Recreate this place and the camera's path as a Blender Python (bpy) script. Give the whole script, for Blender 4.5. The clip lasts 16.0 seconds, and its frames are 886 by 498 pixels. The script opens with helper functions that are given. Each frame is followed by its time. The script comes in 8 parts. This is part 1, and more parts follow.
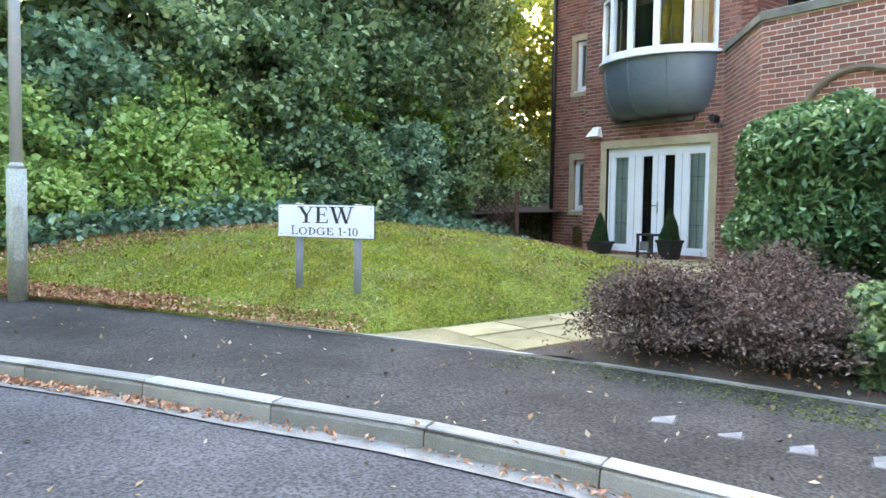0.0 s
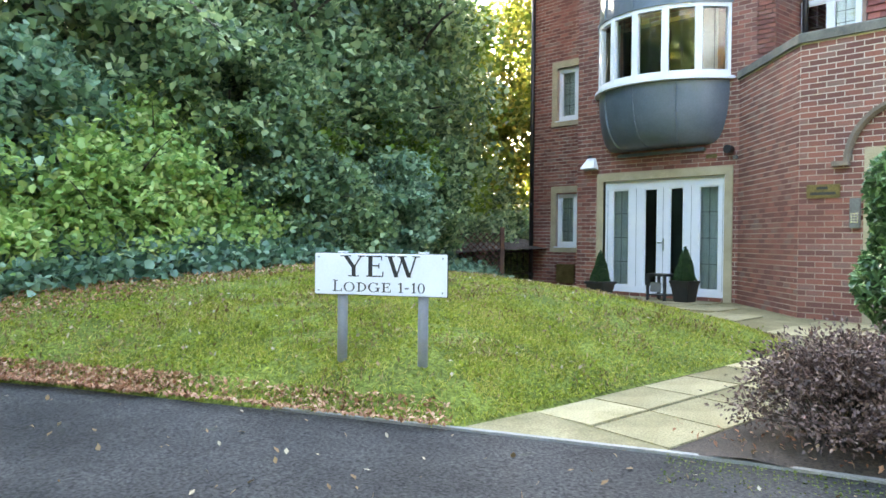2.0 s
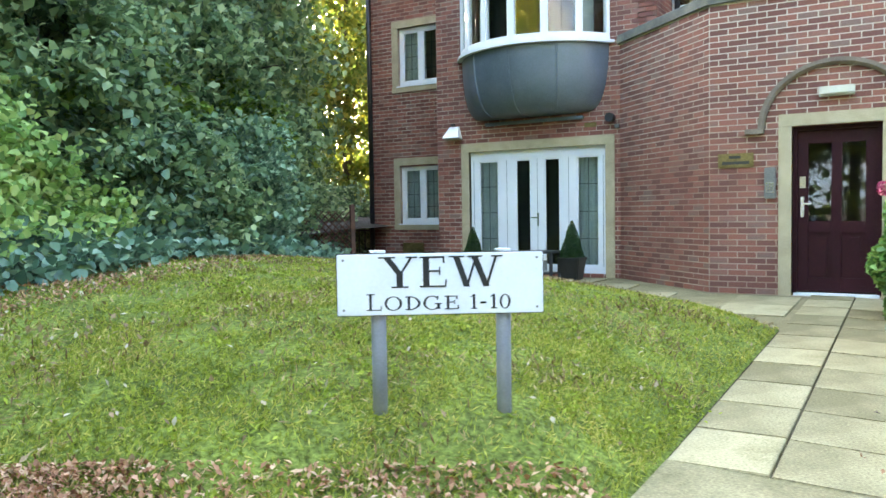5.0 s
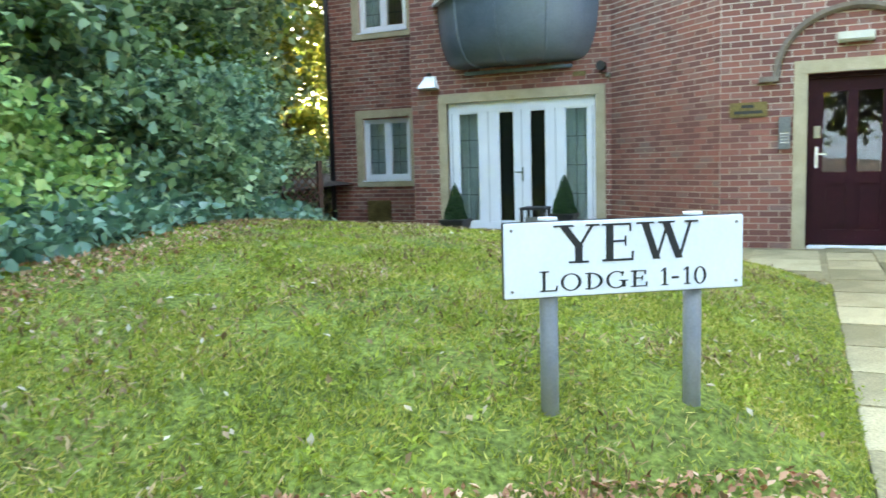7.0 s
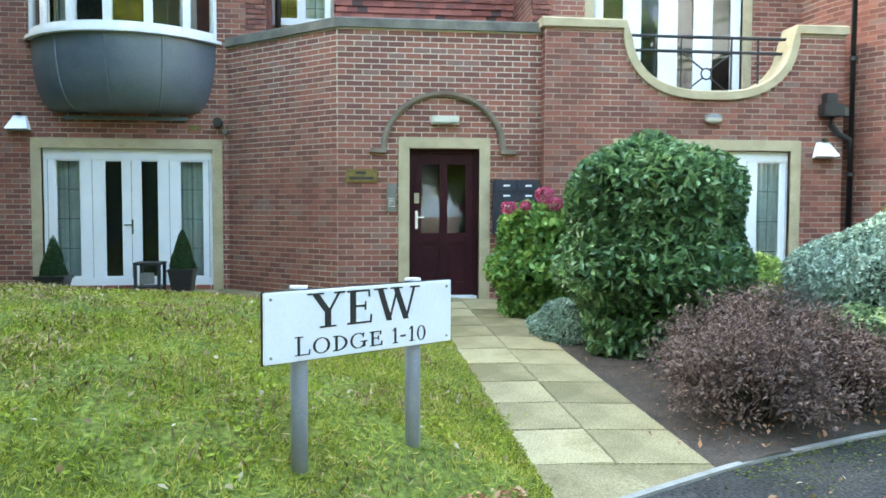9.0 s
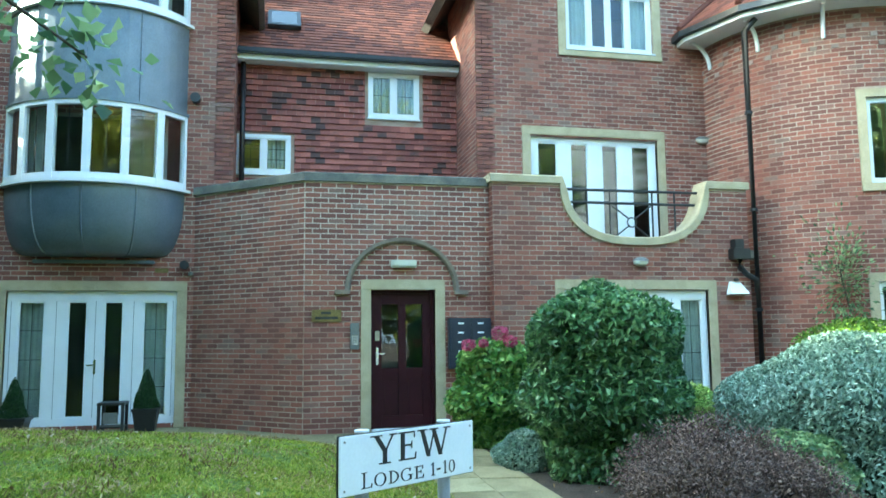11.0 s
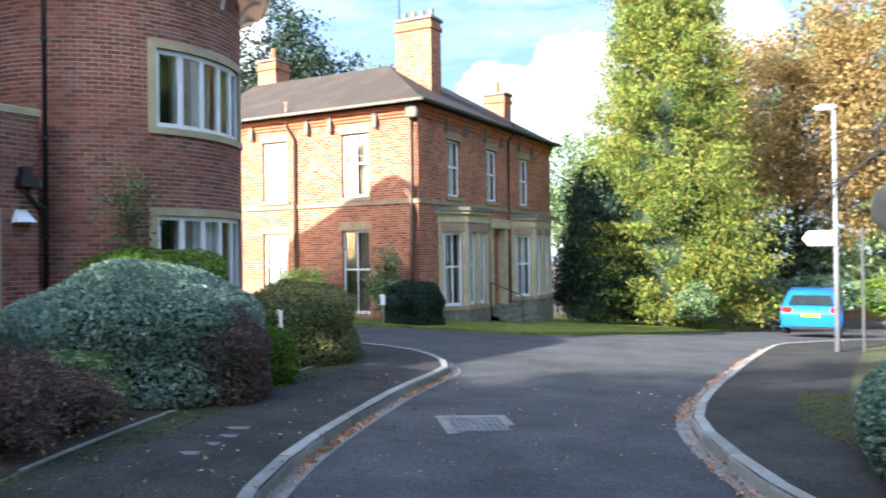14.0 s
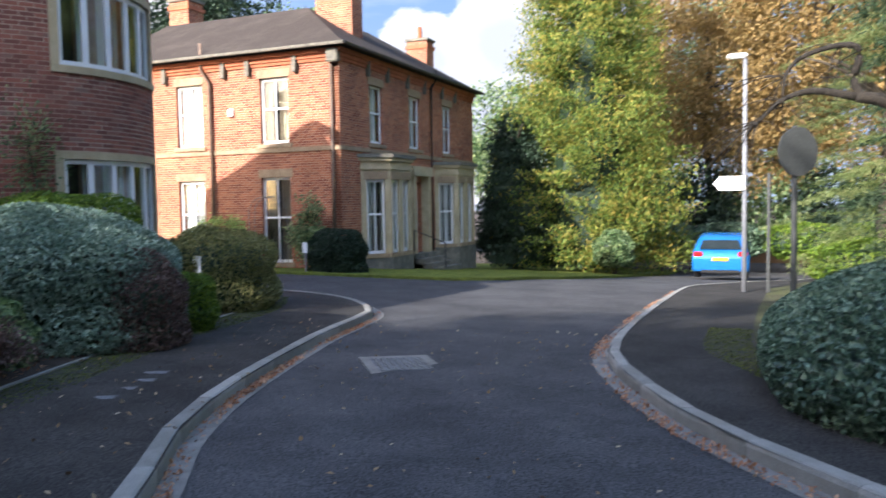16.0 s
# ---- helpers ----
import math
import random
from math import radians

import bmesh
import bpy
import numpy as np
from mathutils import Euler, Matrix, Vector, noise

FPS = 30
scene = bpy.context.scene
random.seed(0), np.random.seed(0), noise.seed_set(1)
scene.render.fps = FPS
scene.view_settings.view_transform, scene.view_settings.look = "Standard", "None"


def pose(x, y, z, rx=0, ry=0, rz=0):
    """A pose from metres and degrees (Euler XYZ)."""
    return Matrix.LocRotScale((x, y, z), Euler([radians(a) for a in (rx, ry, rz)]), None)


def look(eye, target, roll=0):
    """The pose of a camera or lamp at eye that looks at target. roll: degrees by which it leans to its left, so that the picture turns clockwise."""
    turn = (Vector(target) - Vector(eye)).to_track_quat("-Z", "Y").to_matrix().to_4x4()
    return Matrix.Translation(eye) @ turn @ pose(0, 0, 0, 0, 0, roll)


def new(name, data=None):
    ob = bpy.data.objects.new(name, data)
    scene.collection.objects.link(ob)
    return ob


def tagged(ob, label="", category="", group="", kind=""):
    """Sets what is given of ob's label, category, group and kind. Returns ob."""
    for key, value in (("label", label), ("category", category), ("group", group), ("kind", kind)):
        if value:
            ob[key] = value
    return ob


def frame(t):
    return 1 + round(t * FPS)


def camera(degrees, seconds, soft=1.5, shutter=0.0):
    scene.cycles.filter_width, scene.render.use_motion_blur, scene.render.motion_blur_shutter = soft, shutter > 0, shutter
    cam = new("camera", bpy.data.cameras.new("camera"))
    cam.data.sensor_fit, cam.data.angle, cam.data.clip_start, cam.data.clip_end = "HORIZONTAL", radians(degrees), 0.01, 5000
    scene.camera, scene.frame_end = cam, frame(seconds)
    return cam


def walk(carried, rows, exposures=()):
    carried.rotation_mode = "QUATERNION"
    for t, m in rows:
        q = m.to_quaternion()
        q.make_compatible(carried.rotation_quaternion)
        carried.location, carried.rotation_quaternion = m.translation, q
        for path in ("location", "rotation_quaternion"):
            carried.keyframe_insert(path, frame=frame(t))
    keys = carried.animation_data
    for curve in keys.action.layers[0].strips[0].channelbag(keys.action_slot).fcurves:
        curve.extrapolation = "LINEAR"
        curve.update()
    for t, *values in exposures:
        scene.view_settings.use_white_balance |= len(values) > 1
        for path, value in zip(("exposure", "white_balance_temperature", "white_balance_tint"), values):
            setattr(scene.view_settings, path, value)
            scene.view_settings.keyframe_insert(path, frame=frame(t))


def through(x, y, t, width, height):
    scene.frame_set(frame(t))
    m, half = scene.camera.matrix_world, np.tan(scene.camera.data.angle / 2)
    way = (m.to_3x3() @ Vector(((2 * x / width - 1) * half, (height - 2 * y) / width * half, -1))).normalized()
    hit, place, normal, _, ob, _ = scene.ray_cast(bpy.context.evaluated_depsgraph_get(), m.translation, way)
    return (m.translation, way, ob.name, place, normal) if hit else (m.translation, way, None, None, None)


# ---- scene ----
cam = camera(59.7, 16.0, shutter=0.3)
PATH = [
    (0, (0.381, -0.235, 1.184), (1.535, 1.395, 1.075), 0.9),
    (0.5, (0.443, 0.194, 1.185), (1.588, 1.829, 1.074), 1.5),
    (1, (0.386, 0.686, 1.207), (1.575, 2.292, 1.106), 0.9),
    (1.5, (0.365, 1.199, 1.26), (1.601, 2.77, 1.198), 0.4),
    (2, (0.32, 1.685, 1.285), (1.633, 3.194, 1.261), 0.6),
    (2.5, (0.302, 2.129, 1.328), (1.711, 3.548, 1.343), -0.3),
    (3, (0.354, 2.572, 1.362), (1.862, 3.885, 1.411), -0.8),
    (3.2, (0.33, 2.722, 1.371), (1.881, 3.983, 1.419), -0.7),
    (5.3, (0.424, 4.373, 1.373), (2.138, 5.398, 1.264), -0.8),
    (5.5, (0.438, 4.534, 1.378), (2.145, 5.568, 1.25), -0.5),
    (6, (0.482, 4.853, 1.398), (2.163, 5.924, 1.239), -0.3),
    (6.5, (0.466, 5.181, 1.415), (2.164, 6.218, 1.22), -0.7),
    (7, (0.509, 5.413, 1.409), (2.313, 6.25, 1.194), -1.7),
    (7.5, (0.552, 5.608, 1.415), (2.467, 6.134, 1.177), -1.3),
    (8, (0.487, 5.791, 1.424), (2.462, 5.993, 1.186), -0.5),
    (8.5, (0.331, 5.932, 1.482), (2.322, 5.862, 1.306), -0.5),
    (9, (0.148, 6.062, 1.516), (2.133, 5.839, 1.414), 0.2),
    (9.2, (0.059, 6.131, 1.54), (2.04, 5.87, 1.463), 0.4),
    (11.3, (-0.692, 6.818, 1.706), (1.229, 6.337, 1.983), -1.1),
    (11.5, (-0.73, 6.853, 1.726), (1.171, 6.305, 2.016), -1.4),
    (12, (-0.882, 6.998, 1.735), (0.936, 6.203, 1.989), -1.3),
    (12.5, (-1.02, 6.97, 1.709), (0.656, 5.889, 1.863), -0.3),
    (13, (-1.111, 7.004, 1.71), (0.368, 5.66, 1.793), -0.4),
    (13.5, (-1.115, 7.056, 1.68), (0.113, 5.477, 1.724), -0.7),
    (14, (-1.161, 7.101, 1.671), (-0.217, 5.338, 1.686), -0.8),
    (14.5, (-1.206, 7.093, 1.68), (-0.508, 5.219, 1.682), -1.1),
    (15, (-1.228, 7.068, 1.661), (-0.668, 5.148, 1.661), -1.2),
    (15.5, (-1.216, 7.087, 1.629), (-0.651, 5.169, 1.591), -1.1),
    (16, (-1.166, 7.085, 1.569), (-0.4, 5.241, 1.453), -1.0),
]
EXPOSURES = [(0, 4.3, 7500, 13), (3, 4.25, 7400, 9), (7, 4.36, 7250, 5), (8.3, 4.18, 7150, 3), (9.2, 4.12, 7100, 2), (11.3, 3.75, 6000, -16), (12.5, 3.6, 6400, -3), (13.2, 3.45, 6400, 6), (13.8, 2.7, 6200, 10), (14.3, 2.05, 6000, 13), (15, 1.78, 6000, 15), (16, 1.8, 6100, 16)]
walk(cam, [(t, look(eye, target, roll)) for t, eye, target, roll in PATH], EXPOSURES)

# ---- daylight ----
SUN_TO = Vector((0.36, 1.0, 0.5)).normalized()
world = bpy.data.worlds.new("sky")
scene.world = world
world.use_nodes = True
wn, wl = world.node_tree.nodes, world.node_tree.links
sky = wn.new("ShaderNodeTexSky")
sky.sky_type, sky.sun_disc = "NISHITA", False
sky.sun_elevation = math.asin(SUN_TO.z)
sky.sun_rotation = math.atan2(SUN_TO.x, SUN_TO.y)
sky.air_density, sky.dust_density, sky.ozone_density = 1.2, 2.0, 1.0
wl.new(sky.outputs[0], wn["Background"].inputs["Color"])
wn["Background"].inputs["Strength"].default_value = 0.15
sun_data = bpy.data.lights.new("sun", "SUN")
sun_data.energy, sun_data.angle, sun_data.color = 3.4, radians(0.6), (1.0, 0.93, 0.8)
sun = new("sun", sun_data)
sun.matrix_basis = look((0, 0, 40), Vector((0, 0, 40)) - SUN_TO)

# ---- small builders ----
def part(name, bm, material, parent=None, label="", smooth=False):
    """Links a bmesh (or a ready mesh) as one mesh object under parent."""
    if isinstance(bm, bpy.types.Mesh):
        me = bm
    else:
        me = bpy.data.meshes.new(name)
        bmesh.ops.recalc_face_normals(bm, faces=bm.faces)
        bm.to_mesh(me)
        bm.free()
    if material and not me.materials:
        me.materials.append(material)
    if smooth:
        for p in me.polygons:
            p.use_smooth = True
    ob = new(name, me)
    if parent:
        ob.parent = parent
    if label:
        ob["label"] = label
    return ob


def thing(name, m, label, category, group="", kind=""):
    ob = new(name)
    ob.empty_display_size = 0.1
    ob.matrix_basis = m
    return tagged(ob, label, category, group, kind)


def add_box(bm, x0, x1, y0, y1, z0, z1, bevel=0.0, m=None):
    g = bmesh.ops.create_cube(bm, size=1)
    vs = g["verts"]
    for v in vs:
        v.co = Vector(((x0 + x1) / 2 + v.co.x * (x1 - x0), (y0 + y1) / 2 + v.co.y * (y1 - y0), (z0 + z1) / 2 + v.co.z * (z1 - z0)))
    if bevel > 0:
        es = list({e for v in vs for e in v.link_edges})
        r = bmesh.ops.bevel(bm, geom=es, offset=bevel, segments=2, affect="EDGES")
        vs = list({v for f in r["faces"] for v in f.verts} | {v for v in vs if v.is_valid})
    if m is not None:
        bmesh.ops.transform(bm, matrix=m, verts=vs)
    return vs


def box_bm(x0, x1, y0, y1, z0, z1, bevel=0.0):
    bm = bmesh.new()
    add_box(bm, x0, x1, y0, y1, z0, z1, bevel)
    return bm


def add_cyl(bm, p, q, r0, r1=None, n=12, caps=True):
    p, q = Vector(p), Vector(q)
    d = q - p
    m = Matrix.Translation((p + q) / 2) @ d.to_track_quat("Z", "Y").to_matrix().to_4x4()
    return bmesh.ops.create_cone(bm, cap_ends=caps, segments=n, radius1=r0, radius2=r0 if r1 is None else r1, depth=d.length, matrix=m)["verts"]


def cyl_bm(p, q, r0, r1=None, n=16):
    bm = bmesh.new()
    add_cyl(bm, p, q, r0, r1, n)
    return bm


def tube_mesh(name, pts, r, n=8, closed=False, taper=None):
    """A tube of radius r along points."""
    bm = bmesh.new()
    rings = []
    pts = [Vector(p) for p in pts]
    for i, p in enumerate(pts):
        d = (pts[min(i + 1, len(pts) - 1)] - pts[max(i - 1, 0)]).normalized()
        q = d.to_track_quat("Z", "Y")
        rr = r if taper is None else r + (taper - r) * i / (len(pts) - 1)
        rings.append([bm.verts.new(p + q @ Vector((rr * math.cos(a), rr * math.sin(a), 0))) for a in [2 * math.pi * k / n for k in range(n)]])
    for a, b in zip(rings, rings[1:]):
        for k in range(n):
            bm.faces.new((a[k], a[(k + 1) % n], b[(k + 1) % n], b[k]))
    bm.faces.new(rings[0])
    bm.faces.new(rings[-1])
    bmesh.ops.recalc_face_normals(bm, faces=bm.faces)
    me = bpy.data.meshes.new(name)
    bm.to_mesh(me)
    bm.free()
    return me


def quads_mesh(name, verts, faces, material):
    me = bpy.data.meshes.new(name)
    me.from_pydata([tuple(v) for v in verts], [], faces)
    me.materials.append(material)
    return me


def prism_bm(outline, d0, d1, axis="y"):
    """A flat outline of (u, z) pairs, extruded along local y from d0 to d1."""
    bm = bmesh.new()
    a = [bm.verts.new((u, d0, z)) for u, z in outline]
    b = [bm.verts.new((u, d1, z)) for u, z in outline]
    n = len(a)
    bm.faces.new(a)
    bm.faces.new(list(reversed(b)))
    for i in range(n):
        bm.faces.new((a[i], b[i], b[(i + 1) % n], a[(i + 1) % n]))
    return bm


# ---- the lie of the land ----
def height(x, y):
    yy = min(max(y, -32.0), 30.0) - 4.9
    if yy > 0:
        yy *= 1 - min(max((x - 5.0) / 4.0, 0.0), 1.0)
    return 0.137 + 0.035 * yy - 0.045 * max(0.0, -14.0 - max(y, -32.0)) + 0.026 * min(max(0.0, x - 3.9), 7.0)


def sheet(outline, zfun, step, material, name, kind="structure", label="", category="", thick=0.0, cuts=True):
    """A piece of ground with that outline, which follows zfun."""
    bm = bmesh.new()
    vs = [bm.verts.new((x, y, 0)) for x, y in outline]
    bm.faces.new(vs)
    if cuts:
        xs, ys = [p[0] for p in outline], [p[1] for p in outline]
        for lo, hi, ax in ((min(xs), max(xs), 0), (min(ys), max(ys), 1)):
            v = lo + step
            while v < hi - 0.01:
                co, no = [0, 0, 0], [0, 0, 0]
                co[ax], no[ax] = v, 1
                bmesh.ops.bisect_plane(bm, geom=bm.verts[:] + bm.edges[:] + bm.faces[:], plane_co=co, plane_no=no, dist=1e-5)
                v += step
    for v in bm.verts:
        v.co.z = zfun(v.co.x, v.co.y)
    bmesh.ops.triangulate(bm, faces=bm.faces)
    for f in bm.faces:
        f.normal_update()
        if f.normal.z < 0:
            f.normal_flip()
    if thick:
        r = bmesh.ops.extrude_face_region(bm, geom=[e for e in bm.edges if e.is_boundary])
        for v in r["geom"]:
            if isinstance(v, bmesh.types.BMVert):
                v.co.z -= thick
    me = bpy.data.meshes.new(name)
    bm.to_mesh(me)
    bm.free()
    me.materials.append(material)
    for p in me.polygons:
        p.use_smooth = not thick
    return tagged(new(name, me), label, category, "", kind)


# ---- materials ----
def mat(name, c1, c2, scale=6.0, rough=0.75, bump=0.25, bscale=90.0, metal=0.0, rnd=0.0, fine=0.25, third=None, spec=0.5, dist=0.004):
    m = bpy.data.materials.new(name)
    m.use_nodes = True
    t = m.node_tree
    n, l = t.nodes, t.links
    bsdf = n["Principled BSDF"]
    tc = n.new("ShaderNodeTexCoord")
    n1, n2 = n.new("ShaderNodeTexNoise"), n.new("ShaderNodeTexNoise")
    n1.inputs["Scale"].default_value, n1.inputs["Detail"].default_value, n1.inputs["Roughness"].default_value = scale, 6, 0.65
    n2.inputs["Scale"].default_value, n2.inputs["Detail"].default_value = bscale, 4
    l.new(tc.outputs["Object"], n1.inputs["Vector"])
    l.new(tc.outputs["Object"], n2.inputs["Vector"])
    ramp = n.new("ShaderNodeValToRGB")
    e = ramp.color_ramp.elements
    e[0].position, e[0].color = 0.35, (*c1, 1)
    e[1].position, e[1].color = 0.65, (*c2, 1)
    if third:
        x = e.new(0.78)
        x.color = (*third, 1)
    fac = n1.outputs["Fac"]
    if rnd:
        geo, info = n.new("ShaderNodeNewGeometry"), n.new("ShaderNodeObjectInfo")
        a = n.new("ShaderNodeMath")
        a.operation = "ADD"
        l.new(geo.outputs["Random Per Island"], a.inputs[0])
        l.new(info.outputs["Random"], a.inputs[1])
        f = n.new("ShaderNodeMath")
        f.operation = "FRACT"
        l.new(a.outputs[0], f.inputs[0])
        mx = n.new("ShaderNodeMix")
        mx.inputs["Factor"].default_value = rnd
        l.new(n1.outputs["Fac"], mx.inputs["A"])
        l.new(f.outputs[0], mx.inputs["B"])
        fac = mx.outputs["Result"]
    l.new(fac, ramp.inputs["Fac"])
    mr = n.new("ShaderNodeMapRange")
    mr.inputs["From Min"].default_value, mr.inputs["From Max"].default_value = 0.3, 0.7
    mr.inputs["To Min"].default_value, mr.inputs["To Max"].default_value = 1 - fine, 1 + fine
    l.new(n2.outputs["Fac"], mr.inputs["Value"])
    mul = n.new("ShaderNodeMix")
    mul.data_type, mul.blend_type = "RGBA", "MULTIPLY"
    mul.inputs["Factor"].default_value = 1
    l.new(ramp.outputs["Color"], mul.inputs["A"])
    l.new(mr.outputs["Result"], mul.inputs["B"])
    l.new(mul.outputs["Result"], bsdf.inputs["Base Color"])
    bp = n.new("ShaderNodeBump")
    bp.inputs["Strength"].default_value, bp.inputs["Distance"].default_value = bump, dist
    l.new(n2.outputs["Fac"], bp.inputs["Height"])
    l.new(bp.outputs["Normal"], bsdf.inputs["Normal"])
    bsdf.inputs["Roughness"].default_value, bsdf.inputs["Metallic"].default_value = rough, metal
    bsdf.inputs["Specular IOR Level"].default_value = spec
    return m


def leaf_mat(name, c1, c2, c3, rough=0.45, through=0.35, spec=0.35, noise_scale=0.9):
    """Leaves: a colour for each leaf, and some light through it."""
    m = bpy.data.materials.new(name)
    m.use_nodes = True
    n, l = m.node_tree.nodes, m.node_tree.links
    bsdf, out = n["Principled BSDF"], n["Material Output"]
    geo, tc, ns = n.new("ShaderNodeNewGeometry"), n.new("ShaderNodeTexCoord"), n.new("ShaderNodeTexNoise")
    ns.inputs["Scale"].default_value, ns.inputs["Detail"].default_value = noise_scale, 4
    l.new(tc.outputs["Object"], ns.inputs["Vector"])
    mx = n.new("ShaderNodeMix")
    mx.inputs["Factor"].default_value = 0.5
    l.new(geo.outputs["Random Per Island"], mx.inputs["A"])
    l.new(ns.outputs["Fac"], mx.inputs["B"])
    ramp = n.new("ShaderNodeValToRGB")
    e = ramp.color_ramp.elements
    e[0].position, e[0].color = 0.25, (*c1, 1)
    e[1].position, e[1].color = 0.52, (*c2, 1)
    e.new(0.78).color = (*c3, 1)
    l.new(mx.outputs["Result"], ramp.inputs["Fac"])
    l.new(ramp.outputs["Color"], bsdf.inputs["Base Color"])
    bsdf.inputs["Roughness"].default_value, bsdf.inputs["Specular IOR Level"].default_value = rough, spec
    tr, ms = n.new("ShaderNodeBsdfTranslucent"), n.new("ShaderNodeMixShader")
    l.new(ramp.outputs["Color"], tr.inputs["Color"])
    ms.inputs["Fac"].default_value = through
    l.new(bsdf.outputs[0], ms.inputs[1])
    l.new(tr.outputs[0], ms.inputs[2])
    l.new(ms.outputs[0], out.inputs["Surface"])
    return m


def brick_mat(name, c1, c2, mortar):
    """Brickwork too far off for single bricks: courses of 75 mm, in wall coordinates."""
    m = mat(name, c1, c2, 3.0, 0.85, 0.3, 70)
    n, l = m.node_tree.nodes, m.node_tree.links
    bsdf = n["Principled BSDF"]
    uv = n.new("ShaderNodeUVMap")
    br = n.new("ShaderNodeTexBrick")
    br.inputs["Scale"].default_value = 1.0
    br.inputs["Brick Width"].default_value, br.inputs["Row Height"].default_value = 0.225, 0.075
    br.inputs["Mortar Size"].default_value, br.inputs["Mortar Smooth"].default_value = 0.009, 0.3
    br.inputs["Bias"].default_value = -0.1
    br.inputs["Color1"].default_value, br.inputs["Color2"].default_value = (*c1, 1), (*c2, 1)
    br.inputs["Mortar"].default_value = (*mortar, 1)
    l.new(uv.outputs[0], br.inputs["Vector"])
    old = bsdf.inputs["Base Color"].links[0].from_node
    ns = n.new("ShaderNodeTexNoise")
    ns.inputs["Scale"].default_value, ns.inputs["Detail"].default_value = 0.8, 6
    l.new(n["Texture Coordinate"].outputs["Object"], ns.inputs["Vector"])
    hs = n.new("ShaderNodeMapRange")
    hs.inputs["From Min"].default_value, hs.inputs["From Max"].default_value = 0.3, 0.7
    hs.inputs["To Min"].default_value, hs.inputs["To Max"].default_value = 0.75, 1.2
    l.new(ns.outputs["Fac"], hs.inputs["Value"])
    l.new(br.outputs["Color"], old.inputs["A"])
    mul = n.new("ShaderNodeMix")
    mul.data_type, mul.blend_type = "RGBA", "MULTIPLY"
    mul.inputs["Factor"].default_value = 1
    l.new(old.outputs["Result"], mul.inputs["A"])
    l.new(hs.outputs["Result"], mul.inputs["B"])
    l.new(mul.outputs["Result"], bsdf.inputs["Base Color"])
    return m


def glass_mat():
    m = bpy.data.materials.new("window_glass")
    m.use_nodes = True
    b = m.node_tree.nodes["Principled BSDF"]
    b.inputs["Base Color"].default_value = (0.92, 0.96, 0.95, 1)
    b.inputs["Transmission Weight"].default_value, b.inputs["Roughness"].default_value, b.inputs["IOR"].default_value = 1.0, 0.01, 1.5
    return m


def glow_mat(name, c, power):
    m = bpy.data.materials.new(name)
    m.use_nodes = True
    b = m.node_tree.nodes["Principled BSDF"]
    b.inputs["Base Color"].default_value = (*c, 1)
    b.inputs["Emission Color"].default_value = (*c, 1)
    b.inputs["Emission Strength"].default_value = power
    return m


M_ASPHALT = mat("asphalt", (0.046, 0.047, 0.05), (0.085, 0.086, 0.09), 0.9, 0.9, 1.0, 55, fine=0.7, dist=0.006, spec=0.25)
M_FOOTWAY = mat("footway_asphalt", (0.029, 0.028, 0.026), (0.056, 0.054, 0.05), 1.2, 0.92, 1.0, 55, fine=0.75, third=(0.06, 0.066, 0.036), dist=0.006, spec=0.2)
M_KERB = mat("kerb_concrete", (0.2, 0.2, 0.18), (0.33, 0.325, 0.3), 4, 0.85, 0.4, 120, rnd=0.3)
M_CHANNEL = mat("channel_concrete", (0.17, 0.165, 0.15), (0.27, 0.26, 0.24), 4, 0.85, 0.4, 120)
M_SLAB = mat("paving_slab", (0.17, 0.142, 0.07), (0.37, 0.315, 0.18), 1.5, 0.88, 0.5, 70, rnd=0.3, fine=0.3, third=(0.21, 0.18, 0.085), spec=0.25)
M_SOIL = mat("soil", (0.035, 0.026, 0.019), (0.075, 0.055, 0.04), 5, 0.95, 1.0, 60, fine=0.5, dist=0.02)
M_LAWN = mat("lawn_turf", (0.1, 0.12, 0.028), (0.18, 0.215, 0.042), 2.4, 0.95, 1.0, 34, fine=0.6, third=(0.19, 0.14, 0.06), dist=0.03, spec=0.1)
M_GRASS = leaf_mat("grass_blades", (0.135, 0.165, 0.026), (0.315, 0.36, 0.046), (0.56, 0.46, 0.14), 0.75, 0.35, 0.2, noise_scale=1.7)
M_MORTAR = mat("mortar", (0.26, 0.14, 0.1), (0.58, 0.48, 0.38), 0.7, 0.95, 0.4, 150)
M_POINTING = mat("limed_mortar", (0.3, 0.17, 0.12), (0.56, 0.45, 0.35), 0.9, 0.95, 0.4, 150)


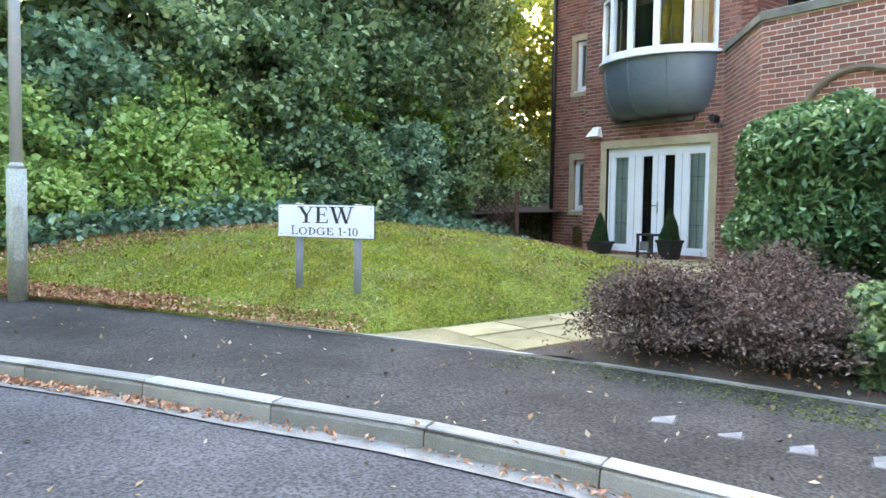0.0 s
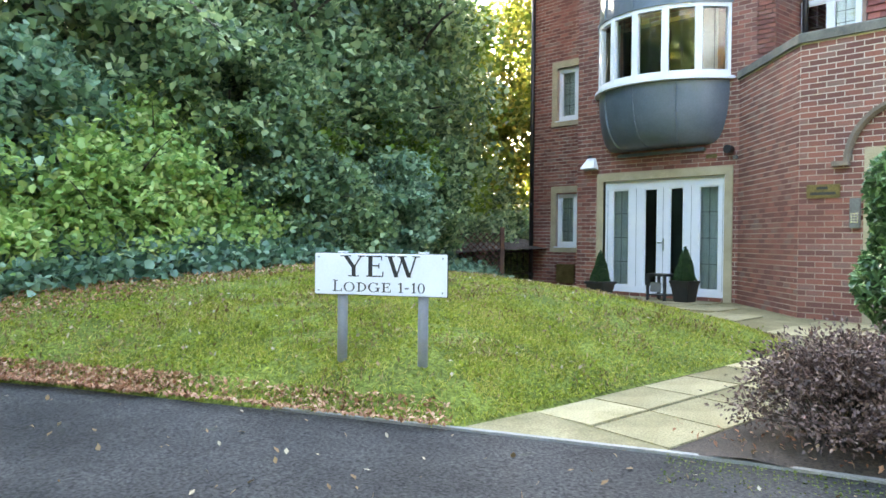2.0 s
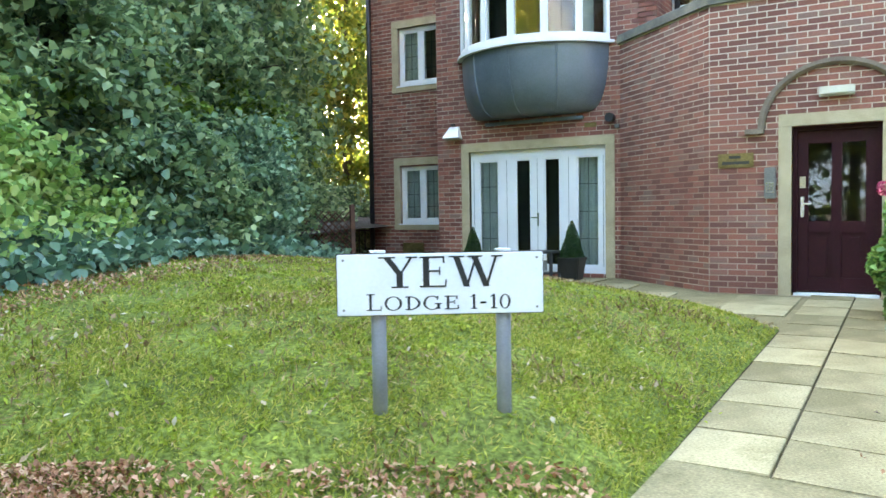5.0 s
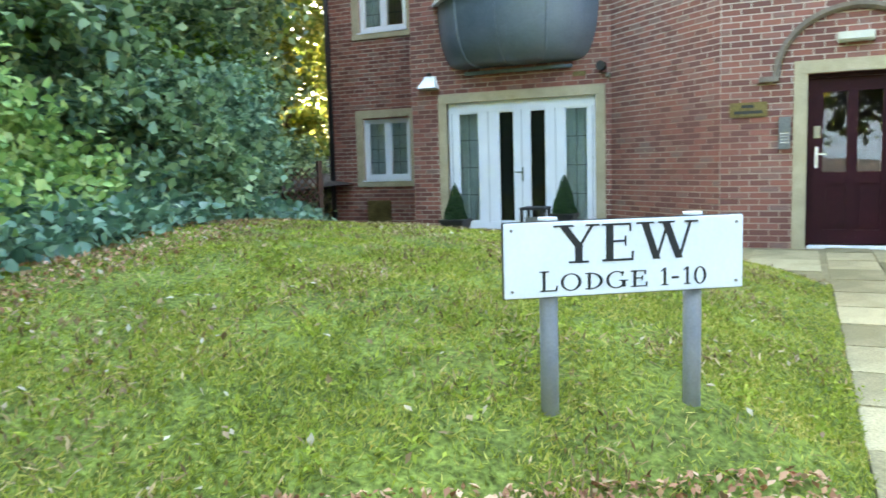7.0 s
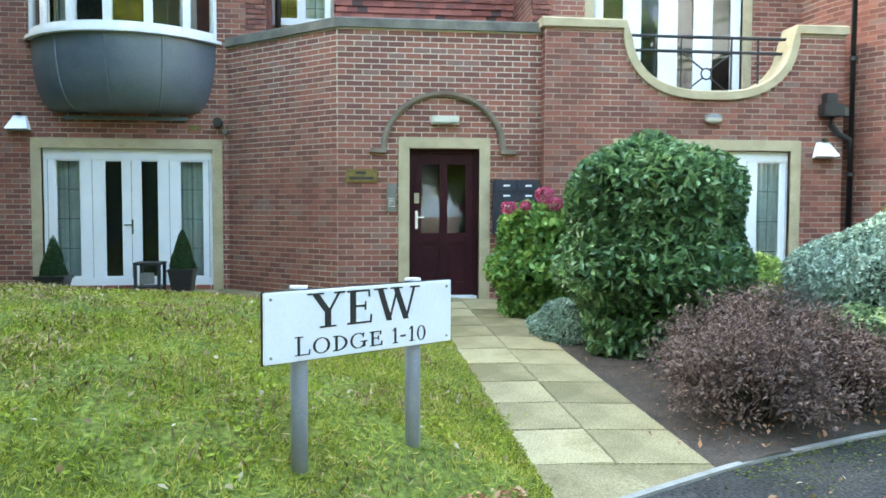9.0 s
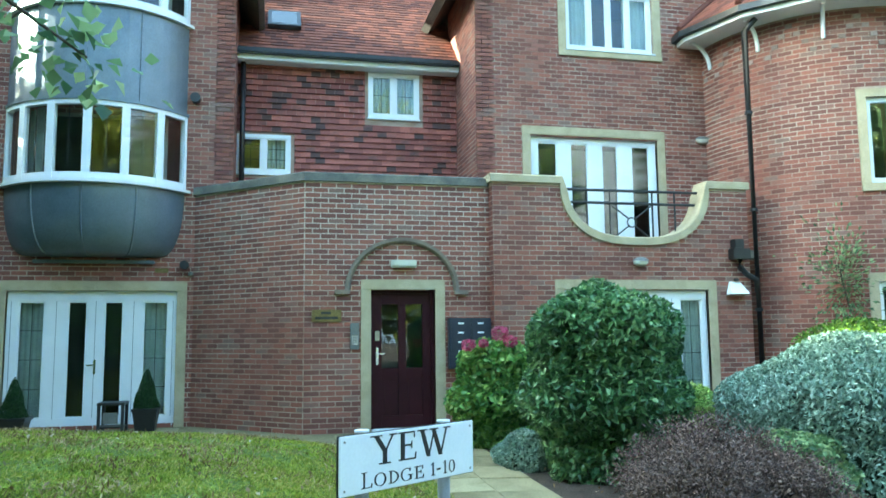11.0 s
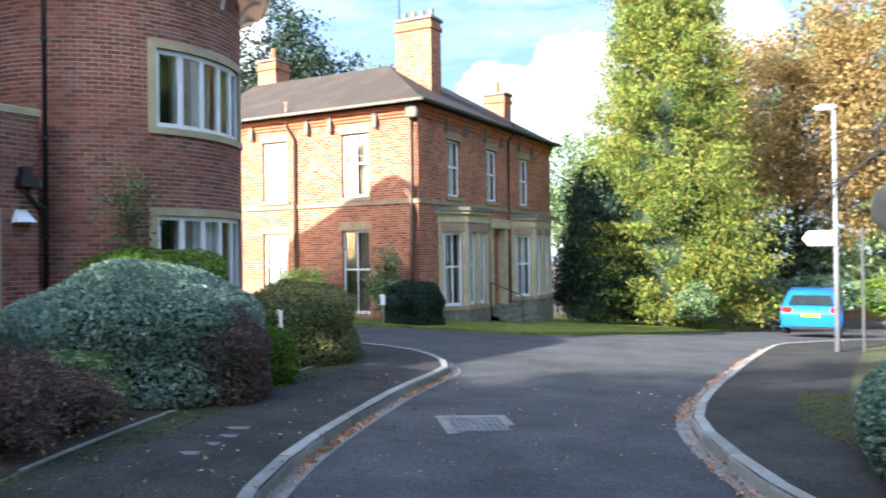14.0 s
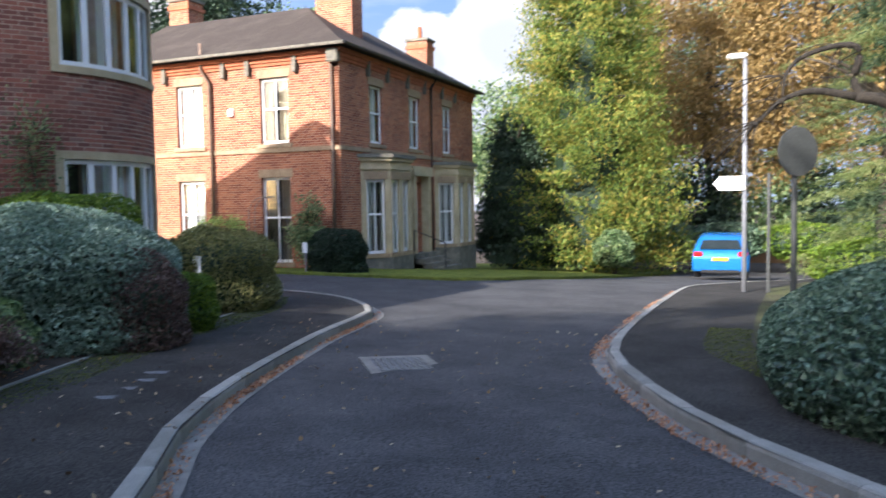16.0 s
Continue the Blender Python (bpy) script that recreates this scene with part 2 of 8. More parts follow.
def limed(m):
    """Pale lime bloom in the joints of the parapet's upper courses, with a ragged lower edge."""
    n, l = m.node_tree.nodes, m.node_tree.links
    bsdf = n["Principled BSDF"]
    old = bsdf.inputs["Base Color"].links[0].from_socket
    sep, ns, ad = n.new("ShaderNodeSeparateXYZ"), n.new("ShaderNodeTexNoise"), n.new("ShaderNodeMath")
    ns.inputs["Scale"].default_value, ns.inputs["Detail"].default_value = 1.1, 5
    l.new(n["Texture Coordinate"].outputs["Object"], sep.inputs[0])
    l.new(n["Texture Coordinate"].outputs["Object"], ns.inputs["Vector"])
    ad.operation, ad.inputs[1].default_value = "MULTIPLY_ADD", 2.4
    l.new(ns.outputs["Fac"], ad.inputs[0])
    l.new(sep.outputs["Z"], ad.inputs[2])
    mr, mx = n.new("ShaderNodeMapRange"), n.new("ShaderNodeMix")
    mr.inputs["From Min"].default_value, mr.inputs["From Max"].default_value = 3.2, 4.9
    l.new(ad.outputs[0], mr.inputs["Value"])
    mx.data_type = "RGBA"
    l.new(mr.outputs["Result"], mx.inputs["Factor"])
    l.new(old, mx.inputs["A"])
    mx.inputs["B"].default_value = (0.72, 0.64, 0.53, 1)
    l.new(mx.outputs["Result"], bsdf.inputs["Base Color"])


limed(M_POINTING)
M_BRICK = mat("red_brick", (0.165, 0.06, 0.045), (0.31, 0.112, 0.076), 1.6, 0.85, 0.5, 90, rnd=0.55, third=(0.22, 0.13, 0.105))
M_DIAPER = mat("grey_header_brick", (0.2, 0.14, 0.12), (0.32, 0.24, 0.21), 2.0, 0.85, 0.4, 90, rnd=0.4)
M_BRICKWALL = brick_mat("red_brickwork", (0.2, 0.065, 0.046), (0.3, 0.095, 0.062), (0.32, 0.22, 0.17))
M_VICBRICK = brick_mat("old_orange_brickwork", (0.2, 0.052, 0.028), (0.44, 0.155, 0.072), (0.46, 0.29, 0.19))
M_LINTEL = mat("tan_lintel_stone", (0.24, 0.17, 0.105), (0.36, 0.27, 0.17), 3, 0.85, 0.3, 90)
M_OLDPIPE = mat("brown_painted_iron", (0.13, 0.085, 0.06), (0.2, 0.14, 0.1), 5, 0.6, 0.1, 80)
M_STONE = mat("sandstone", (0.38, 0.31, 0.19), (0.5, 0.42, 0.27), 2.5, 0.85, 0.3, 100)
M_COPING = mat("weathered_coping", (0.1, 0.1, 0.085), (0.22, 0.2, 0.16), 3, 0.9, 0.4, 80)
M_WHITE = mat("white_upvc", (0.78, 0.79, 0.8), (0.84, 0.85, 0.86), 2, 0.35, 0.02, 60, fine=0.03)
M_LEAD = mat("lead_sheet", (0.13, 0.165, 0.2), (0.19, 0.225, 0.265), 1.5, 0.38, 0.1, 40, metal=0.35, fine=0.08)
M_BLACK = mat("black_plastic", (0.012, 0.012, 0.014), (0.022, 0.022, 0.024), 4, 0.4, 0.05, 80)
M_IRON = mat("black_iron", (0.014, 0.014, 0.016), (0.03, 0.03, 0.032), 8, 0.5, 0.1, 80)
M_DOOR = mat("dark_red_door", (0.024, 0.004, 0.007), (0.036, 0.006, 0.01), 3, 0.5, 0.05, 50, spec=0.2)
M_GLASS = glass_mat()
M_CURTAIN = mat("curtain_cloth", (0.38, 0.46, 0.42), (0.5, 0.57, 0.53), 3, 0.9, 0.2, 60)
M_DRAPE = mat("beige_drape", (0.25, 0.21, 0.15), (0.34, 0.29, 0.21), 3, 0.9, 0.1, 60)
M_BLIND = mat("pale_blind", (0.68, 0.7, 0.68), (0.78, 0.79, 0.77), 3, 0.9, 0.1, 60)
# near-black, so that unlit rooms are dark by colour
M_ROOMSHADE = mat("dim_painted_interior", (0.02, 0.02, 0.02), (0.045, 0.042, 0.04), 2, 0.9, 0.1, 30)
# hung tile's third, dark tone paints the shadow dapples of lifted tiles
M_TILE = mat("clay_hung_tile", (0.2, 0.06, 0.048), (0.34, 0.11, 0.082), 2.5, 0.8, 0.3, 60, rnd=0.72, third=(0.07, 0.035, 0.032))
M_ROOF = mat("clay_roof_tile", (0.12, 0.046, 0.034), (0.235, 0.082, 0.052), 1.5, 0.85, 0.4, 60, rnd=0.5, spec=0.2)
M_SLATE = mat("slate_roof", (0.055, 0.046, 0.04), (0.1, 0.084, 0.073), 1.0, 0.9, 0.4, 30, rnd=0.4, spec=0.12)
M_SIGN = mat("sign_white", (0.75, 0.78, 0.83), (0.8, 0.83, 0.87), 3, 0.4, 0.02, 60, fine=0.03)
M_SIGNPOST = mat("grey_post_paint", (0.21, 0.22, 0.25), (0.26, 0.275, 0.3), 6, 0.5, 0.08, 90, fine=0.08)
M_LETTER = mat("black_letters", (0.01, 0.011, 0.014), (0.016, 0.017, 0.02), 5, 0.5, 0.02, 50)
M_GALV = mat("lamp_post_paint", (0.3, 0.33, 0.28), (0.38, 0.4, 0.35), 3, 0.6, 0.1, 60)
# darker copy of the bark, with the shade on the gnarled tree painted in
M_SHADEBARK = mat("shaded_dark_bark", (0.012, 0.01, 0.008), (0.04, 0.033, 0.025), 7, 0.95, 1.0, 40, dist=0.02, fine=0.5)
M_BARK = mat("bark", (0.035, 0.028, 0.02), (0.085, 0.07, 0.05), 6, 0.95, 1.0, 40, dist=0.02, fine=0.4)
M_LEAFLITTER = leaf_mat("fallen_leaves", (0.24, 0.105, 0.055), (0.45, 0.22, 0.12), (0.62, 0.41, 0.26), 0.8, 0.1)
M_WOODLEAF = leaf_mat("laurel_green", (0.05, 0.1, 0.045), (0.19, 0.3, 0.13), (0.48, 0.57, 0.27), 0.4, 0.45, 0.5)
M_BLUELEAF = leaf_mat("blue_green_maple_leaf", (0.085, 0.165, 0.1), (0.23, 0.38, 0.22), (0.5, 0.62, 0.38), 0.4, 0.4, 0.5)
M_BRAMBLE = leaf_mat("light_green_leaf", (0.17, 0.3, 0.085), (0.4, 0.57, 0.17), (0.68, 0.74, 0.3), 0.45, 0.45, 0.45)
M_IVY = leaf_mat("ivy_green", (0.06, 0.13, 0.08), (0.15, 0.27, 0.165), (0.34, 0.46, 0.29), 0.35, 0.3, 0.5)
M_AUTUMN = leaf_mat("autumn_yellow_leaf", (0.12, 0.18, 0.03), (0.23, 0.28, 0.05), (0.46, 0.41, 0.07), 0.5, 0.45)
M_LAUREL = leaf_mat("glossy_shrub_leaf", (0.04, 0.1, 0.04), (0.11, 0.225, 0.085), (0.29, 0.43, 0.19), 0.28, 0.3, 0.5)
M_HYDRANGEA = leaf_mat("hydrangea_leaf", (0.07, 0.17, 0.04), (0.18, 0.35, 0.08), (0.42, 0.54, 0.16), 0.4, 0.35, 0.45)
M_HEBE = leaf_mat("grey_green_hebe", (0.12, 0.2, 0.145), (0.26, 0.37, 0.29), (0.46, 0.57, 0.47), 0.5, 0.2)
M_DARKHEDGE = leaf_mat("dark_hedge_leaf", (0.04, 0.085, 0.05), (0.11, 0.185, 0.115), (0.27, 0.37, 0.25), 0.3, 0.25, 0.55)
M_PURPLE = leaf_mat("purple_berberis", (0.06, 0.04, 0.034), (0.16, 0.102, 0.085), (0.3, 0.21, 0.17), 0.6, 0.2)
M_LIME = leaf_mat("bright_green_shrub", (0.06, 0.12, 0.015), (0.15, 0.25, 0.03), (0.27, 0.36, 0.05), 0.5, 0.35)
M_RUSSET = leaf_mat("russet_leaf", (0.17, 0.12, 0.04), (0.29, 0.2, 0.075), (0.42, 0.29, 0.12), 0.6, 0.35)
# yew leaves, and the painted inner shade of shrubs and conifers
M_YEWSHADE = leaf_mat("dark_yew_and_core_shade", (0.012, 0.028, 0.015), (0.025, 0.05, 0.028), (0.05, 0.085, 0.05), 0.5, 0.2)


# ---- foliage ----
def leaf_mesh(name, pts, size, material, up=0.4, aspect=0.55, fold=0.18, vary=0.35, droop=None, seed=1, broad=False):
    """One mesh of small folded leaves at the points; broad leaves have six corners round a midrib."""
    rng = np.random.default_rng(seed)
    n = len(pts)
    d = rng.normal(size=(n, 3))
    if droop is not None:
        d = d * 0.55 + np.array(droop)
    d /= np.linalg.norm(d, axis=1)[:, None] + 1e-9
    nn = rng.normal(size=(n, 3)) + np.array([0, 0, up * 3])
    side = np.cross(d, nn)
    side /= np.linalg.norm(side, axis=1)[:, None] + 1e-9
    nn = np.cross(side, d)
    s = size * (1 + vary * rng.uniform(-1, 1, n))[:, None]
    if broad:
        stem, tip = pts - d * s * 0.5, pts + d * s * 0.5 - nn * s * 0.12
        w1, w2 = side * s * aspect * 0.5, side * s * aspect * 0.36
        lift = nn * s * fold * 0.6
        low, high = pts - d * s * 0.18, pts + d * s * 0.2
        ring = [stem, low + w1 + lift, high + w2 + lift * 0.8, tip, high - w2 + lift * 0.8, low - w1 + lift]
        tris = [0, 1, 2, 0, 2, 3, 0, 3, 4, 0, 4, 5]
    else:
        mid = nn * s * fold - d * s * 0.05
        ring = [pts - d * s * 0.5, pts + side * s * aspect * 0.5 + mid, pts + d * s * 0.5, pts - side * s * aspect * 0.5 + mid]
        tris = [0, 1, 2, 0, 2, 3]
    k, m = len(ring), len(tris)
    v = np.stack(ring, 1).reshape(-1, 3)
    idx = np.arange(n)[:, None] * k + np.array([tris])
    me = bpy.data.meshes.new(name)
    me.vertices.add(k * n)
    me.vertices.foreach_set("co", v.astype(np.float32).ravel())
    me.loops.add(m * n)
    me.loops.foreach_set("vertex_index", idx.astype(np.int32).ravel())
    me.polygons.add(m * n // 3)
    me.polygons.foreach_set("loop_start", np.arange(0, m * n, 3, dtype=np.int32))
    me.update(calc_edges=True)
    me.materials.append(material)
    return me


def clump_points(c, r, clumps, per, spread, seed, shell=0.55, low=-1.0, flat=0.7):
    """Leaf points in clumps over an uneven ellipsoid."""
    rng = np.random.default_rng(seed)
    u = rng.normal(size=(clumps * 3, 3))
    u /= np.linalg.norm(u, axis=1)[:, None]
    u = u[u[:, 2] > low][:clumps]
    k = len(u)
    rad = rng.uniform(shell, 1.0, k) ** 0.7 * (1 + 0.16 * np.sin(u[:, 0] * 5.1 + seed) + 0.13 * np.sin(u[:, 2] * 7 + u[:, 1] * 6 + seed * 2))
    cc = np.array(c) + u * rad[:, None] * np.array(r)
    p = np.repeat(cc, per, 0) + rng.normal(size=(k * per, 3)) * spread * np.array([1, 1, flat])
    return p


def shell_points(c, r, n, seed, power=2.6, thick=0.12, low=-0.2, lump=0.06):
    """Leaf points over a clipped, rounded shrub."""
    rng = np.random.default_rng(seed)
    u = rng.normal(size=(n * 2, 3))
    u /= np.linalg.norm(u, axis=1)[:, None]
    u = u[u[:, 2] > low][:n]
    q = (np.abs(u) ** power).sum(1) ** (1 / power)
    rad = (1 - thick * rng.uniform(0, 1, len(u)) ** 2) / q
    rad *= 1 + lump * np.sin(u[:, 0] * 6 + seed) * np.cos(u[:, 1] * 5 - seed) + lump * np.sin(u[:, 2] * 9 + seed)
    return np.array(c) + u * rad[:, None] * np.array(r)


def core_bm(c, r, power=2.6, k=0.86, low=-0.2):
    """An uneven dark body just under the leaves, its colour standing for inner shade."""
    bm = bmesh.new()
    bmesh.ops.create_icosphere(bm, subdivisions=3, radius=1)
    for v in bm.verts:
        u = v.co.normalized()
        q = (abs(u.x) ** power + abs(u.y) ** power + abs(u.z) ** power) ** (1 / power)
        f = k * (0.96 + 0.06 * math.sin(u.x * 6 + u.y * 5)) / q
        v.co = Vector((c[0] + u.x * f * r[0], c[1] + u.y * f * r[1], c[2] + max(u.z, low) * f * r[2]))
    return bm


def trunk_mesh(name, base, top, r0, r1, bend=0.2, limbs=0, reach=1.5, seed=0):
    """A tapered trunk with limbs."""
    rng = random.Random(seed)
    base, top = Vector(base), Vector(top)
    bm = bmesh.new()

    def tube(pts, ra, rb, n=9):
        rings = []
        for i, p in enumerate(pts):
            d = (pts[min(i + 1, len(pts) - 1)] - pts[max(i - 1, 0)]).normalized()
            q = d.to_track_quat("Z", "Y")
            rr = ra + (rb - ra) * i / (len(pts) - 1)
            if i == 0:
                rr *= 1.35
            rings.append([bm.verts.new(p + q @ Vector((rr * math.cos(a), rr * math.sin(a), 0))) for a in [2 * math.pi * k / n for k in range(n)]])
        for a, b in zip(rings, rings[1:]):
            for k in range(n):
                bm.faces.new((a[k], a[(k + 1) % n], b[(k + 1) % n], b[k]))
        bm.faces.new(rings[-1])

    pts = [base.lerp(top, i / 8) + Vector((rng.uniform(-1, 1), rng.uniform(-1, 1), 0)) * bend * (0 if i in (0,) else 1) for i in range(9)]
    tube(pts, r0, r1)
    for k in range(limbs):
        i = rng.randint(3, 7)
        a = rng.uniform(0, 6.28)
        e = pts[i] + Vector((math.cos(a), math.sin(a), rng.uniform(0.3, 0.9))) * reach * rng.uniform(0.6, 1.1)
        tube([pts[i].lerp(e, j / 4) + Vector((0, 0, 0.12 * reach * math.sin(j / 4 * 3.1))) for j in range(5)], r0 * 0.35, r0 * 0.08, 6)
    bmesh.ops.recalc_face_normals(bm, faces=bm.faces)
    me = bpy.data.meshes.new(name)
    bm.to_mesh(me)
    bm.free()
    me.materials.append(M_BARK)
    return me


def tree(name, base, top, r0, crown_pts, leaf, material, label, limbs=7, reach=2.0, seed=0, category="tree", group="", up=0.4, aspect=0.55, droop=None, broad=False):
    t = thing(name, pose(*base), label, category, group)
    b = Vector(base)
    part("trunk", trunk_mesh("trunk", (0, 0, -0.2), Vector(top) - b, r0, r0 * 0.25, r0 * 0.8, limbs, reach, seed), M_BARK, t, "dark rough bark", True)
    part("crown", leaf_mesh("crown", crown_pts - np.array(base), leaf, material, up=up, aspect=aspect, droop=droop, seed=seed + 5, broad=broad), material, t)
    return t


def shrub(name, c, r, n, leaf, material, label, seed, power=2.6, stems=5, thick=0.14, low=-0.25, up=0.5, lump=0.06, core=0.85, aspect=0.55, category="shrub", group="", broad=False):
    """A rounded shrub: stems, a dark core painted as shade, and a coat of leaves. c is the middle of its foliage."""
    g = height(c[0], c[1])
    t = thing(name, pose(c[0], c[1], g), label, category, group)
    cc = (0, 0, c[2] - g)
    bm = bmesh.new()
    rng = random.Random(seed)
    for k in range(stems):
        a, q = rng.uniform(0, 6.28), rng.uniform(0, 0.12)
        add_cyl(bm, (q * math.cos(a), q * math.sin(a), -0.06), (r[0] * 0.55 * math.cos(a), r[1] * 0.55 * math.sin(a), cc[2] + r[2] * 0.2), 0.025, 0.008, 6)
    part("woody_base", bm, M_BARK, t)
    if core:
        part("shade_core", core_bm(cc, r, power, core, low), M_YEWSHADE, t, smooth=True)
    part("foliage", leaf_mesh("foliage", shell_points(cc, r, n, seed, power, thick, low, lump), leaf, material, up=up, aspect=aspect, seed=seed, broad=broad), material, t)
    return t


# ---- walls ----
def cell_wall(name, us, zs, holes, fmap, thick, material, parent=None, label=""):
    """A wall over a grid of (u, z), with rectangular holes through its thickness. fmap(u, d, z) gives the place, d metres deep."""
    us = sorted(set(us) | {u for hl in holes for u in hl[:2] if min(us) < u < max(us)})
    zs = sorted(set(zs) | {z for hl in holes for z in hl[2:4] if min(zs) < z < max(zs)})
    solid = lambda i, j: 0 <= i < len(us) - 1 and 0 <= j < len(zs) - 1 and not any(
        a < (us[i] + us[i + 1]) / 2 < b and c < (zs[j] + zs[j + 1]) / 2 < d for a, b, c, d in holes)
    verts, faces, uvs, seen = [], [], [], {}

    def v(i, j, d):
        k = (i, j, d)
        if k not in seen:
            seen[k] = len(verts)
            verts.append(fmap(us[i], d * thick, zs[j]))
        return seen[k]

    for i in range(len(us) - 1):
        for j in range(len(zs) - 1):
            if not solid(i, j):
                continue
            q = [(i, j), (i + 1, j), (i + 1, j + 1), (i, j + 1)]
            faces.append([v(*p, 0) for p in q])
            uvs.append([(us[a], zs[b]) for a, b in q])
            faces.append([v(*p, 1) for p in reversed(q)])
            uvs.append([(us[a], zs[b]) for a, b in reversed(q)])
            for (p, r, ni, nj) in (((i, j), (i, j + 1), i - 1, j), ((i + 1, j + 1), (i + 1, j), i + 1, j), ((i + 1, j), (i, j), i, j - 1), ((i, j + 1), (i + 1, j + 1), i, j + 1)):
                if not solid(ni, nj):
                    faces.append([v(*p, 0), v(*r, 0), v(*r, 1), v(*p, 1)])
                    off = 0 if p[0] == r[0] else 1
                    uvs.append([(us[p[0]], zs[p[1]]), (us[r[0]], zs[r[1]]), (us[r[0]] + thick * (1 - off), zs[r[1]] + thick * off), (us[p[0]] + thick * (1 - off), zs[p[1]] + thick * off)])
    me = bpy.data.meshes.new(name)
    me.from_pydata([tuple(p) for p in verts], [], faces)
    lay = me.uv_layers.new(name="UVMap")
    k = 0
    for u in uvs:
        for c in u:
            lay.data[k].uv = c
            k += 1
    return part(name, me, material, parent, label)


def flat(m):
    return lambda u, d, z: m @ Vector((u, d, z))


def brick_rects(u0, u1, z0, z1, blocked, L=0.225, H=0.075, joint=0.012):
    """Stretcher courses between u0 and u1, cut at what blocked(z) gives as (a, b) stretches."""
    out = []
    k = round(z0 / H)
    while k * H < z1 - 0.02:
        za, zb = max(k * H, z0) + joint / 2, min((k + 1) * H, z1) - joint / 2
        stops = sorted(blocked((za + zb) / 2))
        u = math.floor(u0 / L) * L + (k % 2) * L / 2 - L / 2
        while u < u1:
            segs = [(max(u + joint / 2, u0 + 0.002), min(u + L - joint / 2, u1 - 0.002))]
            for a, b in stops:
                segs = [s for p, q in segs for s in ((p, min(q, a - 0.004)), (max(p, b + 0.004), q)) if s[1] - s[0] > 0.02]
            out += [(p, q, za, zb) for p, q in segs if q - p > 0.02]
            u += L
        k += 1
    return out


BRICK_FACES = [(0, 1, 2, 3), (4, 5, 1, 0), (5, 6, 2, 1), (6, 7, 3, 2), (7, 4, 0, 3)]


def brick_joined(rects, fmap, parent, proud=0.004, material=None, name="bricks"):
    verts, faces = [], []
    rng = random.Random(len(rects))
    for a, b, c, d in rects:
        p = proud + rng.uniform(-0.0015, 0.0015)
        k = len(verts)
        e = 0.001
        verts += [fmap(a + e, -p, c + e), fmap(b - e, -p, c + e), fmap(b - e, -p, d - e), fmap(a + e, -p, d - e), fmap(a, 0.012, c), fmap(b, 0.012, c), fmap(b, 0.012, d), fmap(a, 0.012, d)]
        faces += [tuple(k + i for i in f) for f in BRICK_FACES]
    me = quads_mesh(name, verts, faces, material or M_BRICK)
    ob = part(name, me, None, parent)
    ob["kind"] = "stuff"
    return ob


def brick_single(rects, m, parent, proud=0.004):
    """Single bricks as objects that share meshes by their length."""
    made = {}
    for a, b, c, d in rects:
        key = (round(b - a, 2), round(d - c, 3))
        if key not in made:
            w, hh, e = (b - a) / 2, (d - c) / 2, 0.001
            vs = [(-w + e, -proud, -hh + e), (w - e, -proud, -hh + e), (w - e, -proud, hh - e), (-w + e, -proud, hh - e), (-w, 0.012, -hh), (w, 0.012, -hh), (w, 0.012, hh), (-w, 0.012, hh)]
            made[key] = quads_mesh("brick", vs, BRICK_FACES, M_BRICK)
        ob = new("brick", made[key])
        ob.parent = parent
        ob.matrix_basis = m @ pose((a + b) / 2, random.uniform(-0.0015, 0.0015), (c + d) / 2)


def boxes_blocked(holes):
    return lambda z: [(a, b) for a, b, c, d in holes if c < z < d]

# ---- ground ----
M_VERGE = mat("mossy_earth", (0.035, 0.03, 0.018), (0.075, 0.085, 0.025), 1.5, 0.95, 1.0, 50, fine=0.5, dist=0.02)
KERB_LEFT = [(-7.5, 15.6), (-4.2, 11.6), (-1.9, 8.8), (-0.4, 7.0), (0.9, 5.39), (1.48, 4.6), (1.96, 3.82), (2.47, 3.05), (2.85, 2.28), (3.13, 1.6), (3.57, 0.32), (4.12, -1.5), (4.45, -3.0), (4.68, -3.95), (5.02, -4.62), (5.78, -5.5), (6.6, -6.1), (7.4, -6.38), (8.7, -6.5), (14.0, -6.6), (24.0, -6.6)]
KERB_RIGHT = [(-9.5, 11.0), (-6.0, 7.3), (-3.2, 4.4), (-1.9, 2.95), (-0.99, 1.79), (-0.5, 0.96), (0.04, -0.24), (0.42, -1.43), (0.6, -3.25), (0.64, -6.1), (0.57, -11.2), (0.1, -12.7), (-1.0, -14.3), (-2.2, -18.0), (-3.2, -26.0), (-4.0, -34.0)]
BACK_EDGE = [(-3.0, 14.3), (-0.6, 11.0), (1.0, 8.6), (1.9, 7.42), (2.75, 6.15), (3.4, 5.14), (4.06, 4.07), (4.4, 3.38), (4.78, 2.5), (5.2, 1.4), (5.55, 0.45), (5.8, -0.3), (6.2, -1.95), (6.75, -3.6), (7.6, -5.0), (9.0, -5.5), (14.0, -5.6), (24.0, -5.6)]


def polyline_distance(pts, x, y):
    best = 1e9
    for (ax, ay), (bx, by) in zip(pts, pts[1:]):
        dx, dy = bx - ax, by - ay
        k = min(1.0, max(0.0, ((x - ax) * dx + (y - ay) * dy) / (dx * dx + dy * dy)))
        best = min(best, math.hypot(x - ax - k * dx, y - ay - k * dy))
    return best


APRON_EDGE = [(3.4, 5.14), (8.05, 5.16), (8.55, 5.75), (9.1, 6.9), (9.6, 7.6), (10.2, 9.0), (10.7, 10.7), (11.4, 11.6), (13.0, 12.4)]


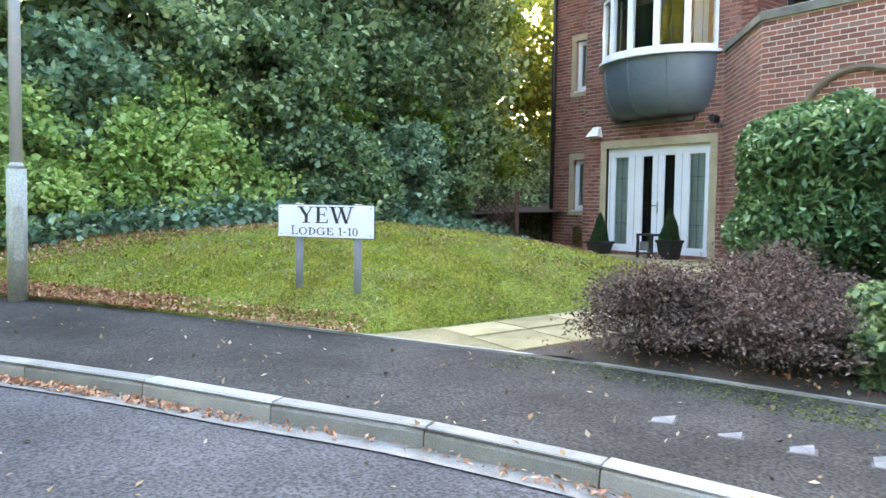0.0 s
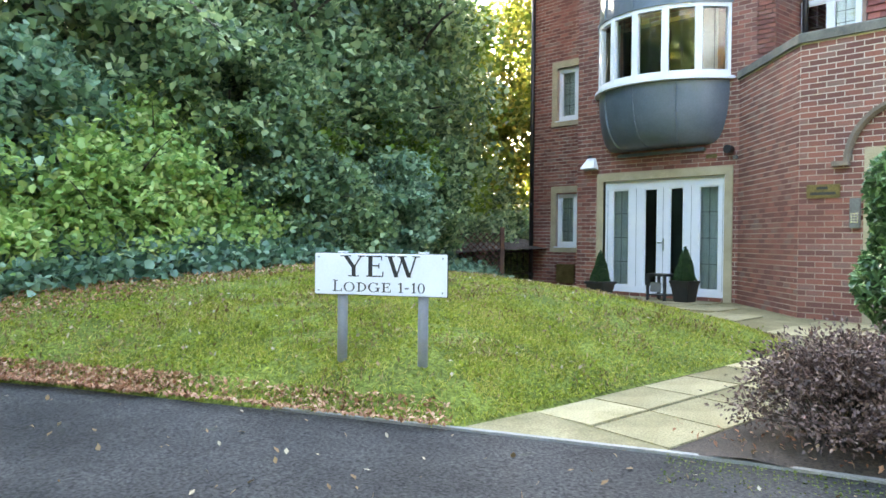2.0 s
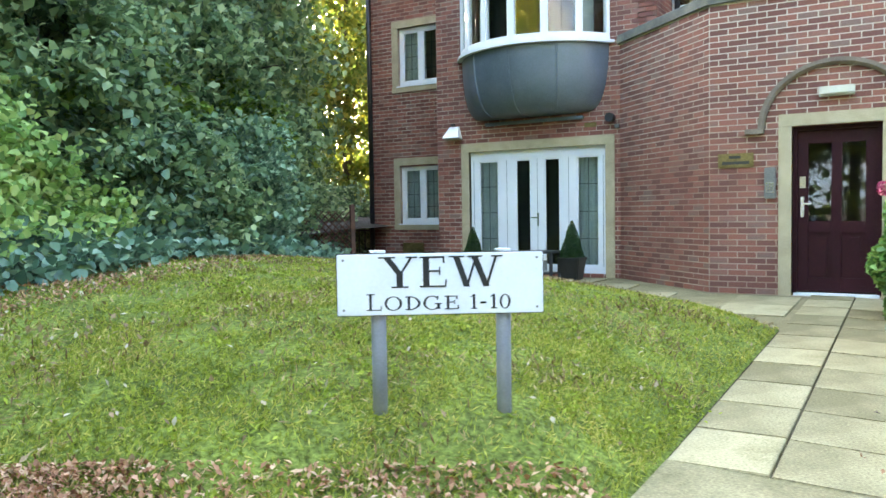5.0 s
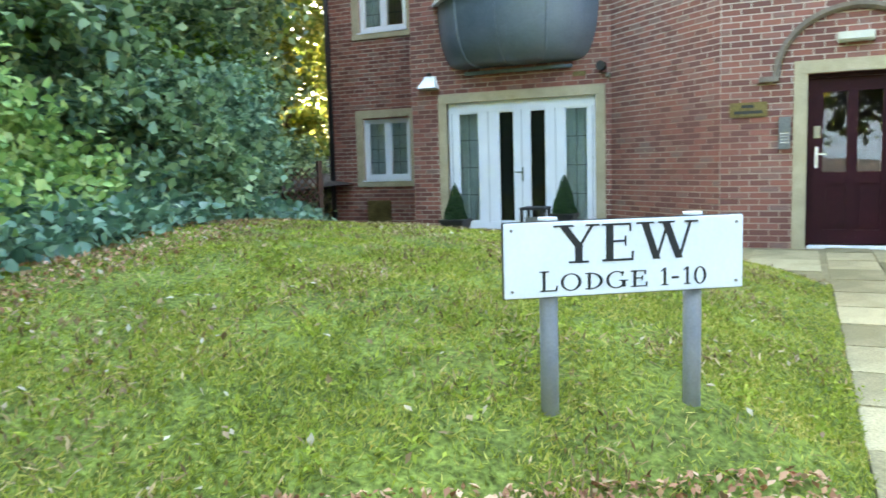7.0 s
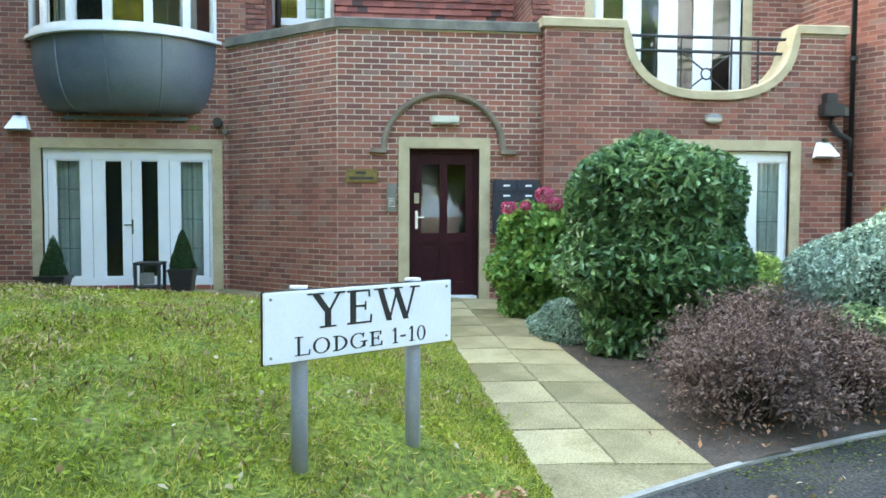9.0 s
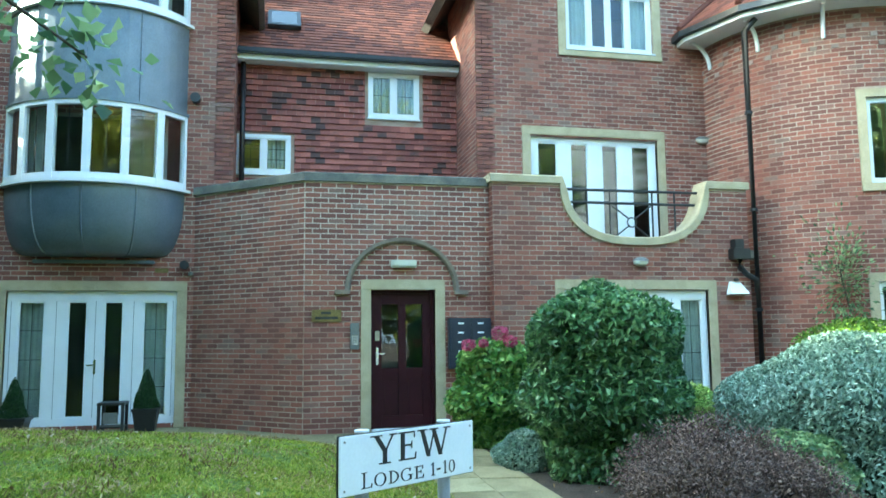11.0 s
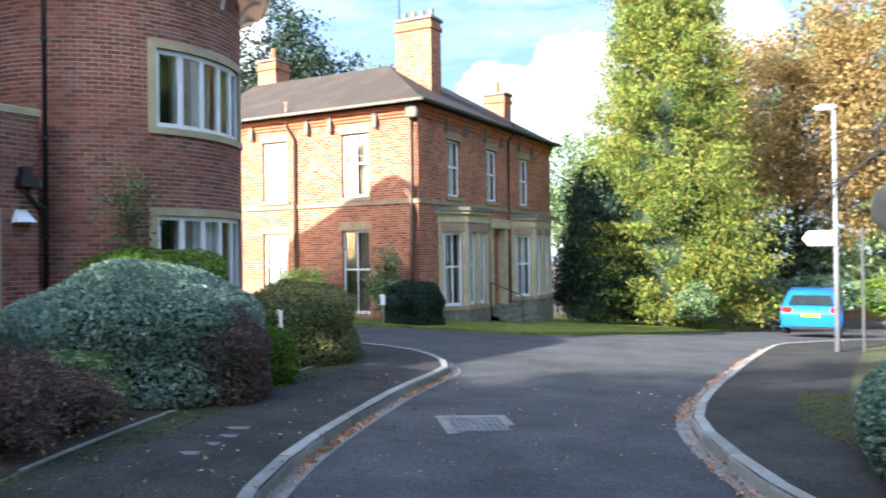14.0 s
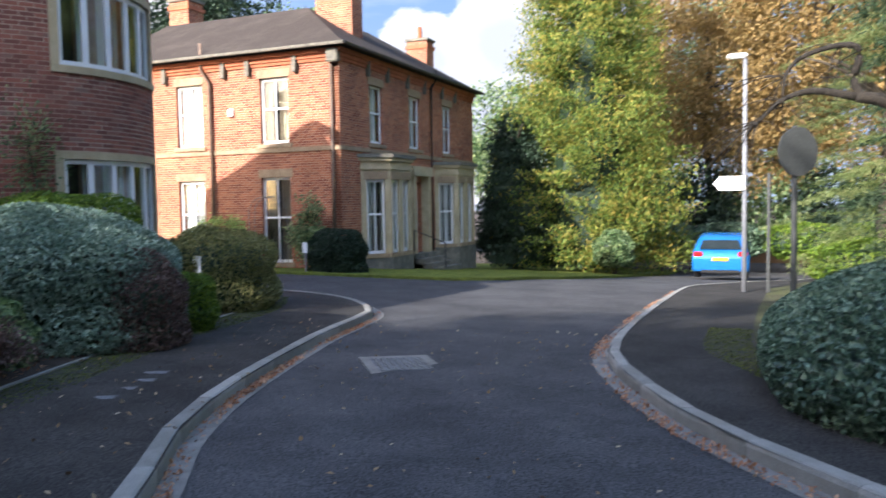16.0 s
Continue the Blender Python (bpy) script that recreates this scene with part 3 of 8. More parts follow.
def lawn_height(x, y):
    d = min(polyline_distance(BACK_EDGE[1:6], x, y), polyline_distance(APRON_EDGE, x, y))
    k = min(max((x - 6.0) / 5.0, 0.0), 1.0)
    rise = 0.64 * (1 - math.exp(-d / 1.3))
    bump = 0.012 * math.sin(x * 3.1 + y) * math.sin(y * 2.7 - x * 1.3)
    return height(x, y) + rise * (1 - 0.55 * k * k) + bump * min(d * 3, 1) - 0.01


def earth(x, y):
    return height(x, y) - 0.3


grid = [-400, -200, -100, -60] + list(range(-40, 41, 4)) + [60, 100, 200, 400]
gv = [(x, y, earth(x, y)) for y in grid for x in grid]
gn = len(grid)
gf = [(j * gn + i, j * gn + i + 1, (j + 1) * gn + i + 1, (j + 1) * gn + i) for j in range(gn - 1) for i in range(gn - 1)]
tagged(new("ground", quads_mesh("ground", gv, gf, M_SOIL)), "brown soil ground that reaches the horizon", "ground", "", "structure")

sheet(KERB_LEFT + [(24, -11.6), (9.3, -11.7), (6.6, -12.2), (5.3, -13.4), (4.4, -15.7), (3.7, -21.0), (2.8, -34.0)] + KERB_RIGHT[::-1], lambda x, y: height(x, y) - 0.11, 1.5, M_ASPHALT, "road", label="worn grey asphalt road with fallen leaves", category="road")
sheet(KERB_LEFT + BACK_EDGE[::-1], lambda x, y: height(x, y) - 0.004, 1.2, M_FOOTWAY, "footway", label="dark asphalt footway behind a concrete kerb", category="pavement")
RIGHT_BACK = [(-14.0, 11.4), (-8.0, 5.4), (-4.2, 2.2), (-2.75, 1.1), (-2.0, 0.1), (-1.5, -1.0), (-1.1, -2.15), (-1.05, -4.0), (-1.1, -7.0), (-1.3, -11.5), (-2.0, -13.6), (-3.3, -18.0), (-4.4, -26.0), (-5.4, -34.0)]
sheet(KERB_RIGHT + RIGHT_BACK[::-1], lambda x, y: height(x, y) - 0.004, 1.2, M_FOOTWAY, "footway", label="dark asphalt footway beside the clipped hedge", category="pavement")
LAWN = [(1.0, 8.6), (1.9, 7.42), (2.75, 6.15), (3.4, 5.135)] + [(x, y - 0.015) for x, y in APRON_EDGE[1:8]] + [(11.5, 13.2), (9.0, 12.6), (6.0, 11.4), (4.0, 10.7), (2.0, 10.4), (0.1, 10.3)]
lawn = sheet(LAWN, lawn_height, 0.3, M_LAWN, "lawn", label="mown mossy lawn on a gentle mound", category="lawn")
BED = [(4.06, 4.118), (9.2, 4.118), (10.35, 4.118), (10.35, -0.9), (9.2, -3.2), (9.4, -5.0), (9.0, -5.5), (7.6, -5.0), (6.75, -3.6), (6.2, -1.95), (5.8, -0.3), (5.55, 0.45), (5.2, 1.4), (4.78, 2.5), (4.4, 3.38)]
sheet(BED, lambda x, y: height(x, y) - 0.004 + 0.1 * min(0.6, polyline_distance(BED, x, y)), 0.4, M_SOIL, "planting_bed", label="dark bare soil bed under shrubs", category="planting bed")
sheet([(8.05, 4.1), (8.05, 5.16), (8.55, 5.75), (9.1, 6.9), (9.6, 7.6), (10.2, 9.0), (10.7, 10.7), (11.4, 11.6), (13.0, 12.4), (14.0, 12.4), (14.0, 4.1)], lambda x, y: height(x, y) - 0.012, 1.0, M_SLAB, "apron", label="pale flagged apron before the entrance", category="pavement")
sheet([(24, -11.6), (9.3, -11.7), (6.6, -12.2), (5.3, -13.4), (4.4, -15.7), (3.7, -21.0), (2.8, -34.0), (24, -34)], lambda x, y: height(x, y) - 0.03, 2.0, M_LAWN, "lawn", label="flat green lawn before the old brick house", category="lawn", thick=0.2)
sheet([(-14.0, 11.4), (-8.0, 5.4), (-4.2, 2.2), (-2.75, 1.1), (-2.0, 0.1), (-1.5, -1.0), (-1.1, -2.15), (-1.05, -4.0), (-1.1, -7.0), (-1.3, -11.5), (-2.0, -13.6), (-3.3, -18.0), (-4.4, -26.0), (-5.4, -34.0), (-30, -34), (-30, 11.4)], lambda x, y: height(x, y) + 0.0, 2.5, M_VERGE, "verge", label="dark mossy verge under the trees", category="verge")
# the wooded bank behind the lawn
sheet([(-8.0, 17.5), (-3.0, 14.3), (0.2, 9.9), (2.0, 9.9), (4.0, 10.3), (6.0, 11.2), (9.0, 12.6), (11.5, 13.2), (30, 15.0), (30, 40), (-20, 40)], lambda x, y: height(min(x, 10.9), 10) + 0.45 + 0.14 * max(0, y - 11), 2.0, M_SOIL, "bank", label="dark wooded bank behind the lawn", category="bank")


def along(pts, step):
    """Points at even steps along a polyline, with their direction."""
    out, carry = [], 0.0
    for a, b in zip(pts, pts[1:]):
        a, b = Vector(a), Vector(b)
        d = (b - a).length
        s = carry
        while s < d:
            p = a.lerp(b, s / d)
            out.append((p, (b - a).normalized()))
            s += step
        carry = s - d
    return out


def smooth_line(pts, k=6):
    out = []
    for i in range(len(pts) - 1):
        p0, p1, p2, p3 = (Vector(pts[max(i - 1, 0)]), Vector(pts[i]), Vector(pts[i + 1]), Vector(pts[min(i + 2, len(pts) - 1)]))
        for j in range(k):
            t = j / k
            out.append(tuple(0.5 * (2 * p1 + (p2 - p0) * t + (2 * p0 - 5 * p1 + 4 * p2 - p3) * t * t + (3 * p1 - p0 - 3 * p2 + p3) * t ** 3)))
    return out + [tuple(pts[-1])]


def kerb(line, side, label):
    """Bevelled concrete kerb stones and a channel strip along the road's edge."""
    t = thing("kerb", pose(0, 0, 0), label, "kerb", "", "structure")
    pts = along(smooth_line(line), 0.915)
    chan_v, chan_f = [], []
    for (p, d), (q, _) in zip(pts, pts[1:]):
        d = (q - p).normalized()
        n = Vector((-d.y, d.x)) * side
        if abs(p.x) > 14 or p.y < -26:
            continue
        L = (q - p).length / 2 - 0.004
        bm = bmesh.new()
        prof = [(0.0, -0.2), (0.0, -0.035), (0.012, -0.012), (0.03, 0.0), (0.125, 0.002), (0.125, -0.2)]
        a = [bm.verts.new((-L, u, w)) for u, w in prof]
        b = [bm.verts.new((L, u, w)) for u, w in prof]
        bm.faces.new(a)
        bm.faces.new(b[::-1])
        for i in range(len(prof)):
            bm.faces.new((a[i], a[(i + 1) % 6], b[(i + 1) % 6], b[i]))
        ob = part("kerb_stone", bm, M_KERB, t)
        c = (p + q) / 2
        dz = height(q.x, q.y) - height(p.x, p.y)
        x = Vector((d.x, d.y, dz / (2 * L))).normalized()
        y = Vector((n.x, n.y, 0))
        z = x.cross(y) * side
        z = z if z.z > 0 else -z
        ob.matrix_basis = Matrix(((x.x, y.x, z.x, c.x), (x.y, y.y, z.y, c.y), (x.z, y.z, z.z, height(c.x, c.y) + 0.004 + random.uniform(-0.004, 0.004)), (0, 0, 0, 1)))
    for p, d in along(smooth_line(line), 0.3):
        if abs(p.x) > 14 or p.y < -26:
            continue
        n = Vector((-d.y, d.x)) * side
        for w in (-0.005, -0.16):
            e = p + n * w
            chan_v.append((e.x, e.y, height(p.x, p.y) - 0.104))
    k = len(chan_v) // 2
    part("channel", quads_mesh("channel", chan_v, [(2 * i, 2 * i + 1, 2 * i + 3, 2 * i + 2) for i in range(k - 1)], M_CHANNEL), None, t)
    return t


kerb(KERB_LEFT[1:], 1, "weathered concrete kerb stones along the lawn side")
kerb(KERB_RIGHT[1:], -1, "weathered concrete kerb stones along the hedge side")

# ---- the brick apartment house ----
WEST = lambda x, y: pose(x, y, 0, 0, 0, -90)
SINGLE = []


def brick_wall(name, m, length, z0, z1, holes, thick=0.3, singles=None, label=""):
    """A wall of mortar and proud bricks. singles: a (u0, u1, z0, z1) stretch whose bricks are single objects."""
    t = thing(name, m, label or "red stretcher-bond brick wall with pale mortar", "wall", "", "structure")
    f = lambda u, d, z: Vector((u, d, z))
    cell_wall("wall_core", [0, length], [z0, z1], holes, f, thick, M_POINTING if z1 < 4 else M_MORTAR, t)
    rects = brick_rects(0, length, max(z0, -0.15), z1, boxes_blocked(holes))
    if singles:
        a, b, c, d = singles
        near = [r for r in rects if a <= r[0] and r[1] <= b and c <= r[2] and r[3] <= d][:300]
        keep = set(near)
        SINGLE.append((near, t))
        rects = [r for r in rects if r not in keep]
    brick_joined(rects, f, t)
    return t


def window(name, m, w, h, panes, z0=0.09, z1=None, surround=0.15, sill=True, leaded=(2, 4), curtains=(), label="", deep=0.13, handle=None, stone=None, joints=()):
    """A white window or glazed door in a hole of w by h, whose panes are (x0, x1) stretches. m: the hole's lower left corner on the wall's face."""
    z1 = h - 0.09 if z1 is None else z1
    t = thing(name, m, label, "window", "", "structure")
    fy0, fy1 = deep - 0.07, deep
    us = [0] + [v for p in panes for v in p] + [w]
    bm = bmesh.new()
    for i in range(0, len(us), 2):
        add_box(bm, us[i], us[i + 1], fy0, fy1, z0, z1, 0.004)
    add_box(bm, 0, w, fy0 - 0.004, fy1, 0, z0, 0.004)
    add_box(bm, 0, w, fy0 - 0.004, fy1, z1, h, 0.004)
    part("window_frame", bm, M_WHITE, t)
    # grey strips paint the shadow lines where the leaves meet
    for u in joints:
        part("leaf_joint_shadow", box_bm(u - 0.004, u + 0.004, fy0 - 0.002, fy0 + 0.01, 0.02, h - 0.05), M_JOINTSHADOW, t, "grey strip painted as the shadow in the joint between leaves")
    for k, (a, b) in enumerate(panes):
        p = part("pane", box_bm(a, b, deep - 0.035, deep - 0.027, z0, z1), M_GLASS, t)
        p.visible_shadow = False
        bm = bmesh.new()
        add_box(bm, a, a + 0.022, fy0 + 0.012, fy0 + 0.03, z0, z1)
        add_box(bm, b - 0.022, b, fy0 + 0.012, fy0 + 0.03, z0, z1)
        add_box(bm, a, b, fy0 + 0.012, fy0 + 0.03, z1 - 0.022, z1)
        add_box(bm, a, b, fy0 + 0.012, fy0 + 0.03, z0, z0 + 0.022)
        part("bead", bm, M_WHITE, p)
        if leaded:
            bm = bmesh.new()
            for i in range(1, leaded[0]):
                u = a + (b - a) * i / leaded[0]
                add_box(bm, u - 0.004, u + 0.004, deep - 0.038, deep - 0.035, z0, z1)
            for j in range(1, leaded[1]):
                zz = z0 + (z1 - z0) * j / leaded[1]
                add_box(bm, a, b, deep - 0.038, deep - 0.035, zz - 0.004, zz + 0.004)
            part("leading", bm, M_IRON, p)
        if k in curtains:
            n = 24
            vs, fs = [], []
            for i in range(n + 1):
                u = a - 0.1 + (b - a + 0.2) * i / n
                d = deep + 0.045 + 0.022 * math.sin(i * 1.9) + 0.01 * math.sin(i * 5.3)
                vs += [(u, d, 0.02), (u, d, h - 0.02)]
                if i:
                    fs.append((2 * i - 2, 2 * i, 2 * i + 1, 2 * i - 1))
            part("curtain", quads_mesh("curtain", vs, fs, M_CURTAIN), None, t, smooth=True)
    if surround:
        s = surround
        bm = bmesh.new()
        add_box(bm, -s, 0.0, -0.018, deep - 0.02, -0.02 if sill else -0.1, h, 0.006)
        add_box(bm, w, w + s, -0.018, deep - 0.02, -0.02 if sill else -0.1, h, 0.006)
        add_box(bm, -s, w + s, -0.02, deep - 0.02, h, h + s, 0.006)
        if sill:
            add_box(bm, -s, w + s, -0.04, deep - 0.02, -s * 0.85, -0.02, 0.008)
        part("surround", bm, stone or M_STONE, t, "sandstone surround")
    if sill:
        part("window_sill", box_bm(-0.02, w + 0.02, -0.055, deep, -0.025, 0.0, 0.006), M_WHITE, t)
    # a near-black box behind; the room's dimness is put into its colour
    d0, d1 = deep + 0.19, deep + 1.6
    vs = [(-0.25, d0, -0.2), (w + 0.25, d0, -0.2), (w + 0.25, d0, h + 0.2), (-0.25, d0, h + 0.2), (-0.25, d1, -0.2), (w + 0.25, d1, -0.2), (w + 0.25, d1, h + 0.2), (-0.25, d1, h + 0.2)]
    part("room_shade", quads_mesh("room_shade", vs, [(4, 5, 6, 7), (0, 1, 5, 4), (1, 2, 6, 5), (2, 3, 7, 6), (3, 0, 4, 7)], M_ROOMSHADE), None, t)
    if handle:
        hx, hz = handle
        hb = bmesh.new()
        add_box(hb, hx - 0.015, hx + 0.015, fy0 - 0.012, fy0, hz - 0.11, hz + 0.11, 0.004)
        add_box(hb, hx - 0.11, hx + 0.01, fy0 - 0.045, fy0 - 0.028, hz + 0.02, hz + 0.04, 0.004)
        add_box(hb, hx - 0.008, hx + 0.008, fy0 - 0.04, fy0 - 0.01, hz + 0.02, hz + 0.04)
        part("door_handle", hb, M_CHROME, t, "chrome lever handle")
    return t


M_CHROME = mat("chrome", (0.6, 0.6, 0.6), (0.7, 0.7, 0.7), 5, 0.2, 0.02, 60, metal=1.0, fine=0.05)
M_JOINTSHADOW = mat("joint_shadow_grey", (0.2, 0.21, 0.22), (0.26, 0.27, 0.28), 5, 0.6, 0.02, 60)
FRENCH = [(0.16, 0.53), (0.85, 1.13), (1.37, 1.65), (1.94, 2.31)]
TOP = 8.6
# recessed left end
brick_wall("wall_recess", WEST(13.7, 13.9), 2.62, -0.3, TOP, [(0.72, 1.75, 1.16, 2.36), (0.72, 1.75, 3.98, 5.16), (0.72, 1.75, 6.9, 8.1)])
for z in (1.16, 3.98, 6.9):
    window("window_1", pose(13.7, 13.18, z, 0, 0, -90), 1.03, 1.2 if z != 3.98 else 1.18, [(0.09, 0.46), (0.57, 0.94)], curtains=(0, 1) if z < 3 else (0,), label="white two-light casement window in a sandstone surround")
brick_wall("wall_return", pose(13.7, 11.28, 0, 0, 0, 180), 1.3, -0.3, TOP, [])
brick_wall("wall_gable_end", pose(19.7, 13.9, 0, 0, 0, 180), 6.0, -0.3, TOP, [])
# projecting bay with the French doors and the lead oriel
brick_wall("wall_oriel_bay", WEST(12.1, 11.28), 3.88, -0.3, TOP, [(0.63, 3.07, 0.34, 2.4), (0.6, 3.05, 3.97, 5.2), (0.6, 3.05, 6.7, 7.9)])
window("door_2", pose(12.1, 10.65, 0.34, 0, 0, -90), 2.44, 2.06, FRENCH, joints=(0.06, 0.69, 1.25, 1.8, 2.38), z0=0.14, z1=1.9, sill=False, curtains=(0, 3), label="white four-panel glazed French doors in a sandstone surround", handle=(1.26, 0.9))
brick_wall("wall_side", pose(12.1, 7.4, 0, 0, 0, 0), 2.0, 3.4, TOP, [])
# chamfered porch
ANG = pose(12.1, 7.97, 0, 0, 0, math.degrees(math.atan2(6.31 - 7.97, 10.57 - 12.1)))
brick_wall("wall_porch_chamfer", ANG, 2.255, -0.3, 3.92, [], singles=(1.35, 2.25, 0.6, 2.4))
brick_wall("wall_entrance", WEST(10.57, 6.31), 2.76, -0.3, 3.92, [(0.96, 1.91, 0.3, 2.34)], singles=(0.0, 0.9, 0.4, 3.9))
brick_wall("wall_pier_return", pose(10.572, 3.55, 0, 0, 0, 180), 0.22, -0.3, 3.9, [])


def coping(pts, z0, z1, over, material, label, name="coping"):
    """A capping that follows the wall tops."""
    bm = bmesh.new()
    top = []
    for i, (x, y) in enumerate(pts):
        a, b = Vector(pts[max(i - 1, 0)]), Vector(pts[min(i + 1, len(pts) - 1)])
        d = (b - a).normalized()
        n = Vector((d.y, -d.x))
        p = Vector((x, y))
        o, q = p + n * over, p - n * 0.33
        top.append([bm.verts.new((v.x, v.y, z)) for v, z in ((o, z0), (o, z1 - 0.015), (o - n * 0.02, z1), (q, z1), (q, z0))])
    for a, b in zip(top, top[1:]):
        for k in range(5):
            bm.faces.new((a[k], a[(k + 1) % 5], b[(k + 1) % 5], b[k]))
    bm.faces.new(top[0])
    bm.faces.new(top[-1])
    ob = part(name, bm, material)
    return tagged(ob, label, "coping", "", "structure")


coping([(12.098, 7.97), (10.57, 6.31), (10.57, 3.56)], 3.92, 4.05, 0.05, M_COPING, "dark weathered stone coping on the porch parapet")

# balcony wall with its swept opening
MB = WEST(10.35, 3.55)


def swoop_z(u):
    """Height of the wall's top edge, u metres along it."""
    c, hw, dep = 2.32, 1.25, 0.93
    k = abs(u - c) / hw
    return 3.97 if k >= 1 else 3.97 - dep * (1 - k ** 2.7) ** (1 / 2.2)


us = [0.0] + [2.32 - 1.25 * math.cos(math.pi * i / 28) for i in range(29)] + [4.27]
bw = thing("wall_balcony", MB, "red brick balcony wall with a swept dip", "wall", "", "structure")
HOLE2 = (1.1, 3.5, 0.38, 2.34)
cell_wall("wall_core", [0, 4.27], [-0.3, 3.0], [HOLE2], lambda u, d, z: Vector((u, d, z)), 0.3, M_MORTAR, bw)
for side in (0, 1):
    pts = [(u, swoop_z(u)) for u in us if (u <= 2.32 if side == 0 else u >= 2.32)]
    bm = prism_bm(pts + ([(2.32, 3.0), (0, 3.0)] if side == 0 else [(4.27, 3.0), (2.32, 3.0)]), 0.0, 0.3)
    part("wall_core", bm, M_MORTAR, bw)


def swoop_block(z):
    out = boxes_blocked([HOLE2])(z)
    if z > 3.04:
        ins = [u for u in [1.07 + 0.01 * i for i in range(251)] if swoop_z(u) < z + 0.03]
        if ins:
            out = out + [(min(ins), max(ins))]
    return out


brick_joined(brick_rects(0, 4.27, -0.15, 3.93, swoop_block), lambda u, d, z: Vector((u, d, z)), bw)
bm = bmesh.new()
rings = []
line = [(-0.05, 3.97)] + [(u, swoop_z(u)) for u in us[1:-1]] + [(4.3, 3.97)]
for i, (u, z) in enumerate(line):
    a, b = Vector(line[max(i - 1, 0)]), Vector(line[min(i + 1, len(line) - 1)])
    d = (b - a).normalized()
    n = Vector((-d.y, d.x))
    if 0 < i < len(line) - 1 and abs(swoop_z(line[i][0]) - 3.97) < 0.001 and 0.9 < u < 3.7:
        n = Vector((0.35 * (1 if u < 2.32 else -1), 0.94)).normalized()
    p = Vector((u, z))
    rings.append([bm.verts.new((v.x, y, v.y)) for v, y in ((p - n * 0.01, -0.05), (p + n * 0.095, -0.05), (p + n * 0.115, -0.03), (p + n * 0.115, 0.33), (p - n * 0.01, 0.33))])
for a, b in zip(rings, rings[1:]):
    for k in range(5):
        bm.faces.new((a[k], a[(k + 1) % 5], b[(k + 1) % 5], b[k]))
bm.faces.new(rings[0])
bm.faces.new(rings[-1])
part("coping", bm, M_STONE, bw, "pale sandstone coping")
window("door_3", pose(10.35, 2.45, 0.38, 0, 0, -90), 2.4, 1.96, FRENCH, joints=(0.06, 0.69, 1.25, 1.8, 2.38), z0=0.14, z1=1.82, sill=False, curtains=(0, 1, 2, 3), label="white four-panel glazed French doors in a sandstone surround")
# upper block behind the balcony
brick_wall("wall_upper_block", WEST(11.6, 3.45), 4.7, 2.9, 8.02, [(0.95, 3.3, 3.15, 5.06), (1.65, 3.31, 6.62, 7.75)])
brick_wall("wall_upper_return", pose(13.6, 3.45, 0, 0, 0, 180), 2.0, 3.4, 8.0, [])
window("door_4", pose(11.6, 2.5, 3.15, 0, 0, -90), 2.35, 1.91, [(0.14, 0.5), (0.74, 1.06), (1.32, 1.62), (1.88, 2.22)], z0=0.12, z1=1.8, sill=False, leaded=None, label="white glazed balcony doors in a sandstone surround")
window("window_2", pose(11.6, 1.8, 6.62, 0, 0, -90), 1.66, 1.13, [(0.07, 0.42), (0.5, 0.79), (0.87, 1.16), (1.24, 1.58)], leaded=None, curtains=(0, 3), label="white four-light casement window in a sandstone surround")
# floors, flat roofs and the back of the house
for nm, b in (("balcony_floor", (10.36, 11.6, -0.9, 3.5, 2.85, 2.98)),):
    tagged(part(nm, box_bm(*b), M_COPING), "grey flat roof slab", "roof", "", "structure")
sheet([(10.8, 3.6), (10.8, 6.2), (12.3, 7.85), (13.2, 7.85), (13.2, 3.6)], lambda x, y: 3.62, 5, M_COPING, "porch_roof", label="grey flat roof behind the porch parapet", category="roof", cuts=False)
tagged(part("wall_back", box_bm(14.6, 14.8, -3, 13.8, -0.3, 6.5), M_BRICKWALL), "plain brick wall inside the house", "wall", "", "structure")
tagged(part("wall_east", box_bm(19.4, 19.7, -3.9, 13.6, -0.3, 6.4), M_BRICKWALL), "plain rear brick wall", "wall", "", "structure")
tagged(part("wall_south", box_bm(12.0, 19.7, -4.2, -3.9, -0.3, 6.3), M_BRICKWALL), "plain end brick wall", "wall", "", "structure")

# tile-hung wall with its windows
tw = thing("wall_tile_hung", WEST(13.0, 7.4), "red clay tile-hung upper wall, shadow dapples painted as dark tiles", "wall", "", "structure")
TH = [(0.0, 0.93, 4.5, 5.2), (2.3, 3.24, 5.6, 6.45)]
cell_wall("wall_core", [0, 3.95], [3.5, 6.6], TH, lambda u, d, z: Vector((u, d, z)), 0.25, M_MORTAR, tw)
window("window_3", pose(13.0, 7.4, 4.5, 0, 0, -90), 0.93, 0.7, [(0.07, 0.42), (0.51, 0.86)], z0=0.07, z1=0.63, surround=0, deep=0.03, leaded=(2, 3), curtains=(1,), label="small white two-light window in the tile-hung wall")
window("window_4", pose(13.0, 5.1, 5.6, 0, 0, -90), 0.94, 0.85, [(0.07, 0.42), (0.51, 0.86)], z0=0.07, z1=0.78, surround=0, deep=0.03, leaded=(2, 2), curtains=(0, 1), label="small white two-light window in the tile-hung wall")

# round tower
TC, TR = Vector((11.6, -3.2)), 2.38


def tower_map(u, d, z, r=TR):
    a = u / TR
    return Vector((TC.x + (r - d) * math.cos(a), TC.y + (r - d) * math.sin(a), z))


A = lambda deg: TR * radians(deg)
W0, W1 = A(157), A(214)
tt = thing("wall_tower", pose(0, 0, 0), "round red brick tower wall", "wall", "", "structure")
tholes = [(W0, W1, 3.94, 5.31), (W0, W1, 0.75, 2.42)]
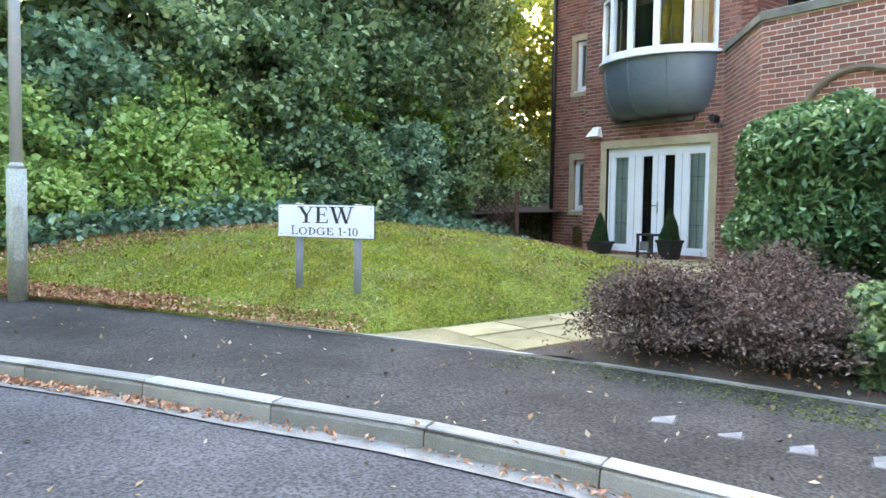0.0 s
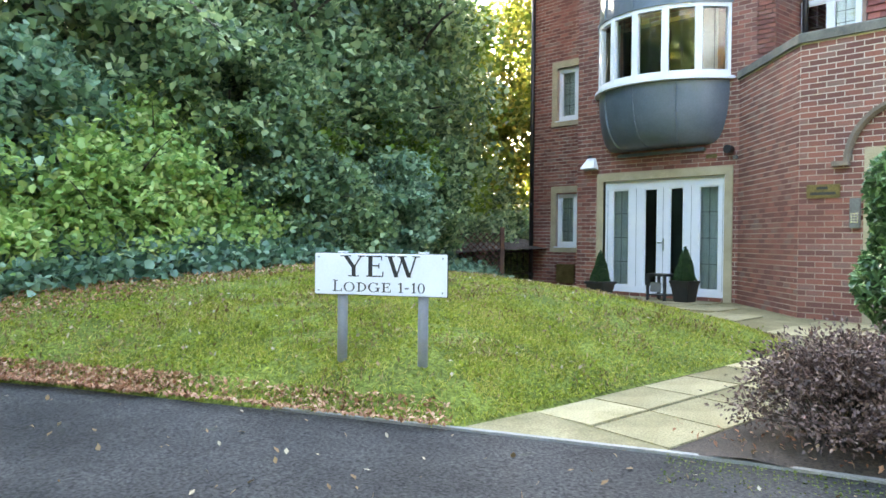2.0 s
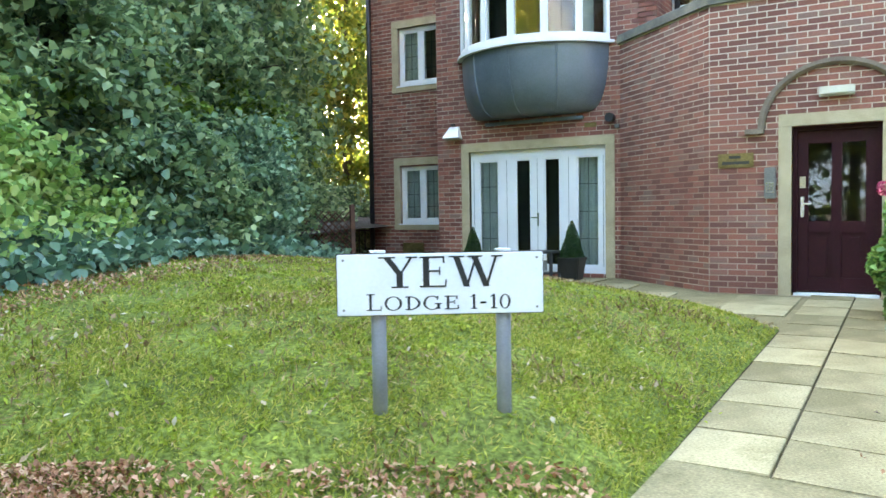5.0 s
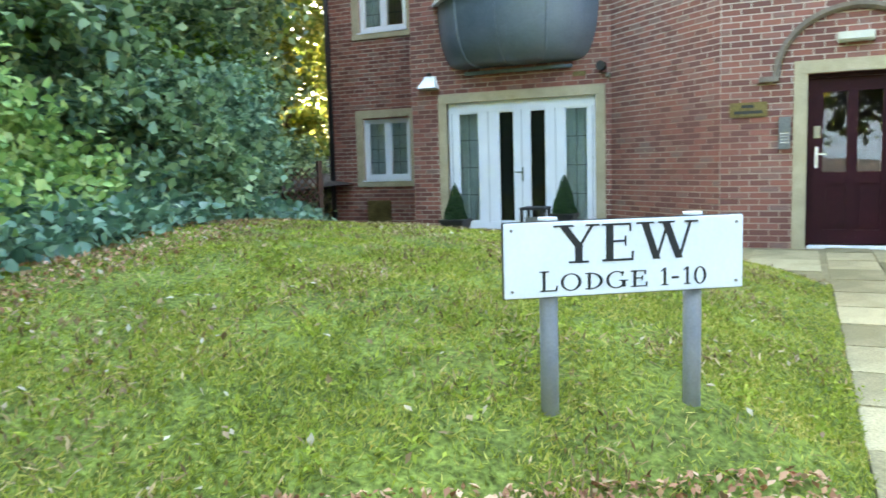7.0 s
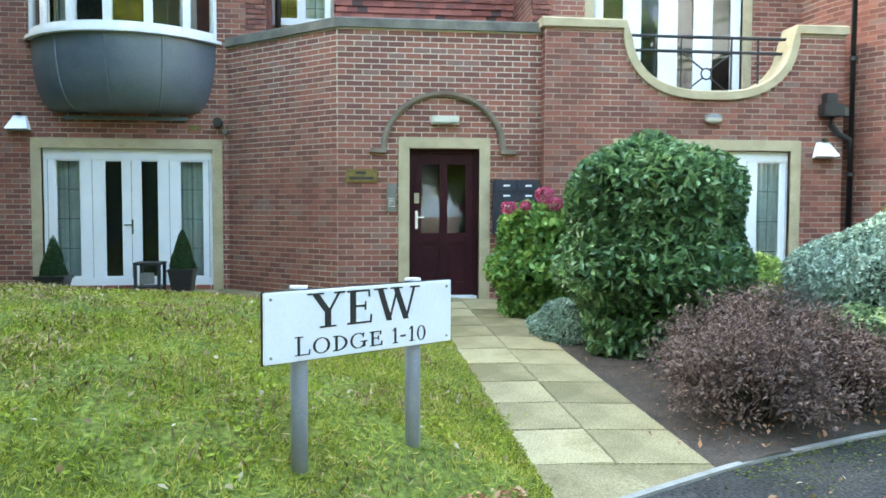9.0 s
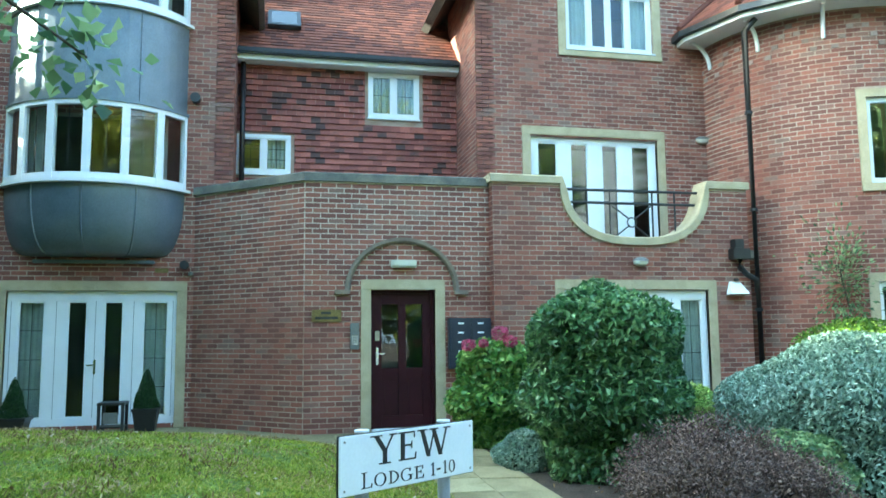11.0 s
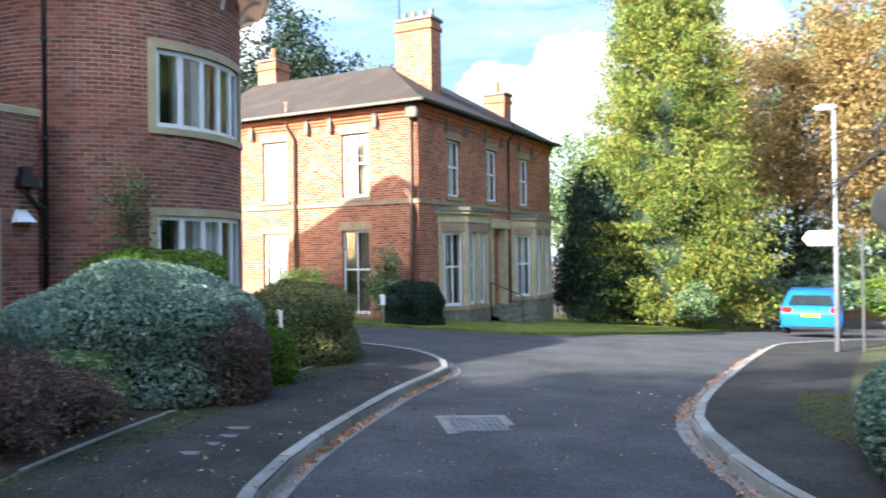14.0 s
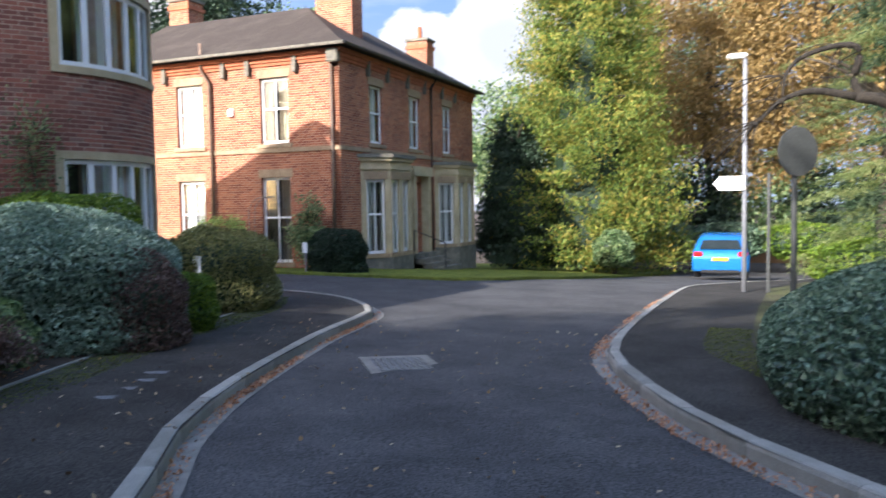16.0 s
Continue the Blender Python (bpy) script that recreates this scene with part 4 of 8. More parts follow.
cell_wall("wall_core", [A(84 + 4 * i) for i in range(60)], [-0.3, 6.8], tholes, tower_map, 0.3, M_MORTAR, tt)
brick_joined(brick_rects(A(86), A(300), -0.15, 6.75, boxes_blocked([(a - 0.14, b + 0.14, c - 0.13, d + 0.14) for a, b, c, d in tholes])), tower_map, tt)


def ring_bm(a0, a1, r0, r1, z0, z1, n=28):
    bm = bmesh.new()
    rr = []
    for i in range(n + 1):
        a = radians(a0 + (a1 - a0) * i / n)
        rr.append([bm.verts.new((TC.x + r * math.cos(a), TC.y + r * math.sin(a), z)) for r, z in ((r0, z0), (r1, z0), (r1, z1), (r0, z1))])
    for a, b in zip(rr, rr[1:]):
        for k in range(4):
            bm.faces.new((a[k], a[(k + 1) % 4], b[(k + 1) % 4], b[k]))
    bm.faces.new(rr[0])
    bm.faces.new(rr[-1])
    return bm


for z0, z1, cur in ((3.94, 5.31, ()), (0.75, 2.42, (2,))):
    w = thing("window_5", pose(0, 0, 0), "curved white five-light tower window in sandstone", "window", "", "structure")
    a0, a1 = 157, 214
    bm = ring_bm(a0, a1, TR - 0.12, TR - 0.05, z0, z0 + 0.09)
    part("window_frame", bm, M_WHITE, w)
    part("window_frame", ring_bm(a0, a1, TR - 0.12, TR - 0.05, z1 - 0.08, z1), M_WHITE, w)
    for i in range(6):
        c = a0 + (a1 - a0) * i / 5
        hw = 1.25 if 0 < i < 5 else 1.7
        part("mullion", ring_bm(max(c - hw, a0), min(c + hw, a1), TR - 0.125, TR - 0.045, z0, z1, 3), M_WHITE, w)
    for i in range(5):
        b0, b1 = a0 + (a1 - a0) * i / 5 + 1.3, a0 + (a1 - a0) * (i + 1) / 5 - 1.3
        p = part("pane", ring_bm(b0, b1, TR - 0.09, TR - 0.082, z0 + 0.09, z1 - 0.08, 1), M_GLASS, w)
        p.visible_shadow = False
        part("curtain", ring_bm(b0 - 0.8, b0 + 3.0 + 2 * (i % 3), TR - 0.36, TR - 0.34, z0, z1, 8), M_CURTAIN, w)
    part("surround", ring_bm(a0 - 3.3, a1 + 3.3, TR - 0.1, TR + 0.018, z1, z1 + 0.13), M_STONE, w)
    part("window_sill", ring_bm(a0 - 3.3, a1 + 3.3, TR - 0.1, TR + 0.045, z0 - 0.12, z0), M_STONE, w)
    for c0, c1 in ((a0 - 3.3, a0), (a1, a1 + 3.3)):
        part("surround", ring_bm(c0, c1, TR - 0.1, TR + 0.018, z0, z1, 3), M_STONE, w)
    # near-black ring in place of the unlit tower room
    part("room_shade", ring_bm(100, 270, 0.9, 1.0, z0 - 0.3, z1 + 0.3), M_ROOMSHADE, w)

tr = thing("roof_tower", pose(0, 0, 0), "conical clay-tiled tower roof with white soffit and brackets", "roof", "", "structure")
part("soffit", ring_bm(72, 288, TR - 0.12, TR + 0.52, 6.78, 6.83, 9), M_WHITE, tr)
part("fascia", ring_bm(72, 288, TR + 0.52, TR + 0.55, 6.78, 6.92, 9), M_WHITE, tr)
part("gutter", ring_bm(72, 288, TR + 0.55, TR + 0.65, 6.86, 6.96, 9), M_BLACK, tr)
bm = bmesh.new()
apex = bm.verts.new((TC.x, TC.y, 9.56))
rim = [bm.verts.new((TC.x + (TR + 0.62) * math.cos(radians(72 + 24 * i)), TC.y + (TR + 0.62) * math.sin(radians(72 + 24 * i)), 6.96)) for i in range(15)]
for i in range(15):
    bm.faces.new((rim[i], rim[(i + 1) % 15], apex))
part("roof_cone", bm, M_ROOF, tr)
verts, faces = [], []
for row in range(24):
    z = 6.97 + row * 0.1
    r = (TR + 0.645) * (1 - (z - 6.96) / 2.62)
    n = max(1, int(r * 0.4158 / 0.17))
    for facet in range(9):
        c0, c1 = radians(72 + 24 * facet), radians(96 + 24 * facet)
        p0, p1 = Vector((math.cos(c0), math.sin(c0))), Vector((math.cos(c1), math.sin(c1)))
        for i in range(-1, n):
            f0, f1 = max((i + 0.5 * (row % 2)) / n, 0), min((i + 0.5 * (row % 2) + 0.95) / n, 1)
            if f1 - f0 < 0.05 / n:
                continue
            u0, u1 = p0.lerp(p1, f0), p0.lerp(p1, f1)
            r2, z2, k = r - 0.13, z + 0.115, len(verts)
            lift = 0.024 + random.uniform(-0.004, 0.004)
            for u, rr, zz in ((u0, r, z), (u1, r, z), (u1, r2, z2), (u0, r2, z2), (u0, r, z + lift), (u1, r, z + lift), (u1, r2, z2 + 0.01), (u0, r2, z2 + 0.01)):
                verts.append((TC.x + rr * u.x, TC.y + rr * u.y, zz))
            faces += [(k, k + 1, k + 5, k + 4), (k + 4, k + 5, k + 6, k + 7), (k, k + 4, k + 7, k + 3), (k + 1, k + 2, k + 6, k + 5)]
part("tiles", quads_mesh("tiles", verts, faces, M_ROOF), None, tr)["kind"] = "stuff"
for i in range(10):
    ca, sa = math.cos(radians(72 + 24 * i)), math.sin(radians(72 + 24 * i))
    part("hip_ridge", tube_mesh("hip_ridge", [(TC.x + (TR + 0.64) * f * ca, TC.y + (TR + 0.64) * f * sa, 7.0 + 2.6 * (1 - f)) for f in (1.0, 0.7, 0.4, 0.1)], 0.06, 8), M_ROOF, tr)
# diaper of proud header bricks below the eaves
for k in range(9):
    for dx in (-3, -2, -1, 0, 1, 2, 3):
        u = radians(84 + 24 * k) + 0.115 / TR * dx
        z, hw = 6.15 + 0.15 * (3 - abs(dx)), 0.052 / TR
        part("diaper_brick", ring_bm(math.degrees(u - hw), math.degrees(u + hw), TR - 0.02, TR + 0.016, z, z + 0.065, 1), M_DIAPER, tt)
for a in range(96, 290, 24):
    ca, sa = math.cos(radians(a)), math.sin(radians(a))
    arc = [(TC.x + (TR + 0.02 + 0.4 * (1 - math.cos(t * math.pi / 2))) * ca, TC.y + (TR + 0.02 + 0.4 * (1 - math.cos(t * math.pi / 2))) * sa, 6.33 + 0.44 * math.sin(t * math.pi / 2)) for t in [i / 8 for i in range(9)]]
    part("bracket", tube_mesh("bracket", arc, 0.035, 6), M_WHITE, tr)

# main roofs
def slab_roof(name, quad, label, parent=None, tile=True, thick=0.1, gauge=0.12, wid=0.2, mat_=None):
    """A sloping roof from its lower left, lower right, upper right and upper left corners, laid with tiles."""
    q = [Vector(p) for p in quad]
    n = (q[1] - q[0]).cross(q[3] - q[0]).normalized()
    n = n if n.z > 0 else -n
    t = thing(name, pose(0, 0, 0), label, "roof", "", "structure")
    bm = bmesh.new()
    a = [bm.verts.new(p) for p in q]
    b = [bm.verts.new(p - n * thick) for p in q]
    bm.faces.new(a)
    bm.faces.new(b[::-1])
    for i in range(4):
        bm.faces.new((a[i], a[(i + 1) % 4], b[(i + 1) % 4], b[i]))
    part("roof_deck", bm, mat_ or M_ROOF, t)
    if tile:
        verts, faces = [], []
        up = ((q[3] - q[0]) + (q[2] - q[1])) / 2
        rows = int(up.length / gauge)
        for r in range(rows):
            f0, f1 = r / rows, min((r + 1.15) / rows, 1)
            l0, r0, l1, r1 = q[0].lerp(q[3], f0), q[1].lerp(q[2], f0), q[0].lerp(q[3], f1), q[1].lerp(q[2], f1)
            cols = max(1, int((r0 - l0).length / wid))
            for c in range(cols):
                x0, x1 = (c + 0.5 * (r % 2)) / cols, (c + 0.5 * (r % 2) + 0.96) / cols
                x1 = min(x1, 1)
                if x1 <= x0:
                    continue
                k = len(verts)
                lift = 0.022 + random.uniform(-0.003, 0.004)
                A0, B0, B1, A1 = l0.lerp(r0, x0), l0.lerp(r0, x1), l1.lerp(r1, x1), l1.lerp(r1, x0)
                verts += [A0, B0, A0 + n * lift, B0 + n * lift, B1 + n * 0.006, A1 + n * 0.006]
                faces += [(k, k + 1, k + 3, k + 2), (k + 2, k + 3, k + 4, k + 5)]
        part("tiles", quads_mesh("tiles", verts, faces, mat_ or M_ROOF), None, t)["kind"] = "stuff"
    return t


slab_roof("roof_middle", [(12.72, 7.45, 6.62), (12.72, 3.4, 6.62), (15.6, 3.4, 9.5), (15.6, 7.45, 9.5)], "red clay-tiled roof over the tile-hung wall")
# these two slopes are invented to shape the shadow on the old house
slab_roof("roof_rear", [(19.9, -4.0, 6.6), (19.9, 13.9, 6.9), (15.2, 13.9, 9.6), (15.2, -3.6, 9.2)], "red clay-tiled rear roof slope, unseen, set by its cast shadow", tile=False)
slab_roof("roof_south", [(11.9, -4.6, 7.3), (11.9, -1.4, 7.3), (15.2, -1.4, 9.6), (15.2, -3.6, 9.2)], "red clay-tiled roof behind the tower, profile set by its cast shadow", tile=False)
slab_roof("roof_block", [(11.15, 3.98, 7.62), (15.4, 3.98, 7.62), (15.4, 1.1, 10.6), (11.15, 1.1, 10.6)], "red clay-tiled gable roof over the upper block", thick=0.16, tile=False, mat_=M_SLATE)
slab_roof("roof_block", [(11.15, -1.8, 7.62), (15.4, -1.8, 7.62), (15.4, 1.1, 10.6), (11.15, 1.1, 10.6)], "red clay-tiled gable roof over the upper block", thick=0.16, tile=False, mat_=M_SLATE)
slab_roof("roof_verge", [(11.7, 6.95, 7.3), (15.0, 6.95, 7.3), (15.0, 7.4, 7.75), (11.7, 7.4, 7.75)], "dark eaves overhang of the oriel wing", thick=0.14, tile=False, mat_=M_SLATE)
tagged(part("wall_gable", prism_bm([(0.0, 8.02), (2.33, 10.35), (4.7, 8.02)], 0.0, 0.3), M_BRICK), "red brick gable over the upper block", "wall", "", "structure").matrix_basis = WEST(11.6, 3.45)
slab_roof("roof_wing", [(11.6, 14.3, 8.6), (11.6, 7.3, 8.6), (15.2, 7.3, 10.4), (15.2, 14.3, 10.4)], "red clay-tiled roof over the oriel wing", tile=False)

# ---- the old brick house ----
VX, VY, VG = 10.7, -13.5, -0.9
vf = thing("wall_old_house_front", pose(19.9, VY, 0, 0, 0, 180), "sunlit orange brick front with string course and eaves band", "wall", "", "structure")
FW = [(19.9 - 16.9, 19.9 - 15.85, 3.58, 5.6), (19.9 - 13.57, 19.9 - 12.52, 3.56, 5.62), (19.9 - 16.92, 19.9 - 15.85, 0.1, 2.46), (19.9 - 13.6, 19.9 - 12.52, -0.2, 2.5)]
cell_wall("brickwork", [0, 9.197], [VG - 0.3, 6.2], FW, lambda u, d, z: Vector((u, d, z)), 0.35, M_VICBRICK, vf)
SASH = [(0.06, 0.5), (0.53, 0.97)]


def sash(name, m, w, h, label, curtain=None):
    """A white sash window: two leaves with a middle bar, each of two lights."""
    t = thing(name, m, label, "window", "", "structure")
    bm = bmesh.new()
    for b in ((0, 0.07, 0, h), (w - 0.07, w, 0, h), (0, w, 0, 0.1), (0, w, h - 0.08, h), (0.05, w - 0.05, h * 0.52, h * 0.52 + 0.06), (w / 2 - 0.018, w / 2 + 0.018, 0.1, h - 0.08)):
        add_box(bm, b[0], b[1], 0.1, 0.16, b[2], b[3], 0.003)
    part("window_frame", bm, M_WHITE, t)
    for a, b in ((0.07, w / 2 - 0.018), (w / 2 + 0.018, w - 0.07)):
        for c, d in ((0.1, h * 0.52), (h * 0.52 + 0.06, h - 0.08)):
            p = part("pane", box_bm(a, b, 0.13, 0.136, c, d), M_GLASS, t)
            p.visible_shadow = False
    vs, fs = [], []
    for i in range(41):
        u = 0.03 + (w - 0.06) * i / 40
        d = 0.3 + 0.03 * math.sin(i * 1.7)
        vs += [(u, d, 0), (u, d, h)]
        if i and not 16 < i < 20 and (curtain is None or i % 4):
            fs.append((2 * i - 2, 2 * i, 2 * i + 1, 2 * i - 1))
    part("curtain", quads_mesh("curtain", vs, fs, curtain or M_BLIND), None, t, "pale vertical blind")
    # box coloured near-black for the unlit room
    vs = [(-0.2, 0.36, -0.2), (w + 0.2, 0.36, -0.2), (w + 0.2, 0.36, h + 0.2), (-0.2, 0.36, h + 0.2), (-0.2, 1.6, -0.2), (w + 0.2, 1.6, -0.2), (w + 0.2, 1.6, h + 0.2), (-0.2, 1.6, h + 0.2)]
    part("room_shade", quads_mesh("room_shade", vs, [(4, 5, 6, 7), (0, 1, 5, 4), (1, 2, 6, 5), (2, 3, 7, 6), (3, 0, 4, 7)], M_ROOMSHADE), None, t)
    part("lintel", box_bm(-0.1, w + 0.1, -0.02, 0.1, h, h + 0.26, 0.01), M_LINTEL, t, "tan stone lintel")
    part("window_sill", box_bm(-0.12, w + 0.12, -0.07, 0.12, -0.13, 0.0, 0.01), M_LINTEL, t, "tan stone sill")
    return t


for a, b, c, d in FW:
    sash("window_6", pose(19.9, VY, 0, 0, 0, 180) @ pose(a, 0, c), b - a, d - c, "white sash window with pale blinds in old brick", M_DRAPE if 5 < a < 8 else None)
vs_ = thing("wall_old_house_side", WEST(VX, VY), "shaded orange brick side with sash windows", "wall", "", "structure")
SW = [(1.95, 2.9, 3.6, 5.5), (5.0, 5.95, 3.6, 5.5), (8.15, 9.1, 3.6, 5.5), (4.9, 5.95, -0.15, 2.4)]
cell_wall("brickwork", [0, 11.6], [VG - 0.5, 6.2], SW, lambda u, d, z: Vector((u, d, z)), 0.35, M_VICBRICK, vs_)
for a, b, c, d in SW[:3]:
    sash("window_7", WEST(VX, VY) @ pose(a, 0, c), b - a, d - c, "white sash window in shaded old brick")
vic = thing("roof_old_house", pose(0, 0, 0), "hipped grey slate roof with brick chimneys", "roof", "", "structure")
bm = bmesh.new()
lo = [(10.3, -13.1), (20.3, -13.1), (20.3, -25.5), (10.3, -25.5)]
hi = [(13.9, -17.0), (20.3, -17.0), (20.3, -21.6), (13.9, -21.6)]
va = [bm.verts.new((*p, 6.4)) for p in lo]
vb = [bm.verts.new((*p, 8.65)) for p in hi]
for i in range(4):
    bm.faces.new((va[i], va[(i + 1) % 4], vb[(i + 1) % 4], vb[i]))
bm.faces.new(vb)
bm.faces.new(va[::-1])
part("slates", bm, M_SLATE, vic)

# ---- oriel on the projecting bay ----
OC, OR = Vector((12.85, 9.45)), 1.5


def oriel_pt(a, z, off=0.0, s=1.0):
    """A point of the oriel's round front: a degrees to the right of its middle; s shrinks it to the wall."""
    x, y = OC.x - (OR + off) * math.cos(radians(a)), OC.y - (OR + off) * math.sin(radians(a))
    return Vector((12.1 + (x - 12.1) * s, OC.y + (y - OC.y) * (0.6 + 0.4 * s), z))


def oriel_band(a0, a1, o0, o1, z0, z1, n=24):
    bm = bmesh.new()
    rr = []
    for i in range(n + 1):
        a = a0 + (a1 - a0) * i / n
        rr.append([bm.verts.new(oriel_pt(a, z, o)) for o, z in ((o0, z0), (o1, z0), (o1, z1), (o0, z1))])
    for p, q in zip(rr, rr[1:]):
        for k in range(4):
            bm.faces.new((p[k], p[(k + 1) % 4], q[(k + 1) % 4], q[k]))
    bm.faces.new(rr[0])
    bm.faces.new(rr[-1])
    return bm


orl = thing("oriel_window", pose(0, 0, 0), "curved lead-clad oriel with white six-light windows", "window", "", "structure")
for z0, z1 in ((4.0, 5.2), (6.72, 7.9)):
    part("window_sill", oriel_band(-62, 62, -0.05, 0.09, z0 - 0.05, z0), M_WHITE, orl)
    part("window_frame", oriel_band(-60, 60, -0.05, 0.03, z0, z0 + 0.1), M_WHITE, orl)
    part("window_frame", oriel_band(-60, 60, -0.05, 0.03, z1 - 0.08, z1), M_WHITE, orl)
    for i in range(7):
        c = -60 + 20 * i
        part("mullion", oriel_band(max(c - 2.2, -60), min(c + 2.2, 60), -0.055, 0.035, z0, z1, 3), M_WHITE, orl)
    for i in range(6):
        b0, b1 = -60 + 20 * i + 2.2, -60 + 20 * i + 17.8
        p = part("pane", oriel_band(b0, b1, -0.02, -0.012, z0 + 0.1, z1 - 0.08, 1), M_GLASS, orl)
        p.visible_shadow = False
        part("leading", oriel_band((b0 + b1) / 2 - 0.17, (b0 + b1) / 2 + 0.17, -0.012, -0.009, z0 + 0.1, z1 - 0.08, 1), M_IRON, p)
    for a0, a1 in ((-58, -50), (-46, -38), (46, 58)):
        part("curtain", oriel_band(a0, a1, -0.32, -0.3, z0, z1, 8), M_CURTAIN, orl)
part("lead_apron", oriel_band(-60, 60, -0.04, 0.02, 5.2, 6.67), M_LEAD, orl, "grey lead cladding")
part("lead_drip", oriel_band(-61.5, 61.5, 0.0, 0.05, 5.19, 5.24), M_LEAD, orl)
bm = bmesh.new()
rows = []
K = 14
for j in range(K + 1):
    f = j / K
    z = 3.95 - 1.03 * math.sin(f * math.pi / 2)
    s = max(math.cos(f * math.pi / 2), 0.0) ** 0.55 * 0.92 + 0.08
    rows.append([bm.verts.new(oriel_pt(-60 + 120 * i / 36, z, 0.01, s)) for i in range(37)])
for p, q in zip(rows, rows[1:]):
    for k in range(36):
        bm.faces.new((p[k], p[k + 1], q[k + 1], q[k]))
bm.faces.new(rows[-1])
part("lead_belly", bm, M_LEAD, orl, "rounded grey lead belly", True)
for a in (-31, -2, 27):
    pts = []
    for j in range(K + 1):
        f = j / K
        pts.append(oriel_pt(a, 3.95 - 1.03 * math.sin(f * math.pi / 2), 0.02, max(math.cos(f * math.pi / 2), 0.0) ** 0.55 * 0.92 + 0.08))
    part("seam", tube_mesh("seam", pts, 0.014, 6), M_LEAD, orl)
    part("seam", tube_mesh("seam", [oriel_pt(a, 5.22, 0.025), oriel_pt(a, 6.66, 0.025)], 0.012, 6), M_LEAD, orl)
part("lead_foot", box_bm(12.02, 12.1, 8.55, 10.3, 2.82, 2.87, 0.01), M_LEAD, orl)
# near-black sheet that paints the darkness inside the oriel
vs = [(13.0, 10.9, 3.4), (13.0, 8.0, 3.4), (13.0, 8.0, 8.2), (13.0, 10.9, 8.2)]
part("room_shade", quads_mesh("room_shade", vs, [(0, 1, 2, 3)], M_ROOMSHADE), None, orl)

# ---- entrance ----
ED = pose(10.57, 5.35, 0.3, 0, 0, -90)
ent = thing("door_1", ED, "closed dark red panelled entrance door with two glazed lights", "door", "", "structure")
bm = bmesh.new()
for b in ((-0.15, 0, -0.02, 2.04), (0.95, 1.1, -0.02, 2.04), (-0.15, 1.1, 2.04, 2.19)):
    add_box(bm, b[0], b[1], -0.02, 0.12, b[2], b[3], 0.006)
part("surround", bm, M_STONE, ent, "sandstone surround")
bm = bmesh.new()
for b in ((0, 0.05, 0.03, 2.04), (0.9, 0.95, 0.03, 2.04), (0.05, 0.9, 1.99, 2.04)):
    add_box(bm, b[0], b[1], 0.08, 0.2, b[2], b[3], 0.004)
part("door_frame", bm, M_DOOR, ent)
leaf = bmesh.new()
for b in ((0.05, 0.17, 0.05, 1.99), (0.78, 0.9, 0.05, 1.99), (0.42, 0.53, 0.05, 1.99), (0.17, 0.42, 1.83, 1.99), (0.53, 0.78, 1.83, 1.99), (0.17, 0.42, 0.76, 0.9), (0.53, 0.78, 0.76, 0.9), (0.17, 0.42, 0.05, 0.22), (0.53, 0.78, 0.05, 0.22)):
    add_box(leaf, b[0], b[1], 0.12, 0.165, b[2], b[3], 0.004)
for a, b in ((0.17, 0.42), (0.53, 0.78)):
    add_box(leaf, a, b, 0.14, 0.16, 0.22, 0.76)
    add_box(leaf, a + 0.04, b - 0.04, 0.13, 0.16, 0.27, 0.71, 0.008)
dl = part("door_leaf", leaf, M_DOOR, ent)
for a, b in ((0.17, 0.42), (0.53, 0.78)):
    p = part("pane", box_bm(a, b, 0.14, 0.148, 0.9, 1.83), M_GLASS, dl)
    p.visible_shadow = False
part("threshold", box_bm(0.02, 0.93, 0.02, 0.16, 0.0, 0.035, 0.005), M_WHITE, ent, "white threshold bar")
bm = bmesh.new()
add_box(bm, 0.085, 0.125, 0.108, 0.12, 0.95, 1.2, 0.004)
add_box(bm, 0.09, 0.21, 0.07, 0.085, 1.1, 1.12, 0.004)
add_box(bm, 0.095, 0.115, 0.075, 0.11, 1.1, 1.12)
part("door_handle", bm, M_CHROME, dl, "chrome lever handle")
part("notice", box_bm(0.075, 0.14, 0.116, 0.12, 1.3, 1.44), M_STONE, dl, "small pale notice")
# hall behind the door, its darkness painted on a near-black box
vs = [(-0.3, 0.3, -0.1), (1.2, 0.3, -0.1), (1.2, 0.3, 2.2), (-0.3, 0.3, 2.2), (-0.3, 2.0, -0.1), (1.2, 2.0, -0.1), (1.2, 2.0, 2.2), (-0.3, 2.0, 2.2)]
part("room_shade", quads_mesh("room_shade", vs, [(4, 5, 6, 7), (0, 1, 5, 4), (1, 2, 6, 5), (2, 3, 7, 6), (3, 0, 4, 7)], M_ROOMSHADE), None, ent)
# arched label moulding
arch = []
for i in range(25):
    a = math.pi * i / 24
    arch.append((4.885 + 0.8 * math.cos(a), 2.33 + 0.73 * math.sin(a)))
bm = bmesh.new()
rr = []
for i, (y, z) in enumerate(arch):
    d = Vector((y - 4.885, (z - 2.33) * 1.2)).normalized()
    rr.append([bm.verts.new((x, y + d.x * o, z + d.y * o)) for o, x in ((-0.035, 10.566), (-0.03, 10.53), (0.0, 10.5), (0.045, 10.5), (0.05, 10.566))])
for p, q in zip(rr, rr[1:]):
    for k in range(4):
        bm.faces.new((p[k], p[k + 1], q[k + 1], q[k]))
bm.faces.new(rr[0])
bm.faces.new(rr[-1])
for y0, y1 in ((5.66, 5.88), (3.9, 4.11)):
    add_box(bm, 10.5, 10.566, y0, y1, 2.27, 2.335, 0.008)
